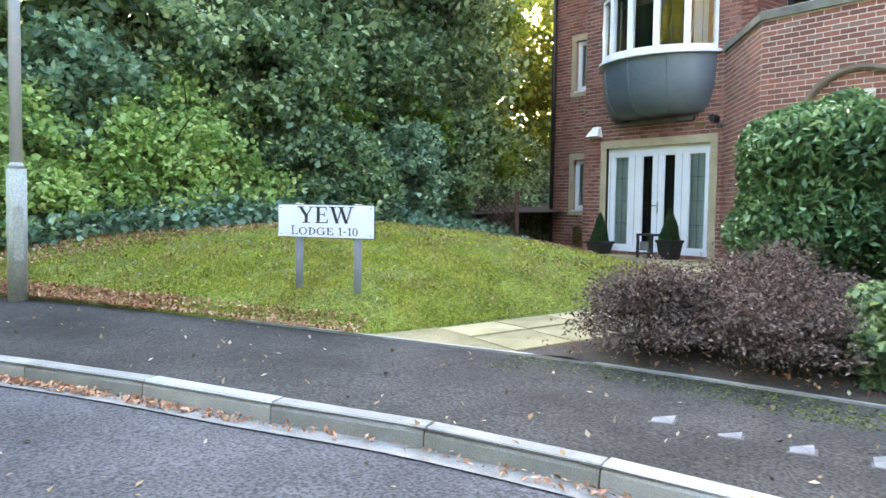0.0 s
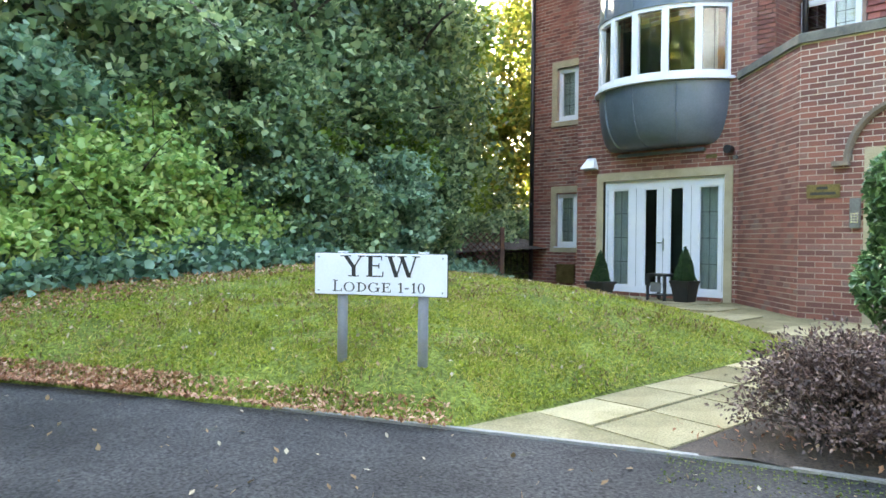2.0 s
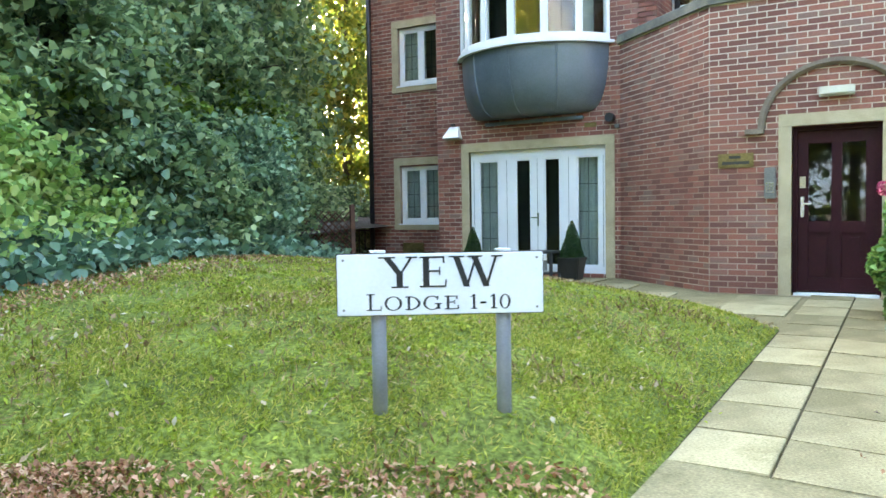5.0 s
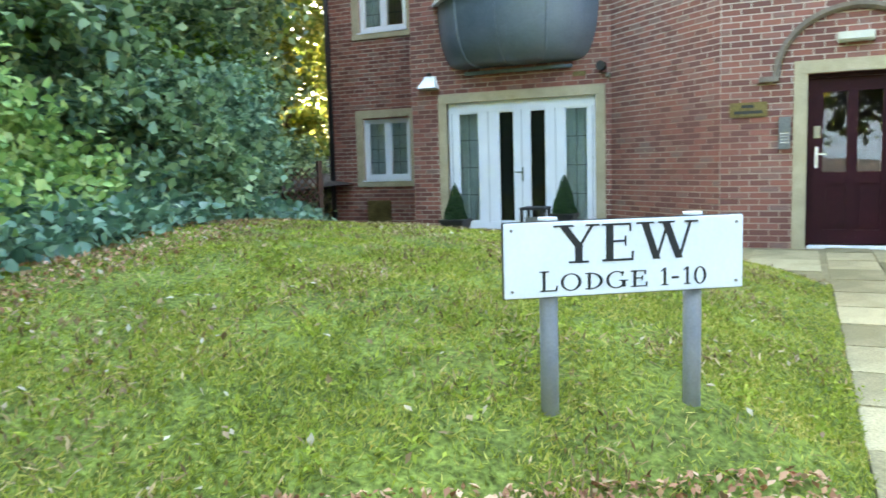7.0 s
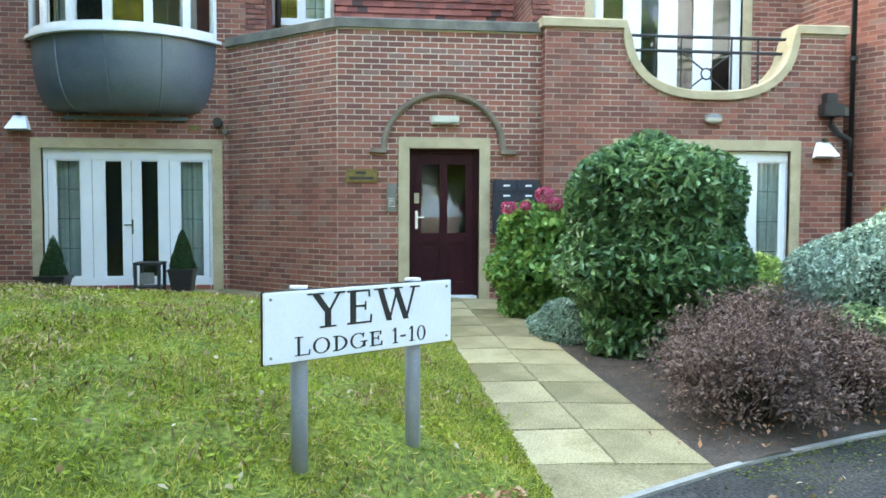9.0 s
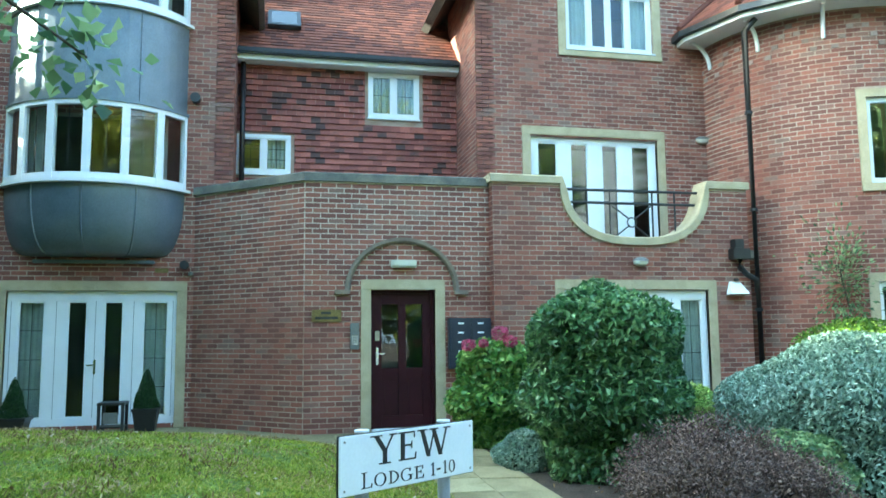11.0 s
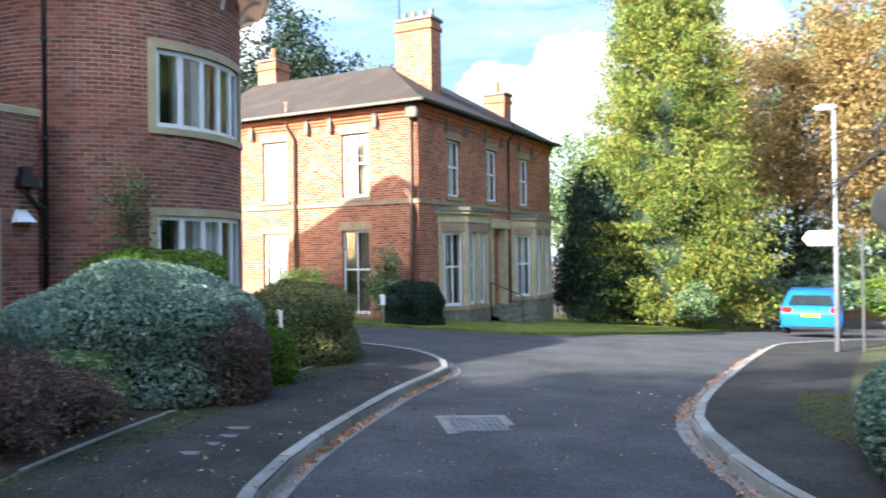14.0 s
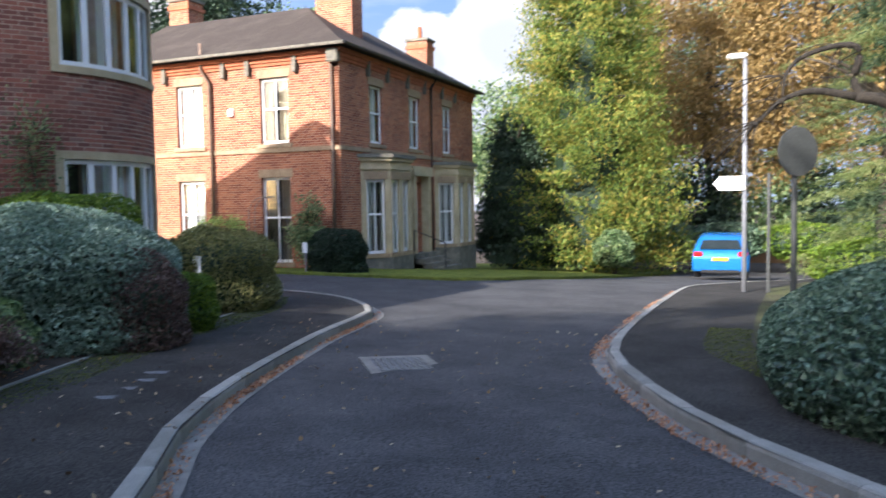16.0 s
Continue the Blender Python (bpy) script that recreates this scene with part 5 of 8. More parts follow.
M_ARCH = mat("worn_arch_stone", (0.15, 0.115, 0.085), (0.26, 0.21, 0.16), 4, 0.9, 0.4, 80)
tagged(part("arch_moulding", bm, M_ARCH), "weathered stone arch moulding over the entrance", "moulding", "", "structure")
M_CREAM = mat("cream_plastic", (0.55, 0.53, 0.43), (0.62, 0.6, 0.5), 4, 0.4, 0.03, 60, fine=0.05)
M_BRASS = mat("tarnished_brass", (0.16, 0.12, 0.04), (0.26, 0.2, 0.08), 6, 0.45, 0.15, 60, metal=0.7)
M_STEELGREY = mat("grey_steel", (0.16, 0.16, 0.15), (0.22, 0.22, 0.21), 6, 0.45, 0.05, 60, metal=0.4)
M_NAVY = mat("navy_metal", (0.018, 0.022, 0.035), (0.028, 0.033, 0.05), 5, 0.45, 0.05, 60)
lt = thing("bulkhead_light", pose(10.557, 4.87, 2.72, 0, 0, -90), "cream rectangular bulkhead light over the entrance", "light")
part("base", box_bm(-0.19, 0.19, -0.03, 0.0, -0.06, 0.06, 0.008), M_CREAM, lt)
part("diffuser", box_bm(-0.18, 0.18, -0.09, -0.03, -0.052, 0.052, 0.02), M_CREAM, lt)
pq = thing("name_plaque", pose(10.556, 6.2, 1.88, 0, 0, -90), "tarnished brass name plaque screwed to brick", "plaque")
part("plate", box_bm(0, 0.42, -0.012, 0.0, 0, 0.17, 0.004), M_BRASS, pq)
bm = bmesh.new()
add_box(bm, 0.13, 0.27, -0.0145, -0.012, 0.105, 0.14)
add_box(bm, 0.05, 0.37, -0.0145, -0.012, 0.035, 0.07)
part("lettering", bm, M_IRON, pq)
ic = thing("door_entry_panel", pose(10.556, 5.655, 1.48, 0, 0, -90), "grey steel door entry keypad beside the entrance", "intercom")
part("housing", box_bm(0, 0.13, -0.035, 0.0, 0, 0.38, 0.008), M_STEELGREY, ic)
for i in range(12):
    part("button", cyl_bm((0.03 + 0.035 * (i % 3), -0.042, 0.08 + 0.035 * (i // 3)), (0.03 + 0.035 * (i % 3), -0.034, 0.08 + 0.035 * (i // 3)), 0.01, n=8), M_CHROME, ic)
mb = thing("mailbox_unit", pose(10.556, 4.2, 1.2, 0, 0, -90), "dark navy bank of metal mailboxes on brick", "mailbox")
part("case", box_bm(-0.02, 0.62, -0.12, 0.0, -0.02, 0.72, 0.006), M_NAVY, mb)
for c in range(2):
    for r in range(5):
        d = part("mailbox_door", box_bm(0.01 + 0.3 * c, 0.29 + 0.3 * c, -0.132, -0.12, 0.02 + 0.136 * r, 0.145 + 0.136 * r, 0.004), M_NAVY, mb)
        part("name_card", box_bm(0.11 + 0.3 * c, 0.2 + 0.3 * c, -0.135, -0.132, 0.085 + 0.136 * r, 0.11 + 0.136 * r), M_WHITE, d)


def flood_light(m, label):
    """A white wedge-shaped security light."""
    t = thing("security_light", m, label, "light", "white security lights")
    bm = bmesh.new()
    a = [bm.verts.new(p) for p in ((-0.08, -0.02, 0.12), (0.08, -0.02, 0.12), (0.16, -0.16, -0.08), (-0.16, -0.16, -0.08), (-0.1, 0, 0.12), (0.1, 0, 0.12), (0.16, 0, -0.1), (-0.16, 0, -0.1))]
    for f in ((0, 1, 2, 3), (0, 4, 5, 1), (1, 5, 6, 2), (3, 2, 6, 7), (0, 3, 7, 4), (4, 7, 6, 5)):
        bm.faces.new([a[i] for i in f])
    part("housing", bm, M_WHITE, t)
    part("sensor", box_bm(-0.035, 0.035, -0.08, -0.02, 0.12, 0.17, 0.01), M_BLACK, t)
    return t


flood_light(pose(12.09, 10.93, 2.74, 0, 0, -90), "white security light on the brick bay wall")
flood_light(pose(10.335, -0.42, 2.35, 0, 0, -90), "white security light beside the black drainpipe")
dc = thing("security_camera", pose(12.05, 8.1, 2.8, 0, 0, -90), "small black security camera on a bracket", "camera")
part("body", cyl_bm((0, 0.04, 0), (0, -0.1, 0), 0.06, 0.07), M_BLACK, dc)
part("junction_box", box_bm(0.05, 0.12, -0.01, 0.05, -0.16, -0.1, 0.01), M_STEELGREY, dc)
dc2 = thing("security_camera", pose(12.05, 8.0, 5.5, 0, 0, -90), "small black security camera on a bracket", "camera")
part("body", cyl_bm((0, 0.04, 0), (0, -0.1, 0), 0.07, 0.08), M_BLACK, dc2)
vt = thing("air_brick", pose(12.095, 8.45, 2.72, 0, 0, -90), "dark clay air brick in the wall", "vent")
part("grille", box_bm(-0.1, 0.1, -0.008, 0, -0.035, 0.035, 0.004), M_BRASS, vt)
for y, z, x in ((1.2, 2.76, 10.335), (-0.72, 5.08, 11.59)):
    ol = thing("oval_light", pose(x, y, z, 0, 0, -90), "small oval wall light with grey hood", "light")
    bm = bmesh.new()
    bmesh.ops.create_uvsphere(bm, u_segments=16, v_segments=10, radius=1, matrix=Matrix.Translation((0, -0.03, 0)) @ Matrix.Diagonal((0.125, 0.06, 0.06, 1)))
    part("diffuser", bm, M_CREAM, ol, smooth=True)
    bm = bmesh.new()
    bmesh.ops.create_uvsphere(bm, u_segments=16, v_segments=10, radius=1, matrix=Matrix.Translation((0, -0.03, 0.02)) @ Matrix.Diagonal((0.135, 0.068, 0.06, 1)))
    bmesh.ops.bisect_plane(bm, geom=bm.verts[:] + bm.edges[:] + bm.faces[:], plane_co=(0, 0, 0.02), plane_no=(0, 0, -1), clear_outer=True)
    part("hood", bm, M_STEELGREY, ol, smooth=True)


def drainpipe(name, pts, r, label, clips=True, paint=None):
    t = thing(name, pose(*pts[0]), label, "drainpipe", "", "structure")
    q = [Vector(p) - Vector(pts[0]) for p in pts]
    part("pipe", tube_mesh("pipe", q, r, 12), paint or M_BLACK, t, smooth=True)
    z = q[0].z
    if clips:
        lo, hi = min(p.z for p in q), max(p.z for p in q)
        k = lo + 0.3
        while k < hi:
            part("collar", cyl_bm((q[0].x, q[0].y, k), (q[0].x, q[0].y, k + 0.05), r * 1.2, n=12), M_BLACK, t)
            k += 1.6
    return t


drainpipe("drainpipe", [(10.27, -0.79, 0.1), (10.27, -0.79, 6.6), (10.1, -0.9, 6.78)], 0.05, "black plastic drainpipe at the tower's edge")
hp = thing("rain_hopper", pose(10.3, -0.48, 2.9), "black rainwater hopper with a bent outlet", "hopper")
bm = bmesh.new()
add_box(bm, -0.13, 0.04, -0.15, 0.15, -0.08, 0.09, 0.01)
add_box(bm, -0.1, 0.04, -0.06, 0.1, 0.09, 0.24, 0.01)
part("box", bm, M_BLACK, hp)
part("outlet", tube_mesh("outlet", [(-0.04, 0, -0.08), (-0.04, 0, -0.2), (-0.04, -0.12, -0.32), (-0.03, -0.29, -0.4), (-0.03, -0.3, -0.6)], 0.045, 10), M_BLACK, hp, smooth=True)
drainpipe("drainpipe", [(12.9, 7.3, 3.7), (12.9, 7.3, 6.55)], 0.045, "black drainpipe beside the tile-hung wall")
drainpipe("drainpipe", [(13.62, 13.86, 0.2), (13.62, 13.86, 8.5)], 0.05, "black drainpipe at the house corner")
# tile-hung eaves
tagged(part("fascia", box_bm(12.72, 12.76, 3.46, 7.5, 6.47, 6.62), M_WHITE), "white eaves fascia board", "fascia", "", "structure")
tagged(part("soffit", box_bm(12.76, 13.05, 3.46, 7.5, 6.46, 6.49), M_WHITE), "white eaves soffit", "soffit", "", "structure")
tagged(part("gutter", box_bm(12.6, 12.72, 3.46, 7.5, 6.55, 6.65, 0.02), M_BLACK), "black eaves gutter", "gutter", "", "structure")
rw = thing("roof_window", pose(13.58, 6.6, 7.52, 0, -45, -0), "dark-framed roof window in clay tiles", "window", "", "structure")
part("window_frame", box_bm(-0.32, 0.36, -0.3, 0.3, 0.0, 0.09, 0.01), M_IRON, rw)
p = part("pane", box_bm(-0.26, 0.28, -0.23, 0.23, 0.088, 0.096), M_GLASS, rw)

# ---- balcony railing ----
rl = thing("balcony_railing", pose(10.5, 1.23, 3.05, 0, 0, -90), "black iron railing with a ring and cross ornament", "railing")
for z, w in ((0.86, 1.2), (0.66, 1.16)):
    part("rail", tube_mesh("rail", [(-w, 0, z), (w, 0, z)], 0.022, 8), M_IRON, rl)
part("bottom_rail", tube_mesh("bottom_rail", [(-1.15 * math.cos(math.pi * i / 20), 0, 0.66 - 0.6 * math.sin(math.pi * i / 20) ** 0.6) for i in range(21)], 0.018, 6), M_IRON, rl)
for x in (-0.36, 0.36, -0.75, 0.75):
    part("bar", tube_mesh("bar", [(x, 0, 0.12), (x, 0, 0.86)], 0.016, 6), M_IRON, rl)
part("ring", tube_mesh("ring", [(0.075 * math.cos(a), 0, 0.36 + 0.075 * math.sin(a)) for a in [2 * math.pi * i / 16 for i in range(17)]], 0.012, 6), M_IRON, rl)
for sx in (-1, 1):
    for sz in (-1, 1):
        part("cross_bar", tube_mesh("cross_bar", [(sx * 0.05, 0, 0.36 + sz * 0.055), (sx * 0.35, 0, 0.36 + sz * 0.28)], 0.012, 6), M_IRON, rl)

# ---- things by the French doors ----
M_TOPIARY = leaf_mat("box_green", (0.012, 0.04, 0.012), (0.03, 0.08, 0.022), (0.06, 0.12, 0.035), 0.5, 0.2)


def topiary(x, y, z, w, tall, label):
    t = thing("potted_topiary", pose(x, y, z), label, "potted plant", "clipped cones in black pots")
    bm = bmesh.new()
    bmesh.ops.create_cone(bm, cap_ends=True, segments=4, radius1=w * 0.5, radius2=w * 0.68, depth=tall, matrix=Matrix.Translation((0, 0, tall / 2)) @ pose(0, 0, 0, 0, 0, 45))
    bmesh.ops.bevel(bm, geom=bm.edges[:], offset=0.015, segments=2, affect="EDGES")
    pot = part("pot", bm, M_BLACK, t, "black tapered square pot")
    part("rim", box_bm(-w * 0.5, w * 0.5, -w * 0.5, w * 0.5, tall - 0.04, tall + 0.006, 0.008), M_BLACK, pot)
    rng = np.random.default_rng(int(y * 10))
    n = 3500
    hh = 1 - np.sqrt(rng.uniform(0, 1, n))
    a = rng.uniform(0, 6.28, n)
    r = 0.185 * (1 - hh) ** 0.75 * (1 + 0.08 * np.sin(a * 3 + hh * 9)) * rng.uniform(0.85, 1.0, n)
    pts = np.stack([r * np.cos(a), r * np.sin(a), tall + 0.01 + hh * 0.56], 1)
    part("foliage", leaf_mesh("foliage", pts, 0.03, M_TOPIARY, seed=int(y * 7)), M_TOPIARY, t)
    # dark cone under the leaves, coloured as the shade inside
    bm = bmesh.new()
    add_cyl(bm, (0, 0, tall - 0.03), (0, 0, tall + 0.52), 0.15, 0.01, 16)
    part("shade_core", bm, M_YEWSHADE, t)
    return t


GZ = height(11.6, 9.0)
topiary(11.62, 10.33, GZ, 0.42, 0.24, "clipped green cone in a low black pot")
topiary(11.45, 8.52, GZ, 0.36, 0.34, "clipped green cone in a tall black pot")
st = thing("lantern_stand", pose(11.5, 8.98, GZ), "dark slatted lantern stand by the doors", "stand")
for x in (-0.16, 0.16):
    for y in (-0.16, 0.16):
        part("leg", box_bm(x - 0.02, x + 0.02, y - 0.02, y + 0.02, 0, 0.4), M_IRON, st)
part("top", box_bm(-0.19, 0.19, -0.19, 0.19, 0.4, 0.44, 0.01), M_IRON, st)
part("shelf", box_bm(-0.17, 0.17, -0.17, 0.17, 0.08, 0.1), M_IRON, st)
part("card", box_bm(-0.178, -0.17, -0.1, 0.1, 0.14, 0.3), M_STEELGREY, st)
hb = thing("meter_box", pose(13.68, 12.85, 0.35, 0, 0, -90), "dark meter box low on the brick wall", "box")
part("case", box_bm(-0.25, 0.25, -0.06, 0, 0, 0.42, 0.01), M_BRASS, hb)

# ---- the name sign ----
SA, SB = Vector((3.24, 6.427)), Vector((3.778, 5.614))
sang = math.degrees(math.atan2(SB.y - SA.y, SB.x - SA.x))
sg = thing("name_sign", pose(SA.x, SA.y, 0, 0, 0, sang), "white house name board on two grey posts", "sign")
board = part("board", box_bm(0, 0.975, 0.0, 0.012, 0.893, 1.183, 0.004), M_SIGN, sg, "white board with black lettering")
part("backing", box_bm(-0.004, 0.979, 0.012, 0.022, 0.889, 1.187, 0.003), M_LETTER, sg, "dark board edge")
for u, zb in ((0.19, 0.27), (0.79, 0.2)):
    bm = cyl_bm((u, 0.06, zb - 0.05), (u, 0.06, 1.19), 0.036, n=20)
    ps = part("post", bm, M_SIGNPOST, sg, "round grey painted steel post", True)
    part("cap", cyl_bm((u, 0.06, 1.187), (u, 0.06, 1.197), 0.038, n=20), M_SIGN, ps)
for u in (0.03, 0.945):
    for z in (0.92, 1.155):
        part("screw", cyl_bm((u, 0.001, z), (u, -0.003, z), 0.006, n=8), M_STEELGREY, sg)


def strokes(name, lines, parent):
    """A letter from straight strokes (x0, z0, x1, z1, width), flat on the board."""
    bm = bmesh.new()
    for i, (x0, z0, x1, z1, w) in enumerate(lines):
        y = -0.0015 - 0.0004 * i
        if abs(z1 - z0) < 0.012:
            q = [(x0, z0 - w / 2), (x1, z1 - w / 2), (x1, z1 + w / 2), (x0, z0 + w / 2)]
        else:
            q = [(x0 - w / 2, z0), (x0 + w / 2, z0), (x1 + w / 2, z1), (x1 - w / 2, z1)]
        a = [bm.verts.new((u, y, z)) for u, z in q]
        b = [bm.verts.new((u, 0.001, z)) for u, z in q]
        bm.faces.new(a)
        for k in range(4):
            bm.faces.new((a[k], b[k], b[(k + 1) % 4], a[(k + 1) % 4]))
    return part(name, bm, M_LETTER, parent)


ZB, ZT = 1.022, 1.168
s_ = 0.007
strokes("letter_y", [(0.295, ZB, 0.295, ZB + 0.07, 0.03), (0.297, ZB + 0.062, 0.233, ZT, 0.033), (0.298, ZB + 0.062, 0.352, ZT, 0.012), (0.255, ZB + 0.003, 0.335, ZB + 0.003, s_), (0.196, ZT - 0.003, 0.275, ZT - 0.003, s_), (0.325, ZT - 0.003, 0.378, ZT - 0.003, s_)], board)
strokes("letter_e", [(0.42, ZB, 0.42, ZT, 0.03), (0.39, ZT - 0.004, 0.505, ZT - 0.004, 0.008), (0.39, ZB + 0.004, 0.512, ZB + 0.004, 0.008), (0.42, ZB + 0.077, 0.485, ZB + 0.077, 0.008), (0.504, ZT - 0.032, 0.502, ZT, 0.007), (0.511, ZB, 0.514, ZB + 0.036, 0.007), (0.484, ZB + 0.058, 0.484, ZB + 0.096, 0.006)], board)
strokes("letter_w", [(0.612, ZB, 0.562, ZT, 0.03), (0.612, ZB, 0.655, ZT - 0.01, 0.011), (0.705, ZB, 0.648, ZT, 0.03), (0.705, ZB, 0.752, ZT, 0.011), (0.528, ZT - 0.003, 0.6, ZT - 0.003, s_), (0.618, ZT - 0.003, 0.685, ZT - 0.003, s_), (0.728, ZT - 0.003, 0.782, ZT - 0.003, s_)], board)


def bowl(name, x, z, w, h, thick, thin, parent, place, a0=0.0, a1=360.0, extra=()):
    """A round serif letter: a ring, heavier at its sides, between two angles, with straight strokes added."""
    bm = bmesh.new()
    n, rows = 36, []
    for i in range(n + 1):
        a = radians(a0 + (a1 - a0) * i / n)
        ca, sa = math.cos(a), math.sin(a)
        o = (x + w / 2 + w / 2 * ca, z + h / 2 + h / 2 * sa)
        q = (x + w / 2 + (w / 2 - thick) * ca, z + h / 2 + (h / 2 - thin) * sa)
        rows.append([bm.verts.new((o[0], -0.0015, o[1])), bm.verts.new((q[0], -0.0015, q[1])), bm.verts.new((q[0], 0.001, q[1])), bm.verts.new((o[0], 0.001, o[1]))])
    for p, q in zip(rows, rows[1:]):
        for k in range(3):
            bm.faces.new((p[k], p[k + 1], q[k + 1], q[k]))
    ob = part(name, bm, M_LETTER, parent)
    ob.matrix_basis = place
    if extra:
        strokes("stroke", extra, ob)
    return ob


# the second line, in small capitals
LB, LH, K = 0.915, 0.066, 0.0045
WORD = pose(-0.053, 0, 0) @ Matrix.Diagonal((1.172, 1, 1, 1))
NUMBER = pose(0.105, 0, 0) @ Matrix.Diagonal((0.9, 1, 1, 1))
strokes("letter_l", [(0.178, LB, 0.178, LB + 0.08, 0.010), (0.163, LB + 0.003, 0.222, LB + 0.003, K), (0.163, LB + 0.077, 0.195, LB + 0.077, K), (0.219, LB, 0.222, LB + 0.022, 0.005)], board).matrix_basis = WORD
bowl("letter_o", 0.234, LB - 0.001, 0.071, LH + 0.002, 0.0105, 0.004, board, WORD)
bowl("letter_d", 0.285, LB, 0.094, LH, 0.0105, 0.004, board, WORD, -90, 90, [(0.332, LB, 0.332, LB + LH, 0.010), (0.318, LB + 0.003, 0.346, LB + 0.003, K), (0.318, LB + LH - 0.003, 0.346, LB + LH - 0.003, K)])
bowl("letter_g", 0.39, LB - 0.001, 0.072, LH + 0.002, 0.0105, 0.004, board, WORD, 42, 322, [(0.452, LB + 0.004, 0.452, LB + 0.029, 0.012), (0.436, LB + 0.029, 0.466, LB + 0.029, K), (0.447, LB + LH - 0.019, 0.449, LB + LH, 0.005)])
strokes("letter_e", [(0.49, LB, 0.49, LB + LH, 0.010), (0.476, LB + 0.003, 0.531, LB + 0.003, K), (0.476, LB + LH - 0.003, 0.527, LB + LH - 0.003, K), (0.49, LB + 0.035, 0.516, LB + 0.035, K), (0.526, LB + LH - 0.018, 0.526, LB + LH, 0.005), (0.53, LB, 0.532, LB + 0.02, 0.005), (0.516, LB + 0.026, 0.516, LB + 0.044, 0.004)], board).matrix_basis = WORD
for name_, u in (("digit_one", 0.6), ("digit_one", 0.705)):
    strokes(name_, [(u, LB, u, LB + LH + 0.004, 0.012), (u - 0.016, LB + 0.003, u + 0.016, LB + 0.003, K), (u - 0.017, LB + LH - 0.01, u - 0.002, LB + LH + 0.003, 0.006)], board).matrix_basis = NUMBER
strokes("hyphen", [(0.632, LB + 0.03, 0.665, LB + 0.03, 0.009)], board).matrix_basis = NUMBER
bowl("digit_nought", 0.735, LB - 0.001, 0.058, LH + 0.004, 0.012, 0.004, board, NUMBER)

# ---- street things ----
M_LAMPTOP = mat("pale_lamp_paint", (0.5, 0.53, 0.53), (0.58, 0.6, 0.6), 3, 0.5, 0.05, 60, fine=0.06)
lp = thing("street_lamp", pose(1.3, 7.98, height(1.3, 7.98) - 0.02), "tall pale green painted street lamp column", "street lamp")
part("base_column", cyl_bm((0, 0, 0), (0, 0, 1.25), 0.088, n=20), M_GALV, lp, smooth=True)
part("collar", cyl_bm((0, 0, 1.25), (0, 0, 1.31), 0.088, 0.055, n=20), M_GALV, lp, smooth=True)
part("column", cyl_bm((0, 0, 1.3), (0, 0, 5.2), 0.055, 0.045, n=16), M_LAMPTOP, lp, smooth=True)
part("lantern", box_bm(-0.1, 0.55, -0.1, 0.1, 5.2, 5.32, 0.03), M_STEELGREY, lp)
part("hatch", box_bm(-0.04, 0.04, -0.092, -0.08, 0.4, 0.9, 0.01), M_GALV, lp)

M_LID = mat("worn_steel_lid", (0.09, 0.1, 0.11), (0.2, 0.215, 0.23), 8, 0.6, 0.4, 60, metal=0.2)
M_FRAME = mat("dull_cover_frame", (0.05, 0.05, 0.05), (0.09, 0.09, 0.088), 8, 0.85, 0.4, 60)
for x, y, a in ((3.79, 2.46, 30), (3.9, 2.12, 30), (4.0, 1.79, 30), (4.15, 1.46, 30)):
    c = thing("access_cover", pose(x, y, height(x, y), 0, 0, a), "small worn metal cover set in the footway", "cover", "row of covers in the footway")
    part("frame", box_bm(-0.13, 0.13, -0.07, 0.07, -0.02, 0.001, 0.0005), M_FRAME, c)
    part("lid", box_bm(-0.112, 0.112, -0.055, 0.055, -0.01, 0.003, 0.001), M_LID, c)
mh = thing("manhole_cover", pose(2.45, -0.38, height(2.45, -0.38) - 0.11, 2, 0, -53), "steel manhole cover in a pale concrete surround", "manhole")
part("surround", box_bm(-0.47, 0.47, -0.4, 0.4, -0.04, 0.007, 0.003), M_CHANNEL, mh, "pale concrete surround")
lid = part("lid", box_bm(-0.35, 0.35, -0.29, 0.29, -0.02, 0.012, 0.003), M_LID, mh, "patterned steel lid")
for i in range(10):
    for j in range(8):
        part("stud", box_bm(-0.33 + 0.068 * i, -0.29 + 0.068 * i, -0.28 + 0.072 * j, -0.235 + 0.072 * j, 0.012, 0.017), M_STEELGREY, lid)

# edging strip along the beds
ev, ef = [], []
for p, d in along(smooth_line(BACK_EDGE[4:15]), 0.25):
    n = Vector((-d.y, d.x))
    for w, dz in ((0.0, -0.03), (0.0, 0.012), (0.045, 0.012), (0.045, -0.03)):
        e = p + n * w
        ev.append((e.x, e.y, height(p.x, p.y) + dz))
for i in range(len(ev) // 4 - 1):
    for k in range(3):
        ef.append((4 * i + k, 4 * i + k + 1, 4 * i + k + 5, 4 * i + k + 4))
tagged(new("edging", quads_mesh("edging", ev, ef, M_KERB)), "thin pale concrete edging strip", "edging", "", "structure")

# paving slabs of the entrance path
path = thing("garden_path", pose(0, 0, 0), "pale flagstone path to the entrance", "path", "", "structure")
sheet([(3.42, 5.2), (10.4, 5.2), (10.4, 4.0), (4.1, 4.0)], lambda x, y: height(x, y) - 0.02, 0.8, M_SOIL, "path_bed", label="dark soil joints under the path slabs", category="path bed")
x = 4.14
k = 0
slab_meshes = {}


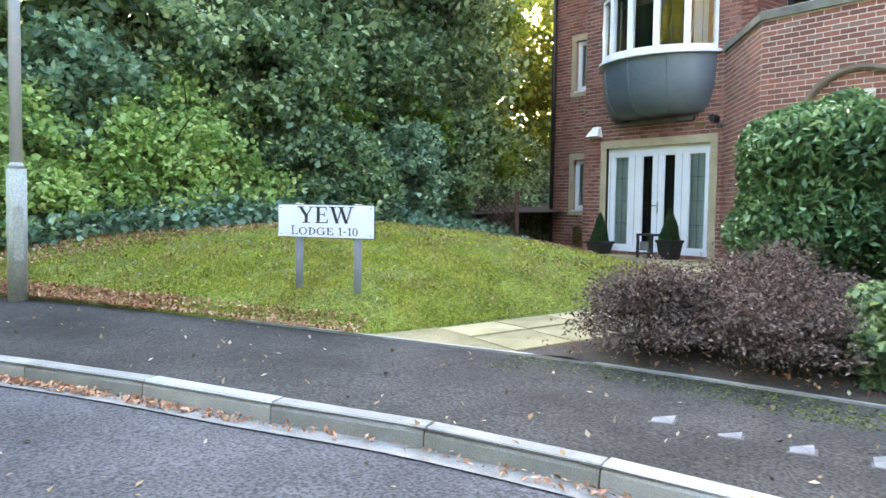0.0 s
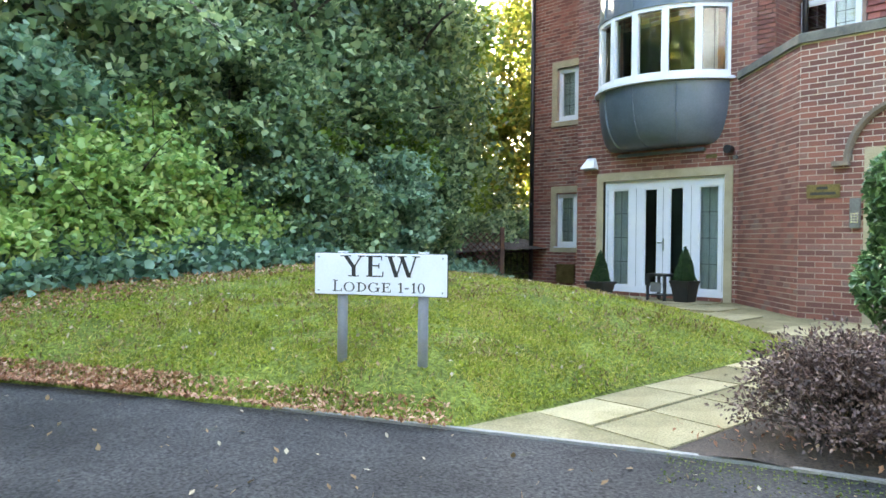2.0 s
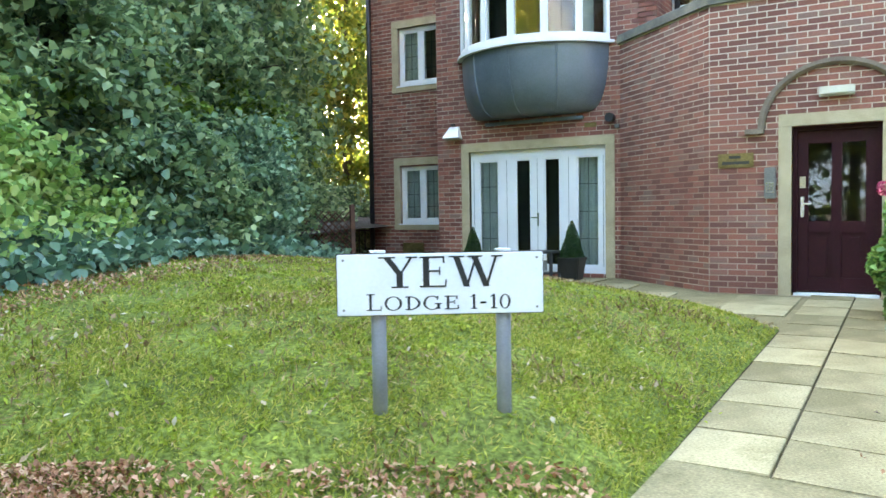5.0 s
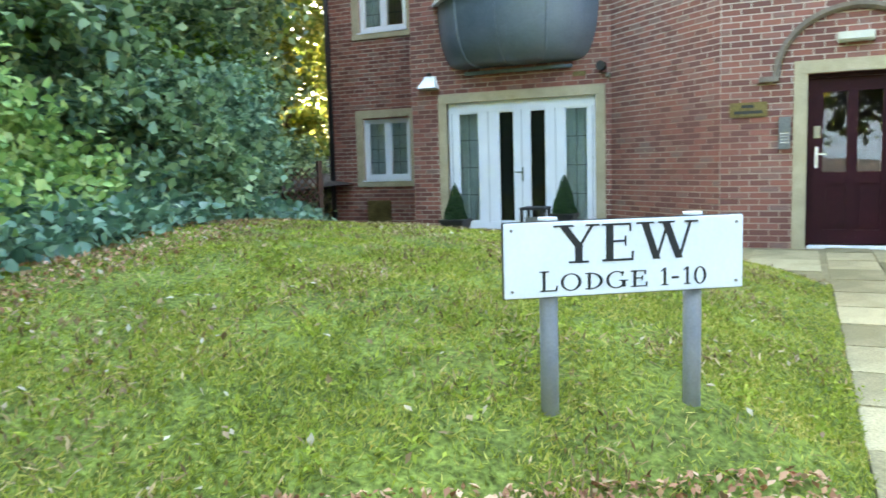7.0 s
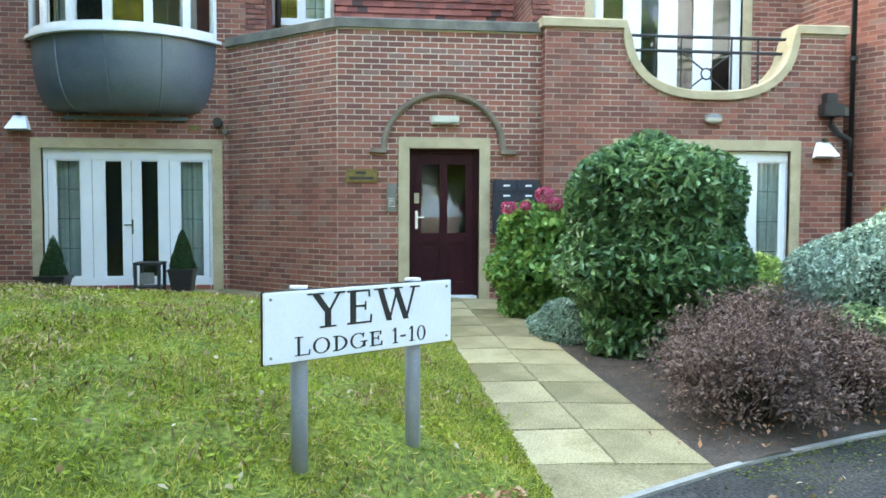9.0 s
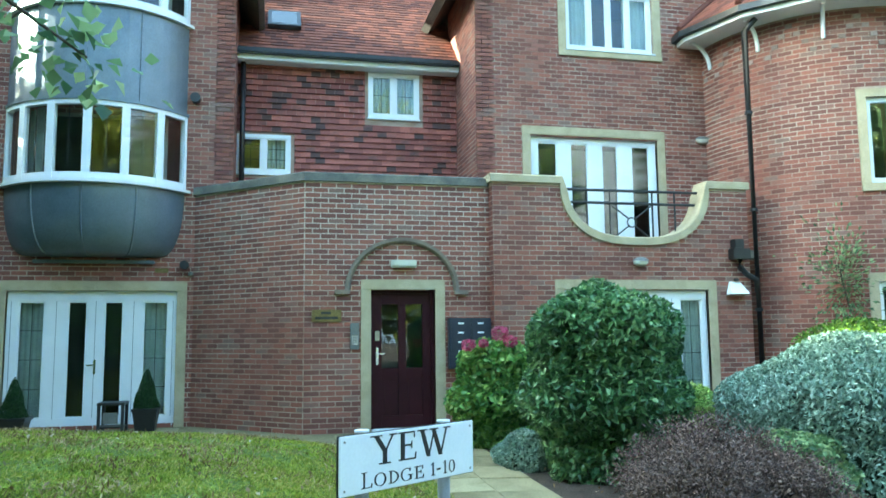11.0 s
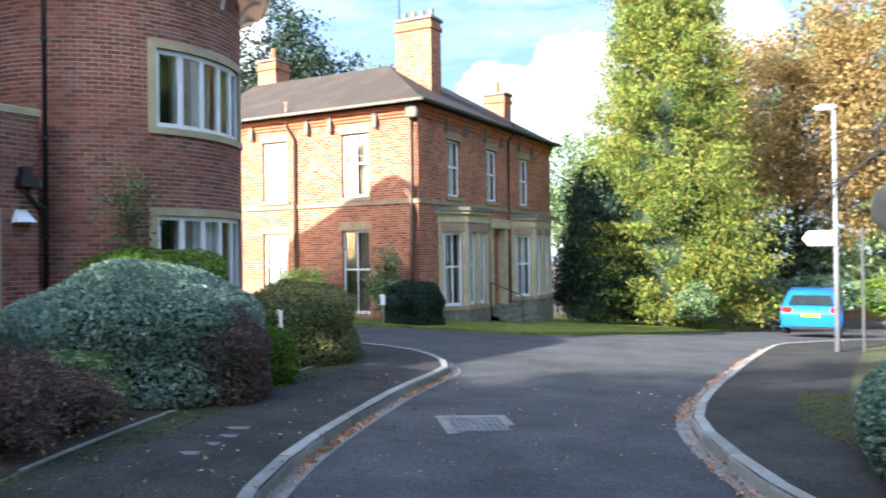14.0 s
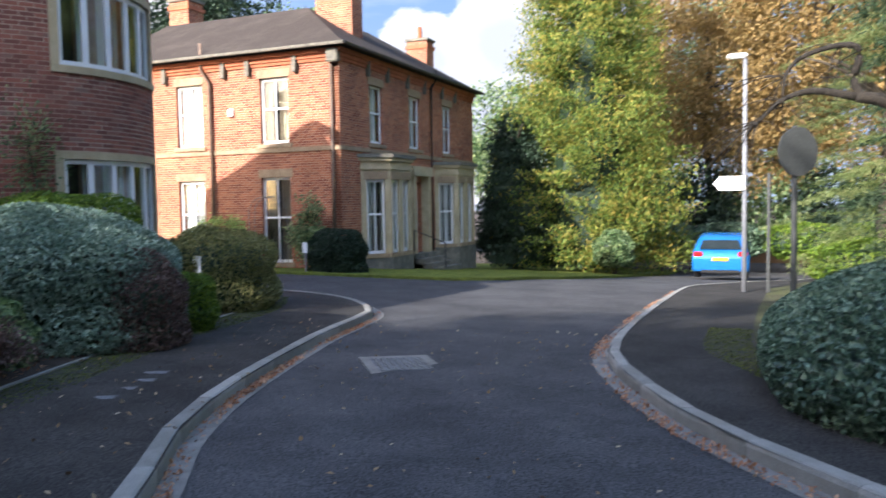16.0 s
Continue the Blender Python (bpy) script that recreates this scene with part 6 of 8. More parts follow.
def slab(x0, x1, y0, y1):
    key = (round(x1 - x0, 2), round(y1 - y0, 2))
    if key not in slab_meshes:
        bm = box_bm(-key[0] / 2 + 0.006, key[0] / 2 - 0.006, -key[1] / 2 + 0.006, key[1] / 2 - 0.006, -0.045, 0.0, 0.005)
        me = bpy.data.meshes.new("slab")
        bm.to_mesh(me)
        bm.free()
        me.materials.append(M_SLAB)
        slab_meshes[key] = me
    ob = new("slab", slab_meshes[key])
    ob.parent = path
    cx, cy = (x0 + x1) / 2, (y0 + y1) / 2
    slope = math.degrees(math.atan2(height(x1, cy) - height(x0, cy), x1 - x0))
    ob.matrix_basis = pose(cx, cy, height(cx, cy) + random.uniform(0.0, 0.007), random.uniform(-0.25, 0.25) + 2.0 * (cy < 4.9), -slope + random.uniform(-0.25, 0.25), 0)


while x < 10.3:
    w = 0.61
    slab(x, x + w, 4.11, 4.66)
    slab(x, x + w, 4.66, 5.14)
    x += w
bm = bmesh.new()
a = [bm.verts.new((u, v, height(u, v) + 0.003)) for u, v in ((3.44, 5.13), (4.135, 5.13), (4.135, 4.12), (4.09, 4.12))]
b = [bm.verts.new((v.co.x, v.co.y, v.co.z - 0.06)) for v in a]
bm.faces.new(a)
for i in range(4):
    bm.faces.new((a[i], b[i], b[(i + 1) % 4], a[(i + 1) % 4]))
part("slab", bm, M_SLAB, path)
# apron flags
for i in range(5):
    for j in range(9):
        u0, v0 = 8.1 + 0.75 * i, 5.2 + 0.72 * j
        u1, v1 = u0 + 0.74, v0 + 0.71
        edge = 8.05 + 0.62 * (v1 - 5.1) if v1 < 7.6 else 9.65 + 0.42 * (v1 - 7.6)
        wall = (10.5 if v1 < 6.2 else min(12.05, 10.5 + (v0 - 6.25) * 0.92))
        if u0 > edge and u1 < wall and v1 < 11.2:
            slab(u0, u1, v0, v1)

LX, LY = np.arange(-0.4, 12.4, 0.15), np.arange(4.8, 13.8, 0.15)
LZ = np.array([[lawn_height(a, b) for a in LX] for b in LY])


def lawn_z(x, y):
    """Lawn heights for arrays of places, between the points of a grid."""
    u, v = np.clip((x - LX[0]) / 0.15, 0, len(LX) - 1.001), np.clip((y - LY[0]) / 0.15, 0, len(LY) - 1.001)
    i, j = u.astype(int), v.astype(int)
    f, g_ = u - i, v - j
    return LZ[j, i] * (1 - f) * (1 - g_) + LZ[j, i + 1] * f * (1 - g_) + LZ[j + 1, i] * (1 - f) * g_ + LZ[j + 1, i + 1] * f * g_


# ---- shrubs in the bed ----
laurel = shrub("laurel_bush", (7.1, 3.32, 1.15), (0.86, 0.85, 1.12), 14000, 0.122, M_LAUREL, "large rounded glossy green evergreen shrub", 3, 2.1, thick=0.3, low=-0.85, core=0.72, lump=0.075, aspect=0.45, up=0.7, broad=True)
shrub("hebe_bush", (6.6, 0.5, 0.5), (1.4, 1.55, 1.12), 30000, 0.078, M_HEBE, "large domed grey-green clipped shrub", 4, 2.2, low=-0.6, thick=0.12, lump=0.045, aspect=0.42, broad=True)
shrub("privet_bush", (7.9, -0.9, 0.85), (0.9, 1.35, 1.0), 11000, 0.07, M_LIME, "bright yellow-green clipped shrub behind the grey one", 14, 2.3, low=-0.6)
shrub("privet_bush", (5.89, -0.95, 0.25), (0.42, 0.46, 0.52), 6000, 0.06, M_LIME, "low bright green shrub at the bed's edge", 15, 2.3, low=-0.6)
shrub("box_hedge", (7.2, -3.2, 0.35), (0.95, 1.1, 0.92), 15000, 0.07, leaf_mat("olive_hedge", (0.1, 0.12, 0.04), (0.23, 0.24, 0.085), (0.4, 0.36, 0.16), 0.55, 0.3), "rounded olive-green hedge by the road corner", 16, 2.6, low=-0.6, aspect=0.45)
shrub("berberis_bush", (5.52, 0.3, 0.34), (0.6, 0.6, 0.78), 12000, 0.045, M_PURPLE, "dark purple shrub beside the grey one", 17, 2.2, low=-0.6, core=0.7)
shrub("lavender_bush", (7.9, 3.92, 0.25), (0.55, 0.36, 0.32), 5000, 0.05, M_HEBE, "low silvery grey-green shrub by the path", 18, 2.1, low=-0.5, core=0.6)
shrub("green_shrub", (5.75, 2.05, 0.3), (0.5, 0.5, 0.42), 3200, 0.11, M_WOODLEAF, "low fresh green shrub in the bed", 19, 2.0, low=-0.5, core=0.7, lump=0.1, thick=0.3, broad=True)
shrub("tall_grass", (8.2, 1.6, 0.5), (0.4, 0.4, 0.5), 2500, 0.16, M_BRAMBLE, "tuft of tall green shoots", 23, 2.0, low=-0.5, core=0, aspect=0.12)


def twiggy(name, c, r, n, label, seed):
    """A low, open, twiggy shrub: many fine stems and tiny leaves."""
    g = height(c[0], c[1])
    t = thing(name, pose(c[0], c[1], g), label, "shrub", "low purple shrubs")
    rng = random.Random(seed)
    bm = bmesh.new()
    ends = []
    for k in range(110):
        a, q = rng.uniform(0, 6.28), math.sqrt(rng.uniform(0, 1))
        tip = Vector((r[0] * q * math.cos(a), r[1] * q * math.sin(a), (c[2] - g) + r[2] * math.sqrt(max(0.05, 1 - q * q)) * rng.uniform(0.75, 1.05)))
        mid = tip * 0.45 + Vector((rng.uniform(-0.05, 0.05), rng.uniform(-0.05, 0.05), 0.06))
        base = Vector((tip.x * 0.15, tip.y * 0.2, -0.05))
        add_cyl(bm, base, mid, 0.007, 0.005, 4, False)
        add_cyl(bm, mid, tip, 0.005, 0.002, 4, False)
        ends += [mid.lerp(tip, f) for f in (0.35, 0.6, 0.8, 1.0)]
    part("woody_base", bm, M_BARK, t)
    nr = np.random.default_rng(seed)
    e = np.array([tuple(p) for p in ends])
    pts = np.repeat(e, n // len(e), 0)
    pts = pts + nr.normal(size=pts.shape) * np.array([0.075, 0.075, 0.04])
    pts = pts[pts[:, 2] > 0.04]
    part("foliage", leaf_mesh("foliage", pts, 0.03, M_PURPLE, up=0.5, seed=seed), M_PURPLE, t)
    return t


twiggy("berberis_bush", (4.95, 3.5, 0.2), (0.62, 0.55, 0.58), 15000, "low open twiggy dull purple shrub", 5)
twiggy("berberis_bush", (5.65, 3.0, 0.22), (0.8, 0.78, 0.68), 24000, "spreading twiggy dull purple shrub", 6)
twiggy("berberis_bush", (5.2, 2.6, 0.2), (0.55, 0.55, 0.48), 11000, "small twiggy dull purple shrub", 7)
rose = shrub("hydrangea_bush", (9.3, 3.86, 0.8), (0.58, 0.58, 0.85), 5200, 0.125, M_HYDRANGEA, "leafy green hydrangea with pink flower heads", 8, 2.0, low=-0.7, core=0.72, lump=0.1, thick=0.3, aspect=0.6, up=0.7, broad=True)
M_PINK = leaf_mat("pink_petal", (0.42, 0.03, 0.12), (0.55, 0.1, 0.2), (0.6, 0.32, 0.34), 0.6, 0.3)
for i, (dx, dy, dz, r) in enumerate(((-0.35, 0.45, 1.3, 0.09), (-0.3, 0.02, 1.45, 0.11), (-0.42, -0.08, 1.34, 0.09), (-0.3, 0.24, 1.32, 0.06))):
    part("flower_head", leaf_mesh("flower_head", shell_points((dx, dy, dz), (r, r, r * 0.8), 260, 90 + i, 2.0, 0.2, -1), 0.04, M_PINK, seed=i), M_PINK, rose)
shrub("clipped_hedge", (-4.2, -0.8, 0.07), (3.05, 3.2, 0.97), 66000, 0.078, M_DARKHEDGE, "long rounded dark green clipped hedge", 6, 2.7, low=-0.5, thick=0.06, lump=0.02, category="hedge", aspect=0.6, core=0.91)
climb = thing("climbing_plant", pose(9.35, -1.75, 0.3), "thin climbing plant on the tower brick", "climber")
part("foliage", leaf_mesh("foliage", np.random.default_rng(3).normal(size=(900, 3)) * np.array([0.06, 0.32, 0.42]) + np.array([0.12, 0.0, 2.1]), 0.07, M_WOODLEAF, seed=3), M_WOODLEAF, climb)
part("stem", tube_mesh("stem", [(0.2, 0, -0.3), (0.15, 0.05, 0.8), (0.12, -0.05, 1.6), (0.15, 0.1, 2.4)], 0.012, 6), M_BARK, climb)

# ---- the wood behind the lawn ----
BANK = lambda x, y: height(min(x, 10.9), 10) + 0.45 + 0.14 * max(0, y - 11)
for i, (x, y, zc, rx, ry, rz, mt, size, n) in enumerate([
        (6.3, 12.2, 2.6, 0.9, 0.6, 0.9, M_LIME, 0.15, 90), (4.0, 11.6, 2.4, 0.9, 0.6, 0.7, M_BRAMBLE, 0.15, 90), (8.9, 13.0, 2.6, 0.8, 0.6, 0.8, M_LIME, 0.15, 80), (12.6, 14.9, 0.9, 1.1, 0.7, 0.9, M_WOODLEAF, 0.15, 130), (14.4, 15.6, 1.0, 1.3, 0.8, 1.0, M_WOODLEAF, 0.15, 140), (12.3, 16.2, 1.3, 1.3, 0.9, 1.1, M_WOODLEAF, 0.16, 170), (14.2, 17.5, 1.5, 1.5, 1.0, 1.4, M_LIME, 0.17, 170), (16.5, 18.5, 1.6, 1.7, 1.0, 1.5, M_WOODLEAF, 0.17, 170), (1.0, 10.95, 1.9, 1.3, 0.8, 0.9, M_BRAMBLE, 0.15, 170), (3.4, 11.0, 1.75, 1.1, 0.7, 0.7, M_BRAMBLE, 0.15, 140),
        (1.5, 10.5, 0.95, 0.9, 0.7, 0.75, M_BRAMBLE, 0.15, 120), (3.1, 10.75, 1.05, 1.1, 0.75, 0.9, M_BRAMBLE, 0.13, 150), (0.2, 10.6, 1.1, 1.2, 0.9, 1.0, M_BRAMBLE, 0.13, 150),
        (2.4, 11.7, 2.4, 1.5, 0.9, 1.2, M_BLUELEAF, 0.15, 200), (4.6, 11.0, 1.0, 0.95, 0.65, 0.85, M_BRAMBLE, 0.13, 140), (5.9, 11.5, 1.4, 1.1, 0.7, 1.0, M_BLUELEAF, 0.13, 170), (6.2, 11.4, 1.5, 1.2, 0.8, 1.1, M_WOODLEAF, 0.14, 180),
        (7.9, 12.3, 1.5, 1.3, 0.9, 1.2, M_BLUELEAF, 0.14, 180), (9.5, 13.3, 1.6, 1.2, 0.9, 1.2, M_WOODLEAF, 0.14, 160), (5.2, 11.9, 2.9, 1.7, 1.0, 1.5, M_WOODLEAF, 0.16, 230),
        (7.8, 13.3, 3.2, 1.8, 1.1, 1.7, M_WOODLEAF, 0.16, 230), (-1.4, 11.8, 1.8, 1.5, 1.0, 1.4, M_BLUELEAF, 0.15, 190), (-3.6, 13.8, 1.9, 1.7, 1.2, 1.6, M_WOODLEAF, 0.16, 190)]):
    p = clump_points((x, y, zc), (rx, ry, rz), n, 62, 0.14, 20 + i, low=-0.75, shell=0.45)
    tree("bush", (x, y, BANK(x, y) - 0.1), (x, y, zc + rz * 0.3), 0.05, p, size * (0.62 if mt is M_BRAMBLE else 0.74), mt, "dense wild light-green bush on the bank" if mt is M_BRAMBLE else "dense wild dark-green bush on the bank", 5, 0.9, i, "bush", "wild bushes on the bank", aspect=0.78, up=0.75, broad=mt in (M_BRAMBLE, M_BLUELEAF) and y < 11.8)
# ivy over the foot of the bank
rng = np.random.default_rng(77)
ivy_line = smooth_line([(-0.4, 10.1), (1.2, 9.95), (2.8, 10.0), (4.2, 10.2), (5.6, 10.6), (7.2, 11.1), (8.8, 11.8), (10.4, 12.6), (11.6, 13.3)])
q = np.array(ivy_line)[rng.integers(0, len(ivy_line), 26000)]
off = rng.uniform(-0.35, 1.1, 26000)
q = q + np.stack([-0.5 * off, 0.87 * off], 1) + rng.normal(size=q.shape) * 0.12
zz = lawn_z(q[:, 0], q[:, 1]) + np.abs(rng.normal(size=len(q))) * 0.1 + np.clip(off, 0, 1.1) * 0.42 + 0.02
tagged(new("ivy", leaf_mesh("ivy", np.stack([q[:, 0], q[:, 1], zz], 1), 0.1, M_IVY, up=0.7, aspect=0.9, seed=8, broad=True)), "dark green ivy carpet at the foot of the bank", "ivy", "", "stuff")
for i, (x, y, h_, r, mt, n, lf) in enumerate([
        (10.5, 14.6, 8.0, 1.8, M_WOODLEAF, 260, 0.18), (12.2, 17.0, 9.0, 2.1, M_LIME, 260, 0.19), (-0.6, 13.6, 8.5, 2.6, M_WOODLEAF, 330, 0.2), (2.6, 13.2, 9.5, 2.6, M_WOODLEAF, 380, 0.2), (5.8, 14.2, 10, 2.8, M_WOODLEAF, 400, 0.2), (8.6, 15.6, 10, 2.8, M_WOODLEAF, 380, 0.2),
        (-4.5, 15.8, 9, 3.0, M_WOODLEAF, 320, 0.22), (11.0, 17.6, 9.0, 2.7, M_LIME, 300, 0.2), (13.4, 20.0, 11, 3.2, M_AUTUMN, 420, 0.22), (16.6, 24.0, 12, 3.6, M_AUTUMN, 380, 0.24),
        (10.0, 22.0, 13, 3.6, M_AUTUMN, 400, 0.24), (4.5, 19.0, 13, 3.8, M_YEWSHADE, 380, 0.26), (-1.5, 19.0, 13, 3.8, M_YEWSHADE, 360, 0.26), (20.0, 19.5, 10, 3.2, M_AUTUMN, 300, 0.24)]):
    p = clump_points((x, y, h_ * 0.52), (r, r * 0.8, h_ * 0.5), int(n * (1.0 if mt in (M_AUTUMN, M_LIME) else 0.75)), 68, 0.3, 40 + i, shell=0.4)
    tree("tree", (x, y, BANK(x, y) - 0.1), (x, y, h_ * 0.9), 0.17, p, lf * 0.9, mt, "tall autumn-yellow tree at the wood's edge" if mt is M_AUTUMN else "tall dark green tree in the wood", 8, 2.0, i, aspect=0.7)
for i, (x, y) in enumerate(((-1.7, 12.6), (1.0, 12.2), (6.7, 13.0), (10.2, 15.0))):
    t = thing("tree", pose(x, y, BANK(x, y) - 0.1), "bare-stemmed dark tree among the bushes", "tree")
    part("trunk", trunk_mesh("trunk", (0, 0, 0), (0.3, 0.2, 6.0), 0.13, 0.05, 0.15, 6, 1.4, 70 + i), M_BARK, t, smooth=True)
# trellis and low fence at the wood's end
M_FENCE = mat("brown_fence_wood", (0.07, 0.032, 0.02), (0.13, 0.06, 0.035), 5, 0.85, 0.3, 50)
tz = lawn_height(11.3, 13.0)
tl = thing("trellis_panel", pose(10.9, 13.35, tz - 0.05, 0, 0, -32), "brown wooden lattice trellis panel", "trellis")
for i in range(13):
    for sgn in (-1, 1):
        u = -0.6 + 0.13 * i
        part("slat", tube_mesh("slat", [(max(0, u) if sgn > 0 else min(0.9, 0.9 - u), 0.01 * sgn, 0.05 + max(0, -u)), (min(0.9, u + 0.95) if sgn > 0 else max(0.0, 0.9 - u - 0.95), 0.01 * sgn, 0.05 + min(0.95, 0.9 - u))], 0.012, 4), M_FENCE, tl)
for u in (0, 0.9):
    part("post", box_bm(u - 0.04, u + 0.04, -0.04, 0.04, -0.1, 1.12, 0.005), M_FENCE, tl)
fc = thing("iron_fence", pose(12.0, 13.9, tz - 0.2, 0, 0, 0), "low dark iron fence beside the house", "fence")
for z in (0.25, 0.75):
    part("rail", tube_mesh("rail", [(0, 0, z), (1.6, 0, z)], 0.015, 6), M_IRON, fc)
for i in range(9):
    part("bar", tube_mesh("bar", [(0.2 * i, 0, 0), (0.2 * i, 0, 0.85)], 0.009, 6), M_IRON, fc)
# overhanging sprig of maple
sp = thing("maple_branch", pose(2.6, 11.0, 4.2), "overhanging leafy maple branch", "branch")
part("twig", tube_mesh("twig", [(0, 0, 0), (0.2, -1.6, -0.4), (0.4, -2.9, -0.9), (0.45, -3.4, -1.25)], 0.03, 6, taper=0.006), M_BARK, sp)
rng = np.random.default_rng(12)
pts = np.concatenate([np.array([0.2, -1.6, -0.4]) + (np.array([0.45, -3.45, -1.25]) - np.array([0.2, -1.6, -0.4])) * f + rng.normal(size=(34, 3)) * np.array([0.12, 0.14, 0.12]) for f in np.linspace(0.2, 1.0, 9)])
part("foliage", leaf_mesh("foliage", pts, 0.075, M_WOODLEAF, up=0.8, aspect=0.95, seed=12), M_WOODLEAF, sp)

# ---- the old house in detail ----
tagged(part("string_course", box_bm(VX - 0.05, 19.9, VY, VY + 0.05, 3.28, 3.42, 0.01), M_LINTEL), "stone string course on the old house", "string course", "", "structure")
tagged(part("string_course", box_bm(VX - 0.05, VX, VY - 11.6, VY, 3.28, 3.42, 0.01), M_LINTEL), "stone string course on the old house", "string course", "", "structure")
M_RUBBED = mat("orange_rubbed_brick", (0.3, 0.09, 0.04), (0.42, 0.14, 0.065), 3, 0.85, 0.3, 80)
for z0, z1, o in ((5.98, 6.08, 0.05), (6.08, 6.2, 0.1), (6.2, 6.34, 0.17)):
    tagged(part("eaves_band", box_bm(VX - o, 19.9, VY, VY + o, z0, z1), M_RUBBED), "stepped orange brick eaves band", "eaves", "", "structure")
    tagged(part("eaves_band", box_bm(VX - o, VX, VY - 11.6, VY, z0, z1), M_RUBBED), "stepped orange brick eaves band", "eaves", "", "structure")
tagged(part("gutter", box_bm(10.24, 19.9, -13.08, -12.98, 6.34, 6.43, 0.02), M_COPING), "pale eaves gutter on the old house", "gutter", "", "structure")
tagged(part("gutter", box_bm(10.2, 10.3, -25.4, -13.0, 6.34, 6.43, 0.02), M_IRON), "dark eaves gutter on the old house", "gutter", "", "structure")
for x in (17.3, 14.9, 13.95, 12.2):
    t = thing("eaves_bracket", pose(x, VY, 5.72), "carved dark stone eaves bracket", "bracket", "brackets under the eaves", "structure")
    part("scroll", prism_bm([(-0.07, 0), (0.07, 0), (0.08, 0.5), (-0.08, 0.5)], 0.0, 0.16), M_COPING, t)
for y in (-15.3, -16.7, -18.3, -19.8, -21.5, -22.9):
    t = thing("eaves_bracket", pose(VX - 0.12, y, 5.72), "carved dark stone eaves bracket", "bracket", "brackets under the eaves", "structure")
    part("scroll", box_bm(0, 0.12, -0.07, 0.07, 0, 0.5, 0.02), M_COPING, t)
drainpipe("drainpipe", [(15.45, VY + 0.09, -0.4), (15.45, VY + 0.09, 5.6), (15.75, VY + 0.12, 6.05), (15.75, VY + 0.12, 6.9)], 0.06, "old brown iron drainpipe on the brick front", False, M_OLDPIPE)
drainpipe("drainpipe", [(VX + 0.22, VY + 0.08, -0.4), (VX + 0.22, VY + 0.08, 6.0)], 0.05, "old brown iron drainpipe at the house corner", False, M_OLDPIPE)
drainpipe("drainpipe", [(VX - 0.08, -20.35, -0.4), (VX - 0.08, -20.35, 6.0), (VX - 0.2, -20.6, 6.4), (VX - 0.2, -20.6, 6.7)], 0.05, "old iron drainpipe on the shaded side", False)
hp2 = thing("rain_hopper", pose(VX + 0.1, VY + 0.12, 6.1), "ornate stone-coloured rainwater hopper", "hopper")
part("box", box_bm(-0.2, 0.2, -0.1, 0.14, -0.2, 0.2, 0.03), M_COPING, hp2)
al = thing("alarm_box", pose(14.68, VY, 4.5), "small white alarm box on old brick", "alarm")
part("case", box_bm(-0.1, 0.1, 0.0, 0.08, 0, 0.24, 0.01), M_WHITE, al)


def chimney(x, y, z0, z1, w, d, pots, label):
    t = thing("chimney", pose(x, y, z0), label, "chimney", "chimneys of the old house")
    h_ = z1 - z0
    me = cell_wall("shaft", [0, w, w + d, 2 * w + d, 2 * w + 2 * d], [0, h_], [], lambda u, dd, z: Vector(((u - w / 2 if u <= w else w / 2 if u <= w + d else w / 2 - (u - w - d) if u <= 2 * w + d else -w / 2), (-d / 2 if u <= w else -d / 2 + (u - w) if u <= w + d else d / 2 if u <= 2 * w + d else d / 2 - (u - 2 * w - d)), z)) * (1.0 - dd), 0.12, M_VICBRICK, t)
    part("band", box_bm(-w / 2 - 0.05, w / 2 + 0.05, -d / 2 - 0.05, d / 2 + 0.05, h_ - 0.45, h_ - 0.3), M_RUBBED, t)
    part("cap", box_bm(-w / 2 - 0.07, w / 2 + 0.07, -d / 2 - 0.07, d / 2 + 0.07, h_ - 0.12, h_, 0.02), M_COPING, t)
    for i in range(pots):
        u = (i - (pots - 1) / 2) * w / max(pots, 1)
        part("pot", cyl_bm((u, 0, h_), (u, 0, h_ + 0.32 if pots > 1 else h_ + 0.55), 0.11, 0.09, 12), M_RUBBED if pots == 1 else M_COPING, t, "clay chimney pot")
    return t


chimney(12.75, -17.2, 7.2, 10.2, 1.45, 0.75, 4, "tall orange brick chimney stack with pots")
chimney(20.6, -18.5, 7.8, 10.0, 0.95, 0.9, 1, "orange brick chimney stack with one red pot")
chimney(12.75, -24.2, 7.0, 8.75, 0.95, 0.75, 1, "short orange brick chimney stack with one pot")
an = thing("tv_aerial", pose(13.55, -17.2, 8.3), "thin television aerial mast by the chimney", "aerial")
part("mast", cyl_bm((0, 0, 0), (0, 0, 3.4), 0.025, n=6), M_IRON, an)
for z in (1.6, 1.2):
    part("element", cyl_bm((-0.25, 0, z), (0.25, 0, z), 0.012, n=6), M_IRON, an)


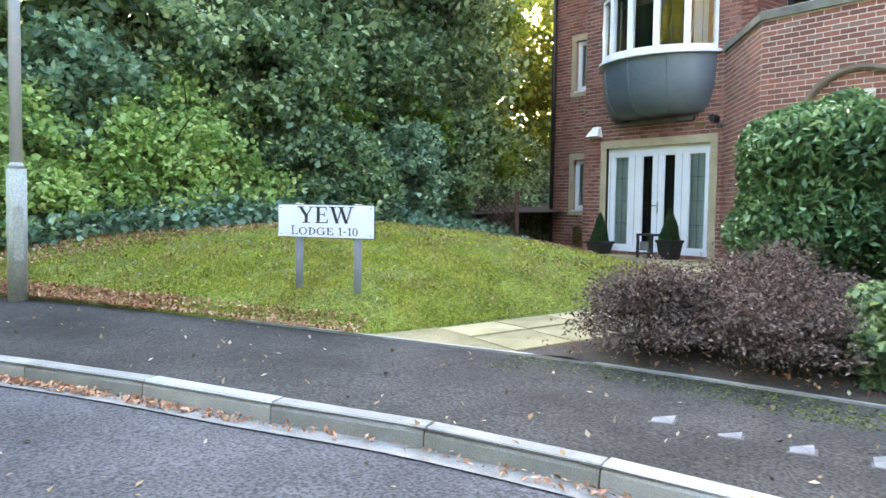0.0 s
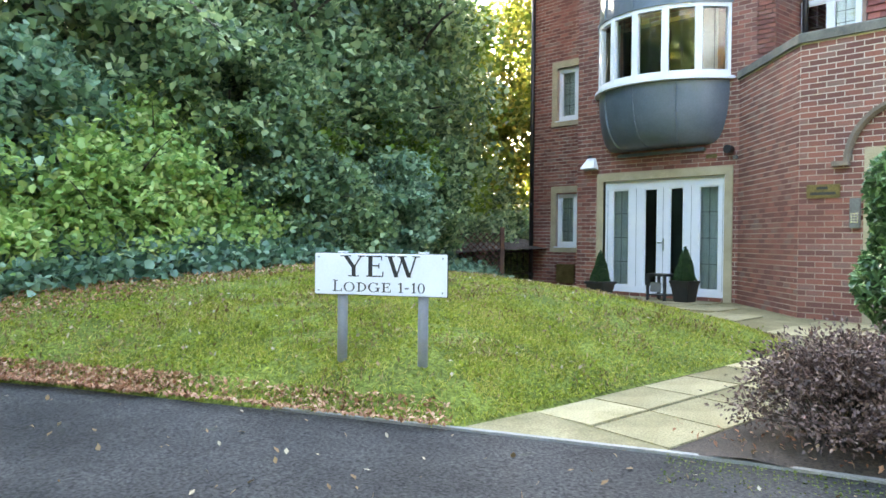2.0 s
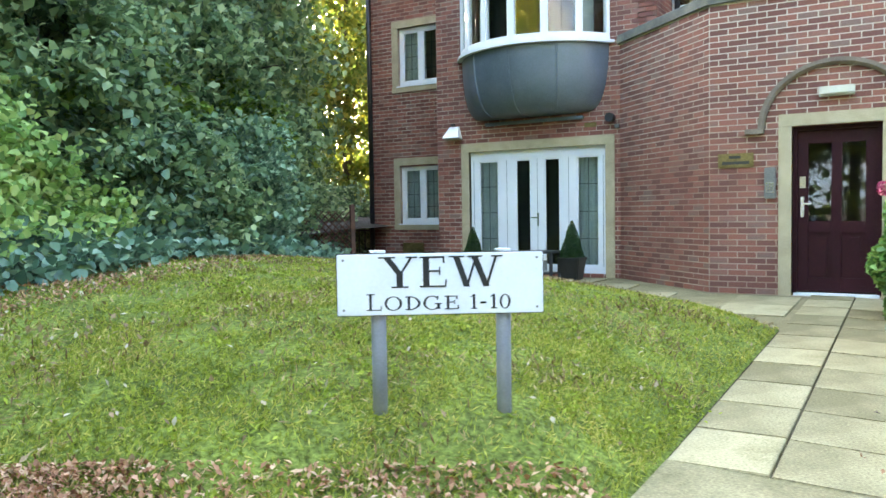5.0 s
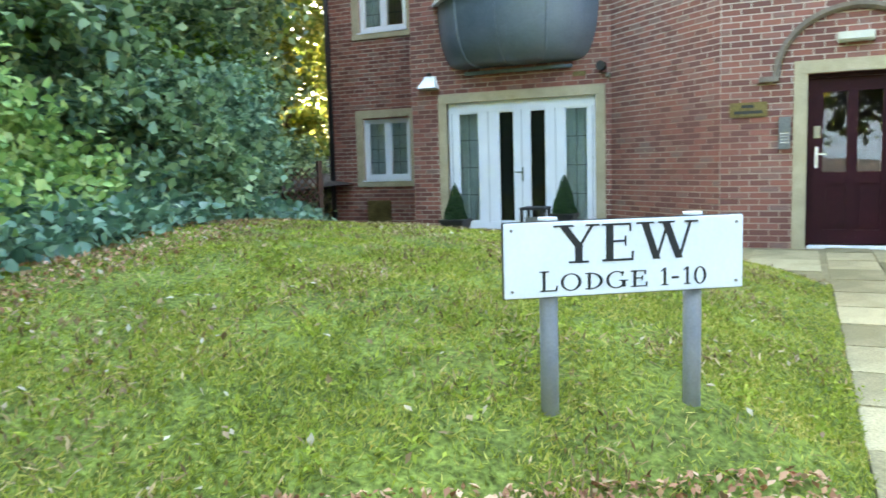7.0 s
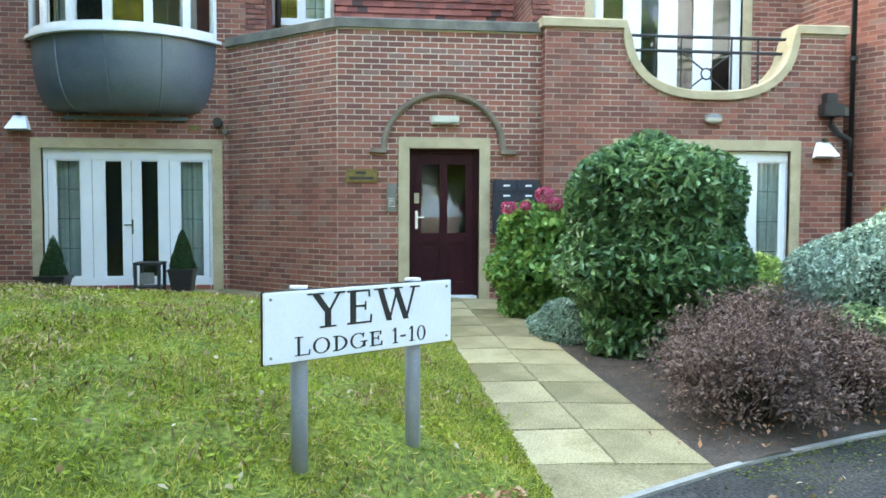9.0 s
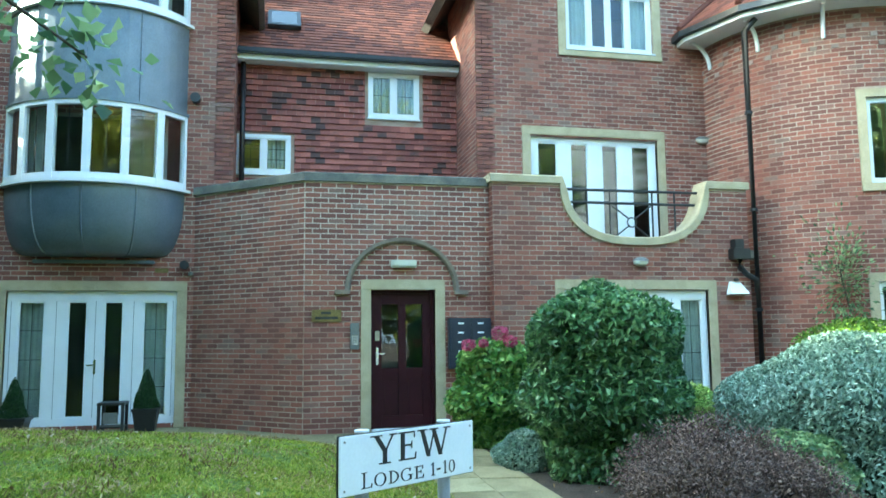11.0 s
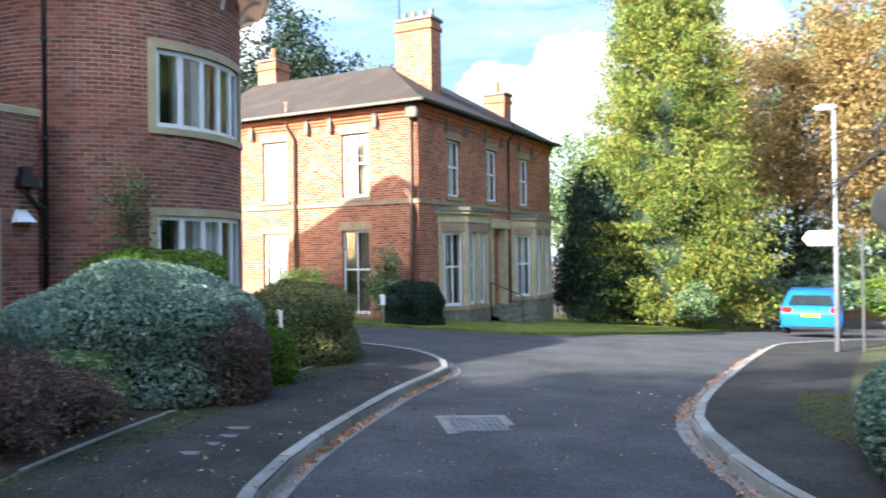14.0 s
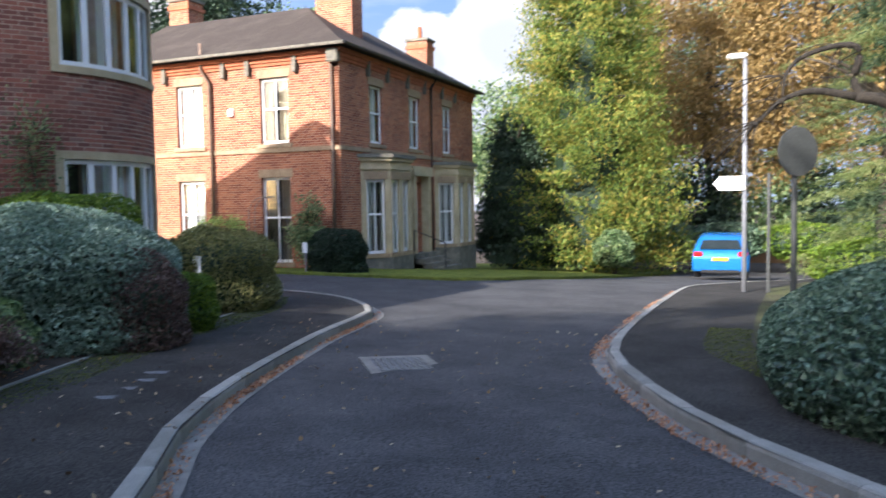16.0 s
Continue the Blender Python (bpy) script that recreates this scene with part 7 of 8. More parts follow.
def bay(y0, y1, c, label):
    """A canted stone bay with sash windows and a flat moulded top."""
    t = thing("bay_window", pose(0, 0, 0), label, "bay window", "stone bays of the old house", "structure")
    pts = [(VX, y0), (VX - c, y0 - c), (VX - c, y1 + c), (VX, y1)]
    for (ax, ay), (bx, by) in zip(pts, pts[1:]):
        L = math.hypot(bx - ax, by - ay)
        m = pose(ax, ay, 0, 0, 0, math.degrees(math.atan2(by - ay, bx - ax)))
        n = 1 if L < 1.3 else 2
        ww = 0.62 if n == 1 else 0.55
        holes = []
        for i in range(n):
            cx = L * (i + 0.5) / n
            holes.append((cx - ww / 2, cx + ww / 2, 0.0, 2.4))
        w = cell_wall("bay_wall", [0, L], [VG - 0.5, 3.0], holes, lambda u, d, z: m @ Vector((u, d, z)), 0.18, M_STONE, t)
        for a, b, z0, z1 in holes:
            s = sash("window_8", m @ pose(a, 0, z0), b - a, z1 - z0, "tall white sash window in a stone bay")
    for z0, z1, o in ((2.72, 2.82, 0.05), (3.0, 3.1, 0.1), (3.1, 3.22, 0.16)):
        bm = bmesh.new()
        o2 = o * 0.41
        q = [(VX, y0 + o * 1.41), (VX - c - o, y0 - c + o2), (VX - c - o, y1 + c - o2), (VX, y1 - o * 1.41)]
        a = [bm.verts.new((*p, z0)) for p in q]
        b = [bm.verts.new((*p, z1)) for p in q]
        bm.faces.new(a)
        bm.faces.new(b[::-1])
        for i in range(4):
            bm.faces.new((a[i], a[(i + 1) % 4], b[(i + 1) % 4], b[i]))
        part("cornice", bm, M_COPING if z0 > 3.05 else M_STONE, t)
    q = [(VX, y0 + 0.05), (VX - c - 0.04, y0 - c + 0.02), (VX - c - 0.04, y1 + c - 0.02), (VX, y1 - 0.05)]
    bm = bmesh.new()
    a = [bm.verts.new((*p, VG - 0.6)) for p in q]
    b = [bm.verts.new((*p, -0.12)) for p in q]
    bm.faces.new(b)
    for i in range(4):
        bm.faces.new((a[i], a[(i + 1) % 4], b[(i + 1) % 4], b[i]))
    part("plinth", bm, M_COPING, t)
    return t


bay(-14.75, -17.75, 0.7, "canted sandstone bay with white sashes")
bay(-20.75, -24.0, 0.7, "canted sandstone bay with white sashes")
pd = thing("door_5", WEST(VX, -18.4), "white panelled house door between stone pilasters", "door", "", "structure")
part("door_leaf", box_bm(0.05, 1.0, 0.15, 0.2, -0.15, 2.35, 0.01), M_WHITE, pd)
for u in (-0.25, 1.05):
    part("pilaster", box_bm(u, u + 0.25, -0.3, 0.0, -0.9, 2.6, 0.02), M_STONE, pd)
part("entablature", box_bm(-0.35, 1.4, -0.36, 0.0, 2.6, 2.95, 0.02), M_STONE, pd)
for i in range(4):
    part("step", box_bm(-0.6, 1.6, -0.5 - 0.3 * i, 0.0, -0.9, -0.2 - 0.16 * i, 0.015), M_COPING, pd)
hr = thing("hand_rail", pose(9.2, -18.1, -0.7), "thin black iron hand rail by the steps", "railing")
for p, q_ in (((0, 0, 0), (0, 0, 0.9)), ((1.2, 0, 0.4), (1.2, 0, 1.35)), ((0, 0, 0.9), (1.2, 0, 1.35))):
    part("bar", tube_mesh("bar", [p, q_], 0.02, 6), M_IRON, hr)
shrub("box_hedge", (10.3, -12.5, 0.1), (0.85, 0.55, 0.75), 7000, 0.09, M_YEWSHADE, "small dark clipped hedge before the old house", 31, 4.0, low=-0.8)
for i, (x, y, z, r) in enumerate(((14.6, -12.8, 0.55, (0.95, 0.45, 0.85)), (11.5, -12.9, 0.75, (0.6, 0.4, 1.15)))):
    p = clump_points((x, y, z), r, 70, 45, 0.13, 140 + i, low=-0.8, shell=0.4)
    tree("wall_shrub", (x, y, height(x, y) - 0.1), (x, y, z + 0.4), 0.04, p, 0.1, M_BRAMBLE if i == 0 else M_WOODLEAF, "straggly wall shrub against old brick", 6, 0.7, 140 + i, "shrub")
tr_ = thing("garden_arch", pose(13.05, VY + 0.5, -0.5), "thin grey wire garden arch at the door", "arch")
for dy in (-0.15, 0.15):
    part("hoop", tube_mesh("hoop", [(-0.6, dy, 0)] + [(-0.6 * math.cos(math.pi * i / 12), dy, 1.9 + 0.5 * math.sin(math.pi * i / 12)) for i in range(13)] + [(0.6, dy, 0)], 0.012, 5), M_STEELGREY, tr_)
for x, y, z in ((6.75, -2.25, 0.0), (10.9, -11.7, -0.3)):
    t = thing("small_notice", pose(x, y, z, 0, 0, 150), "small white notice board on a short post", "sign", "small white notices")
    part("board", box_bm(-0.14, 0.14, -0.01, 0.01, 0.55, 0.85, 0.004), M_SIGN, t)
    part("post", box_bm(-0.02, 0.02, 0.0, 0.03, -0.1, 0.6), M_SIGNPOST, t)

# ---- street furniture down the road ----
g = height(-0.8, -10.4)
sl = thing("street_lamp", pose(-0.8, -10.4, g), "slim pale street lamp with a flat lantern", "street lamp")
part("column", cyl_bm((0, 0, 0), (0, 0, 4.95), 0.055, 0.04, 12), M_SIGNPOST, sl, smooth=True)
part("lantern", box_bm(-0.05, 0.36, -0.1, 0.1, 4.9, 5.0, 0.03), M_LAMPTOP, sl)
fp = thing("direction_sign", pose(-0.8, -10.4, g + 2.3), "white pointed direction sign on the lamp column", "sign")
part("blade", prism_bm([(0.0, -0.15), (0.5, -0.15), (0.62, 0.0), (0.5, 0.15), (0.0, 0.15)], 0.07, 0.1), M_SIGN, fp)
M_SIGNBACK = mat("dark_sign_back", (0.05, 0.055, 0.055), (0.07, 0.075, 0.075), 4, 0.6, 0.05, 60)
pg = thing("post", pose(-1.27, -10.45, height(-1.27, -10.45)), "plain dark grey sign post", "post")
part("column", cyl_bm((0, 0, 0), (0, 0, 2.5), 0.035, n=10), M_SIGNBACK, pg)
rs = thing("round_road_sign", pose(-1.53, -3.75, height(-1.53, -3.75) - 0.1, 0, 0, 40), "round road sign seen from its dark back", "road sign")
part("column", cyl_bm((0, 0, 0), (0, 0, 2.75), 0.038, n=12), M_SIGNBACK, rs)
part("disc", cyl_bm((0, 0.05, 2.42), (0, 0.062, 2.42), 0.31, n=36), M_SIGNBACK, rs)
part("clip", box_bm(-0.06, 0.06, -0.045, 0.05, 2.38, 2.44), M_SIGNBACK, rs)

# ---- parked car ----
M_BLUE = mat("blue_car_paint", (0.015, 0.16, 0.5), (0.02, 0.2, 0.6), 2, 0.2, 0.0, 40, metal=0.3, fine=0.03)
M_RED = mat("red_lamp_plastic", (0.4, 0.01, 0.015), (0.5, 0.02, 0.02), 4, 0.2, 0.0, 40)
M_YELLOW = mat("yellow_plate", (0.6, 0.42, 0.02), (0.66, 0.48, 0.03), 4, 0.4, 0.0, 40)
M_RUBBER = mat("tyre_rubber", (0.012, 0.012, 0.012), (0.02, 0.02, 0.02), 6, 0.8, 0.2, 60)
M_CARGLASS = mat("dark_car_glass", (0.03, 0.045, 0.05), (0.05, 0.065, 0.07), 2, 0.08, 0.0, 40)
car = thing("car", pose(0.15, -20.1, height(0.15, -20.1) - 0.1, 2.0, 0, 180), "bright blue hatchback car parked facing away", "car")
prof = [(0.0, 0.28), (-0.03, 0.62), (0.02, 0.86), (0.12, 0.98), (0.5, 1.3), (0.85, 1.4), (1.7, 1.42), (2.3, 1.3), (2.95, 0.98), (3.75, 0.86), (4.05, 0.66), (4.1, 0.3)]
bm = bmesh.new()
secs = []
for sx, f in ((-1, 0.9), (-1, 1.0), (1, 1.0), (1, 0.9)):
    ring = []
    for y, z in prof:
        half = 0.89 - max(0, z - 0.9) * 0.38
        ring.append(bm.verts.new((sx * (half if f == 1.0 else half - 0.1), y if f == 1.0 else y, z if f == 1.0 else z + 0.04 * (z > 1.2))))
    secs.append(ring)
order = [secs[1], secs[0], secs[3], secs[2]]
n = len(prof)
for p, q_ in zip(order, order[1:]):
    for i in range(n - 1):
        bm.faces.new((p[i], p[i + 1], q_[i + 1], q_[i]))
for sd in (secs[1], secs[2]):
    bm.faces.new(sd)
bottom = [r[0] for r in order] + [r[-1] for r in reversed(order)]
bm.faces.new(bottom)
bmesh.ops.bevel(bm, geom=bm.edges[:], offset=0.025, segments=2, affect="EDGES")
part("body", bm, M_BLUE, car, smooth=True)
bm = bmesh.new()
a = [bm.verts.new(p) for p in ((-0.66, 0.12, 1.0), (0.66, 0.12, 1.0), (0.56, 0.43, 1.28), (-0.56, 0.43, 1.28))]
bm.faces.new(a)
bmesh.ops.solidify(bm, geom=bm.faces[:], thickness=0.02)
bmesh.ops.translate(bm, verts=bm.verts[:], vec=(0, -0.025, 0.02))
part("rear_window", bm, M_CARGLASS, car)
for sx in (-1, 1):
    part("tail_light", box_bm(sx * 0.7 - 0.15, sx * 0.7 + 0.15, -0.04, 0.12, 0.78, 0.94, 0.03), M_RED, car)
    part("side_window", box_bm(sx * 0.73 - 0.04, sx * 0.73 + 0.04, 0.6, 2.5, 1.02, 1.28, 0.02), M_CARGLASS, car)
part("number_plate", box_bm(-0.26, 0.26, -0.055, -0.02, 0.64, 0.75), M_YELLOW, car)
part("bumper", box_bm(-0.84, 0.84, -0.07, 0.1, 0.3, 0.5, 0.04), M_BLUE, car)
part("valance", box_bm(-0.6, 0.6, -0.075, 0.05, 0.24, 0.33, 0.02), M_BLACK, car)
for sx in (-1, 1):
    for y in (0.72, 3.3):
        w = part("wheel", cyl_bm((sx * 0.66, y, 0.31), (sx * 0.86, y, 0.31), 0.31, n=24), M_RUBBER, car)
        part("rim", cyl_bm((sx * 0.855, y, 0.31), (sx * 0.87, y, 0.31), 0.2, n=16), M_STEELGREY, w)

# ---- far trees ----
def conifer_points(c, h_, r, limbs, per, seed, shape, rough, hang):
    """Sprays on limbs round a stem: bunches that hang in a dense conifer, flat layered fans in an open one."""
    rng = np.random.default_rng(seed)
    out = []
    for k in range(limbs):
        f, a = rng.uniform(0, 1), rng.uniform(0, 6.283)
        rad = r * (1 - f) ** shape * min(1.0, 0.75 + 2 * f) * rng.uniform(0.62, 1.08) * (1 + rough * math.sin(3 * a + seed + f * 9) + rough * 0.7 * math.sin(5 * a - f * 23 + seed))
        z = c[2] + f * h_
        if hang:
            t = rng.uniform(0.55, 1.0, per)
            fall = np.abs(rng.normal(size=per)) * 0.34
            wide = 0.13 + 0.12 * (1 - fall)
            pts = np.stack([rad * t * math.cos(a), rad * t * math.sin(a), 0.25 * t - fall], 1)
            pts = pts + rng.normal(size=(per, 3)) * np.stack([wide, wide, np.full(per, 0.06)], 1)
        else:
            t = rng.uniform(0.12, 1.0, per) ** 0.75
            side = rng.normal(size=per) * (0.08 + 0.3 * t * (1.15 - t)) * min(rad, 2.2) * 0.75
            pts = np.stack([rad * t * math.cos(a) - side * math.sin(a), rad * t * math.sin(a) + side * math.cos(a), 0.18 * rad * t - 0.3 * rad * t * t - 0.12 * np.abs(side)], 1)
            pts = pts + rng.normal(size=(per, 3)) * 0.05
        out.append(pts + np.array([c[0], c[1], z]))
    return np.concatenate(out)


def conifer(name, x, y, h_, r, limbs, material, label, seed, leaf=0.16, shape=0.75, per=60, rough=0.2, hang=True, core=0.5):
    b = (x, y, height(x, y) - 0.1)
    t = thing(name, pose(*b), label, "tree")
    part("trunk", trunk_mesh("trunk", (0, 0, 0), (0, 0, h_ * 0.95), 0.3, 0.05, 0.05, 14, r * 0.7, seed), M_BARK, t, smooth=True)
    part("crown", leaf_mesh("crown", conifer_points((0, 0, 0.5), h_, r, limbs, per, seed, shape, rough, hang), leaf, material, up=0.1 if hang else 0.6, aspect=0.4 if hang else 0.26, droop=(0, 0, -0.75) if hang else (0, 0, -0.25), seed=seed), material, t)
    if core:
        # dark cone round the stem paints the shade in the crown's gaps
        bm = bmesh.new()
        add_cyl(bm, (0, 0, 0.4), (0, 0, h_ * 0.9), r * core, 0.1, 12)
        part("shade_core", bm, M_YEWSHADE, t)
    return t


M_ORANGECON = leaf_mat("rust_tipped_conifer", (0.045, 0.085, 0.018), (0.19, 0.275, 0.05), (0.44, 0.34, 0.075), 0.6, 0.4, noise_scale=0.8)
conifer("conifer", 6.0, -27.0, 18.5, 4.6, 1000, M_ORANGECON, "tall broad golden-green conifer with rusty tips", 61, 0.16, 0.5, 130, 0.13, True, 0.45)
conifer("yew_tree", 8.9, -25.6, 6.2, 2.1, 500, M_YEWSHADE, "dark dense yew beside the old house", 62, 0.2, 0.6, 70, 0.15, True, 0.6)
M_DARKCEDAR = leaf_mat("dark_cedar_green", (0.03, 0.06, 0.03), (0.075, 0.125, 0.06), (0.16, 0.21, 0.11), 0.6, 0.4)
M_CEDAR = leaf_mat("cedar_green", (0.11, 0.165, 0.055), (0.24, 0.31, 0.11), (0.42, 0.44, 0.2), 0.6, 0.5)
for i, (x, y, h_, r) in enumerate(((-4.6, -19.5, 15, 3.2), (-7.6, -17.0, 15, 3.4), (-10.5, -20.5, 17, 4.0), (-4.9, -9.2, 12.5, 2.4), (-12.2, -14.0, 15, 3.4))):
    conifer("cedar_tree", x, y, h_, r * 1.1, 210, M_CEDAR if i != 3 else M_DARKCEDAR, "tall feathery green cedar tree" if i != 3 else "dark drooping cedar tree by the hedge", 63 + i, 0.115, 0.4, 230, 0.22, False, 0)
for i, (x, y, h_, r, mt) in enumerate(((1.8, -40, 15, 5, M_RUSSET), (-3.5, -38, 16, 5, M_RUSSET), (-9, -36, 18, 5, M_RUSSET), (-15, -34, 17, 5, M_RUSSET), (7, -45, 13, 5, M_WOODLEAF), (-2, -50, 19, 6, M_WOODLEAF), (14, -46, 10, 5, M_WOODLEAF), (-22, -30, 17, 5, M_WOODLEAF), (31.5, -33, 18, 4, M_YEWSHADE), (36, -30, 17, 4, M_YEWSHADE), (26, -36, 13, 4, M_WOODLEAF))):
    p = clump_points((x, y, h_ * 0.56), (r, r, h_ * 0.46), 330, 85 if mt is M_RUSSET else 55, 0.5, 80 + i, shell=0.4)
    tree("tree", (x, y, height(x, y) - 0.3), (x, y, h_ * 0.9), 0.3, p, 0.2 if mt is M_RUSSET else 0.27, mt, "tall russet autumn tree" if mt is M_RUSSET else "tall dark green tree beyond the road", 9, 3.0, 80 + i, aspect=0.7)
for i, (x, y) in enumerate(((2.5, -37.0), (-1.5, -38.5), (-5.5, -37.5), (-9.5, -36.5), (6.5, -38.0), (11.0, -37.0))):
    p = clump_points((x, y, 0.9), (2.6, 1.5, 2.4), 110, 45, 0.4, 160 + i, low=-0.8, shell=0.35)
    tree("bush", (x, y, height(x, y) - 0.2), (x, y, 2.0), 0.08, p, 0.26, M_WOODLEAF if i % 2 else M_YEWSHADE, "tall dark bush beyond the low wall", 5, 1.2, 160 + i, "bush", "bushes beyond the wall")
# trees behind the walker, across the road
for i, (x, y, h_, r, mt) in enumerate(((-15, -1, 14, 5, M_AUTUMN), (-15, 6, 15, 5, M_AUTUMN), (-19, 13, 16, 5.5, M_AUTUMN), (-13, -5, 12, 3.5, M_WOODLEAF), (-11, 20, 12, 4, M_WOODLEAF))):
    p = clump_points((x, y, h_ * 0.56), (r, r, h_ * 0.46), 330, 45, 0.6, 100 + i, shell=0.4)
    tree("tree", (x, y, height(x, y) - 0.3), (x, y, h_ * 0.9), 0.25, p, 0.42, mt, "tall autumn-yellow tree across the road" if mt is M_AUTUMN else "tall green tree across the road", 8, 2.5, 100 + i, aspect=0.7)
# gnarled leaning tree
gt = thing("gnarled_tree", pose(-4.7, -4.5, height(-4.7, -4.5) - 0.1), "leaning gnarled old tree with bare twisted branches", "tree")
BR = [((0.0, 0.0, -0.1), (0.35, 0, 0.9), (0.69, 0, 1.65), (0.94, 0, 2.08), (1.27, 0.05, 2.5), (1.69, 0, 2.74), (2.04, 0, 3.08), (2.41, 0, 3.18)), ((2.35, 0, 3.18), (2.44, 0, 3.4), (2.38, 0, 3.78), (2.62, 0.05, 3.86), (3.07, 0, 3.75), (3.27, 0, 3.5), (3.3, 0, 3.1)), ((2.41, 0, 3.18), (2.93, 0.1, 3.28), (3.31, 0.1, 3.18), (3.6, 0.1, 2.9)), ((1.2, 0, 2.4), (1.5, -0.1, 2.85), (1.1, -0.1, 3.05), (0.7, 0, 2.9))]
# trunk and branches take the bark with shade in its colour
for i, b in enumerate(BR):
    part("trunk" if i == 0 else "branch", tube_mesh("branch", smooth_line([Vector(p) for p in b], 4), 0.16 if i == 0 else 0.06, 10, taper=0.075 if i == 0 else 0.015), M_SHADEBARK, gt, smooth=True)
rngb = random.Random(4)
for i in range(46):
    b = BR[1 + i % 2]
    p = Vector(b[rngb.randint(2, len(b) - 1)])
    pts = [p]
    d = Vector((rngb.uniform(-0.3, 1.0), rngb.uniform(-0.5, 0.5), rngb.uniform(-0.5, 0.6)))
    for k in range(5):
        d += Vector((rngb.uniform(-0.2, 0.2), rngb.uniform(-0.2, 0.2), -0.22))
        pts.append(pts[-1] + d * 0.16)
    part("twig", tube_mesh("twig", pts, 0.009, 4, taper=0.003), M_SHADEBARK, gt)
p = np.concatenate([np.array([0.3, 0.0, 1.4]) + np.random.default_rng(5).normal(size=(3500, 3)) * np.array([0.7, 0.6, 0.75])])
part("foliage", leaf_mesh("foliage", p, 0.13, M_YEWSHADE, up=0.0, aspect=0.25, droop=(0, 0, -0.9), seed=6), M_YEWSHADE, gt)
# low hedge and wall at the road's end
fw = tagged(part("low_wall", box_bm(-14, 9, -34.4, -34.0, -1.6, -0.2, 0.02), M_VICBRICK), "low old brick wall at the road's end", "wall", "", "structure")
# three hedges get brighter leaves, sunlight put into their colour
for i, x in enumerate((-12, -9, -6, -3, 0.5, 3.5, 6.5)):
    shrub("hedge", (x, -33.0, -0.5), (1.8, 0.9, 0.9), 2600, 0.2, M_LIME if i in (1, 2, 3) else M_DARKHEDGE, "clipped hedge at the road's end", 120 + i, 3.0, low=-0.8, category="hedge", group="hedges at the road's end")
shrub("hedge", (-4.4, -19.6, -0.5), (1.9, 1.2, 0.75), 5000, 0.14, M_LIME, "sunlit low green hedge on the verge", 130, 3.0, low=-0.8, category="hedge")
shrub("shrub", (4.3, -23.8, -0.4), (0.8, 0.8, 0.8), 2500, 0.16, M_WOODLEAF, "small green shrub under the conifer", 131, 2.2, low=-0.8)

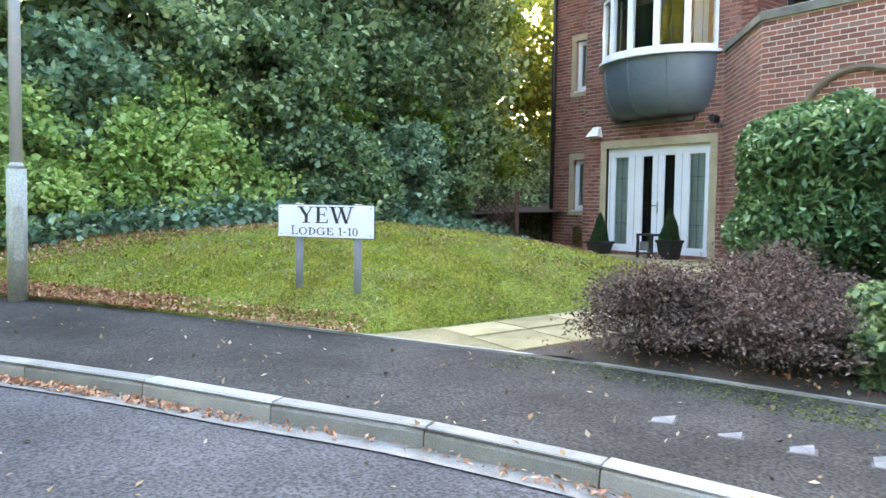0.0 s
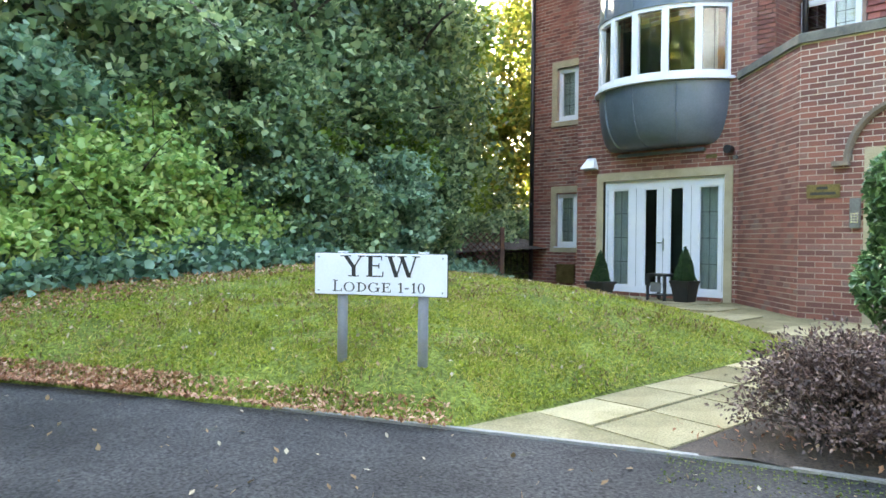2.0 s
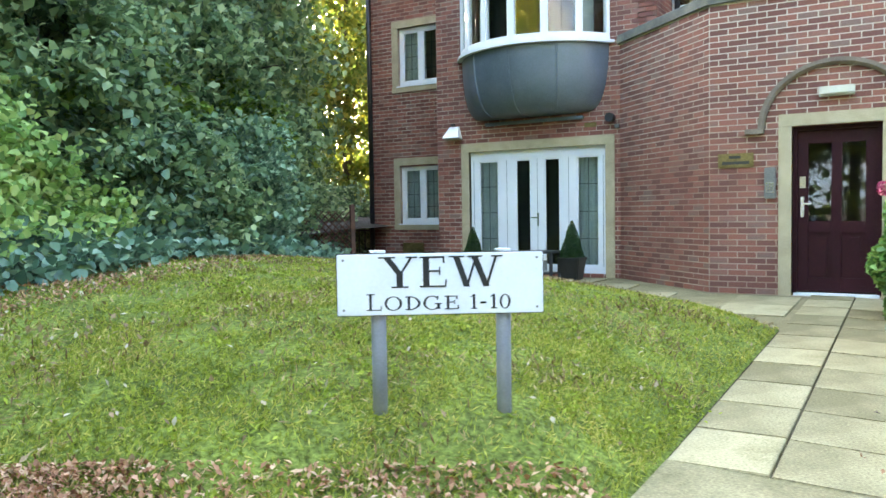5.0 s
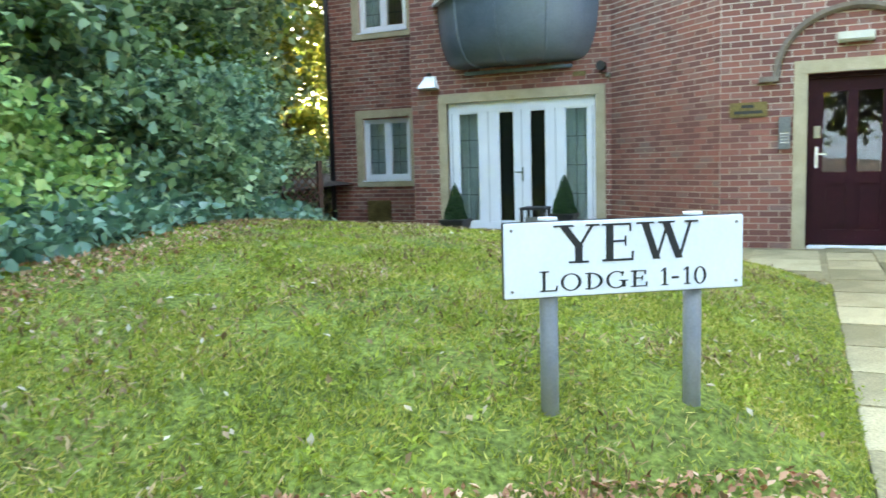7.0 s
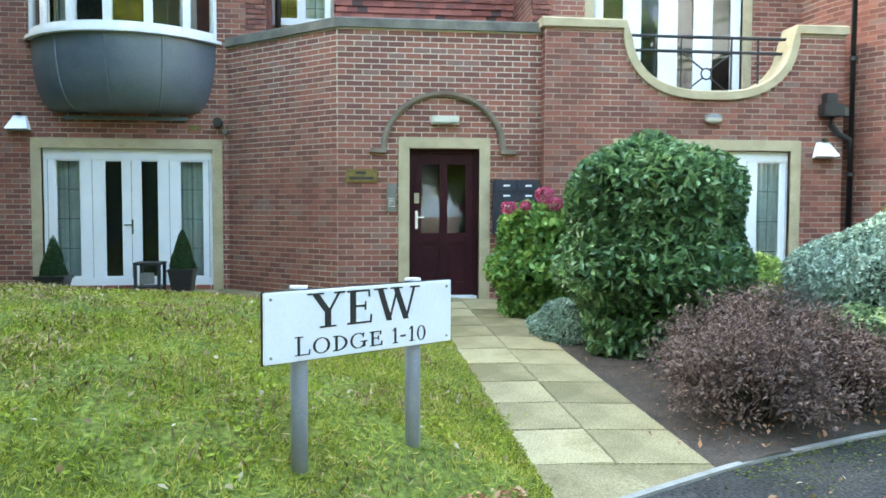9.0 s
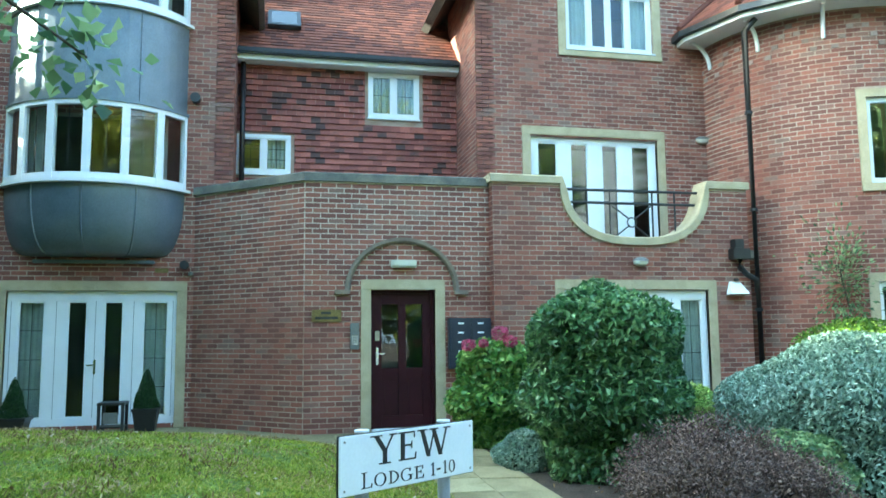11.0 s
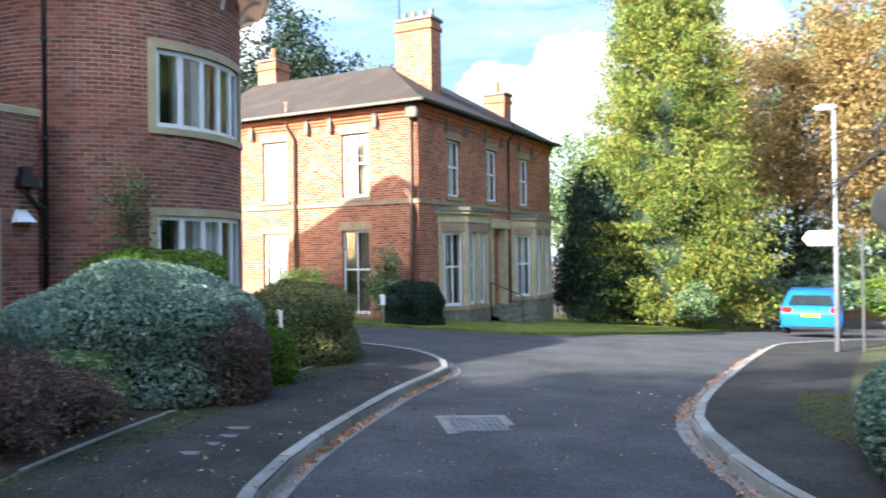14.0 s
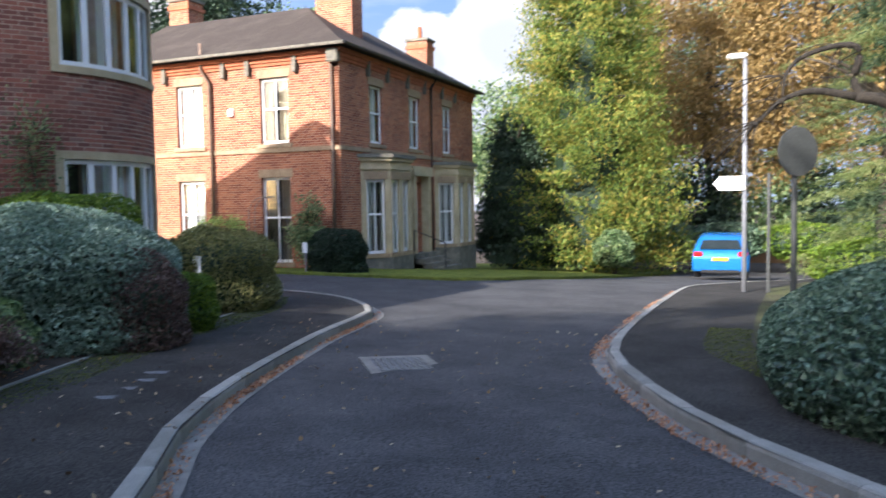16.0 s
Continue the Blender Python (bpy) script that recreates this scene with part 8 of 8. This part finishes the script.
# ---- sky with clouds beyond the trees ----
def sky_mat():
    """Blue sky with thin streaks, and white heaped clouds with ragged edges and grey bases."""
    m = bpy.data.materials.new("cloudy_sky")
    m.use_nodes = True
    n, l = m.node_tree.nodes, m.node_tree.links
    n.remove(n["Principled BSDF"])
    em, tc = n.new("ShaderNodeEmission"), n.new("ShaderNodeTexCoord")

    def math_node(op, a, b):
        q = n.new("ShaderNodeMath")
        q.operation = op
        for k, v in enumerate((a, b)):
            if isinstance(v, (int, float)):
                q.inputs[k].default_value = v
            else:
                l.new(v, q.inputs[k])
        return q.outputs[0]

    def noise_at(scale, detail, rough):
        mp, ns = n.new("ShaderNodeMapping"), n.new("ShaderNodeTexNoise")
        mp.inputs["Scale"].default_value = scale
        ns.inputs["Scale"].default_value, ns.inputs["Detail"].default_value, ns.inputs["Roughness"].default_value = 1.0, detail, rough
        l.new(tc.outputs["Object"], mp.inputs["Vector"])
        l.new(mp.outputs[0], ns.inputs["Vector"])
        return ns

    def ramp(value, lo, hi, c0=(0, 0, 0), c1=(1, 1, 1)):
        r = n.new("ShaderNodeValToRGB")
        e = r.color_ramp.elements
        e[0].position, e[0].color, e[1].position, e[1].color = lo, (*c0, 1), hi, (*c1, 1)
        l.new(value, r.inputs["Fac"])
        return r.outputs["Color"]

    def blend(fac, a, b):
        q = n.new("ShaderNodeMix")
        q.data_type = "RGBA"
        l.new(fac, q.inputs["Factor"])
        for k, v in (("A", a), ("B", b)):
            if isinstance(v, tuple):
                q.inputs[k].default_value = (*v, 1)
            else:
                l.new(v, q.inputs[k])
        return q.outputs["Result"]

    sep, grad = n.new("ShaderNodeSeparateXYZ"), n.new("ShaderNodeMapRange")
    l.new(tc.outputs["Object"], sep.inputs[0])
    grad.inputs["From Min"].default_value, grad.inputs["From Max"].default_value = 20, 170
    l.new(sep.outputs["Z"], grad.inputs["Value"])
    puff, streak, wide = noise_at((0.035, 0.035, 0.045), 7, 0.6), noise_at((0.008, 0.008, 0.035), 8, 0.62), noise_at((0.0075, 0.0075, 0.013), 8, 0.55)
    # heaps: azimuth, elevation and radius in degrees
    heap = None
    for az, el, r in ((-69.0, 6.5, 6.5), (-72.0, 11.8, 4.2), (-66.0, 10.5, 3.6), (-83.4, 15.6, 2.5), (-81.8, 14.0, 2.0), (-79.0, 8.0, 4.5), (-40.0, 14.0, 8.0), (-118.0, 16.0, 9.0), (-150.0, 12.0, 8.0), (0.0, 15.0, 9.0)):
        d = n.new("ShaderNodeVectorMath")
        d.operation = "DISTANCE"
        l.new(tc.outputs["Object"], d.inputs[0])
        ca, ce = radians(az), radians(el)
        d.inputs[1].default_value = (380 * math.cos(ca) * math.cos(ce), 380 * math.sin(ca) * math.cos(ce), 380 * math.sin(ce))
        v = math_node("SUBTRACT", 1.0, math_node("DIVIDE", d.outputs["Value"], 380 * radians(r) * 1.25))
        heap = v if heap is None else math_node("MAXIMUM", heap, v)
    edge = math_node("ADD", heap, math_node("MULTIPLY", math_node("SUBTRACT", puff.outputs["Fac"], 0.5), 0.75))
    blue = blend(grad.outputs[0], (0.42, 0.56, 0.75), (0.12, 0.3, 0.68))
    thin = math_node("MULTIPLY", ramp(streak.outputs["Fac"], 0.45, 0.72), 0.6)
    hazy = blend(thin, blue, (0.72, 0.79, 0.88))
    far = math_node("MULTIPLY", ramp(wide.outputs["Fac"], 0.53, 0.62), 0.55)
    hazy = blend(far, hazy, (0.72, 0.76, 0.82))
    white = ramp(edge, 0.12, 0.75, (1.0, 1.0, 1.0), (0.66, 0.7, 0.77))
    l.new(blend(ramp(edge, 0.1, 0.2), hazy, white), em.inputs["Color"])
    em.inputs["Strength"].default_value = 0.41
    l.new(em.outputs[0], n["Material Output"].inputs["Surface"])
    return m


sv, sf = [], []
for i in range(49):
    a = radians(-200 + 220 * i / 48)
    for j in range(13):
        b = radians(-1.5 + 52 * j / 12)
        sv.append((380 * math.cos(a) * math.cos(b), 380 * math.sin(a) * math.cos(b), 380 * math.sin(b)))
for i in range(48):
    for j in range(12):
        sf.append((i * 13 + j, (i + 1) * 13 + j, (i + 1) * 13 + j + 1, i * 13 + j + 1))
tagged(new("backdrop", quads_mesh("backdrop", sv, sf, sky_mat())), "blue sky with white and grey clouds", "sky", "", "structure")

# ---- ground cover ----
def inside(poly, x, y):
    c = False
    for (ax, ay), (bx, by) in zip(poly, poly[1:] + poly[:1]):
        if (ay > y) != (by > y) and x < (bx - ax) * (y - ay) / (by - ay) + ax:
            c = not c
    return c


def scatter(poly, n, seed, zfun, weight=None):
    rng = np.random.default_rng(seed)
    xs, ys = [p[0] for p in poly], [p[1] for p in poly]
    out = []
    while len(out) < n:
        for x, y in rng.uniform((min(xs), min(ys)), (max(xs), max(ys)), (n, 2)):
            if inside(poly, x, y) and (weight is None or rng.uniform() < weight(x, y)):
                out.append((x, y, zfun(x, y)))
                if len(out) >= n:
                    break
    return np.array(out)


near = lambda x, y: (1.0 if x < 5.5 and y < 8.5 else 0.45) * min(1.0, max(0.14, 0.68 + 1.3 * noise.noise(Vector((x * 2.2, y * 2.2, 0.3))) + 0.7 * noise.noise(Vector((x * 7, y * 7, 1.3)))))
pts = scatter(LAWN, 120000, 5, lambda x, y: 0.0, near)
pts[:, 2] = lawn_z(pts[:, 0], pts[:, 1]) + 0.01
tagged(new("grass", leaf_mesh("grass", pts, 0.042, M_GRASS, up=0.0, aspect=0.16, fold=0.02, vary=0.5, droop=(0.1, -0.1, 0.55), seed=4)), "short mossy green grass", "grass", "", "stuff")
straw = scatter(LAWN, 16000, 25, lambda x, y: 0.0, lambda x, y: min(1.0, max(0.02, 0.25 + 1.6 * noise.noise(Vector((x * 1.6, y * 1.6, 4.0))))))
straw[:, 2] = lawn_z(straw[:, 0], straw[:, 1]) + 0.03
M_STRAW = leaf_mat("dry_straw", (0.1, 0.065, 0.03), (0.26, 0.17, 0.075), (0.5, 0.38, 0.19), 0.85, 0.1, 0.15)
tagged(new("straw", leaf_mesh("straw", straw, 0.05, M_STRAW, up=1.4, aspect=0.16, fold=0.03, vary=0.6, seed=14)), "dry brown straw and thatch in the turf", "straw", "", "stuff")
tufts = scatter(LAWN, 260, 26, lambda x, y: 0.0, lambda x, y: min(1.0, max(0.0, 0.3 + 2.0 * noise.noise(Vector((x * 1.1, y * 1.1, 9.0))))))
tuft_rng = np.random.default_rng(27)
tufts = np.repeat(tufts, 40, 0)
tufts[:, :2] += tuft_rng.normal(size=(len(tufts), 2)) * 0.06
tufts[:, 2] = lawn_z(tufts[:, 0], tufts[:, 1]) + 0.022
M_TUFT = leaf_mat("bright_moss", (0.16, 0.215, 0.03), (0.29, 0.35, 0.045), (0.42, 0.45, 0.08), 0.9, 0.3, 0.1)
tagged(new("lawn_moss", leaf_mesh("lawn_moss", tufts, 0.035, M_TUFT, up=0.6, aspect=0.4, fold=0.05, vary=0.5, seed=15)), "bright yellow-green moss cushions in the lawn", "moss", "", "stuff")


def along_scatter(line, n, lo, hi, zoff, seed, clump=True):
    r = np.random.default_rng(seed)
    pts = along(smooth_line(line), 0.02)
    out = []
    while len(out) < n:
        p, d = pts[r.integers(0, len(pts))]
        if clump and r.uniform() > 0.5 + 0.5 * math.sin(p.y * 2.3 + p.x * 1.7) + 0.1:
            continue
        w = r.uniform(lo, hi)
        q = p + Vector((-d.y, d.x)) * w
        out.append((q.x, q.y, height(q.x, q.y) + zoff + r.uniform(0, 0.025)))
    return np.array(out)


edge_leaves = along_scatter(BACK_EDGE[1:6], 13000, -0.13, 0.24, 0.02, 3, False)
edge_leaves = edge_leaves[(edge_leaves[:, 1] > 6.9) | (np.arange(len(edge_leaves)) % 3 == 0)]
edge_leaves[:, 2] = np.maximum(edge_leaves[:, 2], lawn_z(edge_leaves[:, 0], edge_leaves[:, 1]) + 0.022)
litter = np.concatenate([
    along_scatter(KERB_LEFT[3:15], 2600, -0.13, -0.02, -0.1, 1), along_scatter(KERB_RIGHT[3:11], 1500, 0.03, 0.2, -0.1, 2),
    edge_leaves, along_scatter(BACK_EDGE[6:14], 350, 0.05, 0.6, 0.03, 4),
])
drift = along_scatter([tuple(p) for p in ivy_line[:30:3]], 6500, -1.1, -0.15, 0.0, 11, False)
drift = drift[np.random.default_rng(12).uniform(size=len(drift)) < np.clip(1.15 - (drift[:, 0] - 0.5) / 5.0, 0.15, 1)]
drift[:, 2] = lawn_z(drift[:, 0], drift[:, 1]) + 0.03
litter = np.concatenate([litter, drift])
tagged(new("leaf_litter", leaf_mesh("leaf_litter", litter, 0.034, M_LEAFLITTER, up=1.6, aspect=0.6, fold=0.1, vary=0.5, seed=6)), "drift of fallen russet leaves in the gutter", "leaves", "", "stuff")
strew = np.concatenate([
    scatter(LAWN, 2600, 21, lambda x, y: lawn_height(x, y) + 0.03, lambda x, y: min(1.0, max(0.05, 0.12 + 0.9 * max(0.0, (y - 6.6) / 2.5 - max(0.0, x - 2.5) * 0.3)))), scatter(KERB_LEFT[2:13] + BACK_EDGE[2:13][::-1], 260, 22, lambda x, y: height(x, y) + 0.008),
    scatter([(-1.5, 6.0), (2.2, 3.2), (3.9, -1.5), (4.4, -3.5), (0.7, -3.5), (-0.9, 1.8), (-3, 4.4)], 260, 23, lambda x, y: height(x, y) - 0.1), scatter(BED, 900, 24, lambda x, y: height(x, y) + 0.06)])
M_PALELEAF = leaf_mat("scattered_pale_leaves", (0.16, 0.1, 0.045), (0.3, 0.2, 0.1), (0.48, 0.42, 0.3), 0.8, 0.1)
tagged(new("fallen_leaves", leaf_mesh("fallen_leaves", strew, 0.038, M_PALELEAF, up=1.8, aspect=0.6, fold=0.08, vary=0.5, seed=7)), "single fallen leaves strewn on ground", "leaves", "", "stuff")
M_MOSS = leaf_mat("moss_green", (0.05, 0.07, 0.015), (0.1, 0.13, 0.025), (0.16, 0.17, 0.04), 0.9, 0.1)
moss = np.concatenate([along_scatter(BACK_EDGE[6:15], 9000, -0.5, 0.0, -0.003, 31, False), along_scatter(RIGHT_BACK[2:8], 9000, 0.0, 0.55, -0.003, 32, False)])
moss[:, 2] = [height(a, b) - 0.002 for a, b, _ in moss]
tagged(new("moss", leaf_mesh("moss", moss, 0.018, M_MOSS, up=4.0, aspect=0.9, fold=0.02, vary=0.6, seed=8)), "thin green moss along the footway edge", "moss", "", "stuff")

# ---- clay tiles on the hung wall ----
rects = brick_rects(0, 3.95, 3.7, 6.48, boxes_blocked([(a - 0.06, b + 0.06, c - 0.1, d + 0.03) for a, b, c, d in TH]), 0.17, 0.105, 0.004)
near_t = [r for r in rects if 0.95 < r[0] < 3.9 and 4.3 < r[2] < 5.55][:300]
rest = [r for r in rects if r not in set(near_t)]
tile_meshes = {}
for a, b, c, d in near_t:
    key = round(b - a, 2)
    if key not in tile_meshes:
        w, hh = key / 2, 0.06
        vs = [(-w, -0.045, -hh), (w, -0.045, -hh), (w, -0.012, hh), (-w, -0.012, hh), (-w, -0.02, -hh), (w, -0.02, -hh), (w, 0.0, hh), (-w, 0.0, hh)]
        tile_meshes[key] = quads_mesh("tile", vs, [(0, 1, 2, 3), (4, 5, 1, 0), (5, 6, 2, 1), (7, 4, 0, 3)], M_TILE)
    ob = new("tile", tile_meshes[key])
    ob.parent = tw
    ob.matrix_basis = pose((a + b) / 2, random.uniform(-0.006, 0.002), (c + d) / 2, random.uniform(-2, 2), 0, random.uniform(-2, 2))
vs, fs = [], []
for a, b, c, d in rest:
    k = len(vs)
    o = random.uniform(-0.006, 0.002)
    vs += [(a, -0.045 + o, c), (b, -0.045 + o, c), (b, -0.012, d + 0.015), (a, -0.012, d + 0.015), (a, -0.018, c), (b, -0.018, c)]
    fs += [(k, k + 1, k + 2, k + 3), (k + 4, k + 5, k + 1, k)]
part("tiles", quads_mesh("tiles", vs, fs, M_TILE), None, tw)["kind"] = "stuff"

# ---- single bricks by the entrance ----
for near_b, wall_ob in SINGLE:
    brick_single(near_b, Matrix.Identity(4), wall_ob)
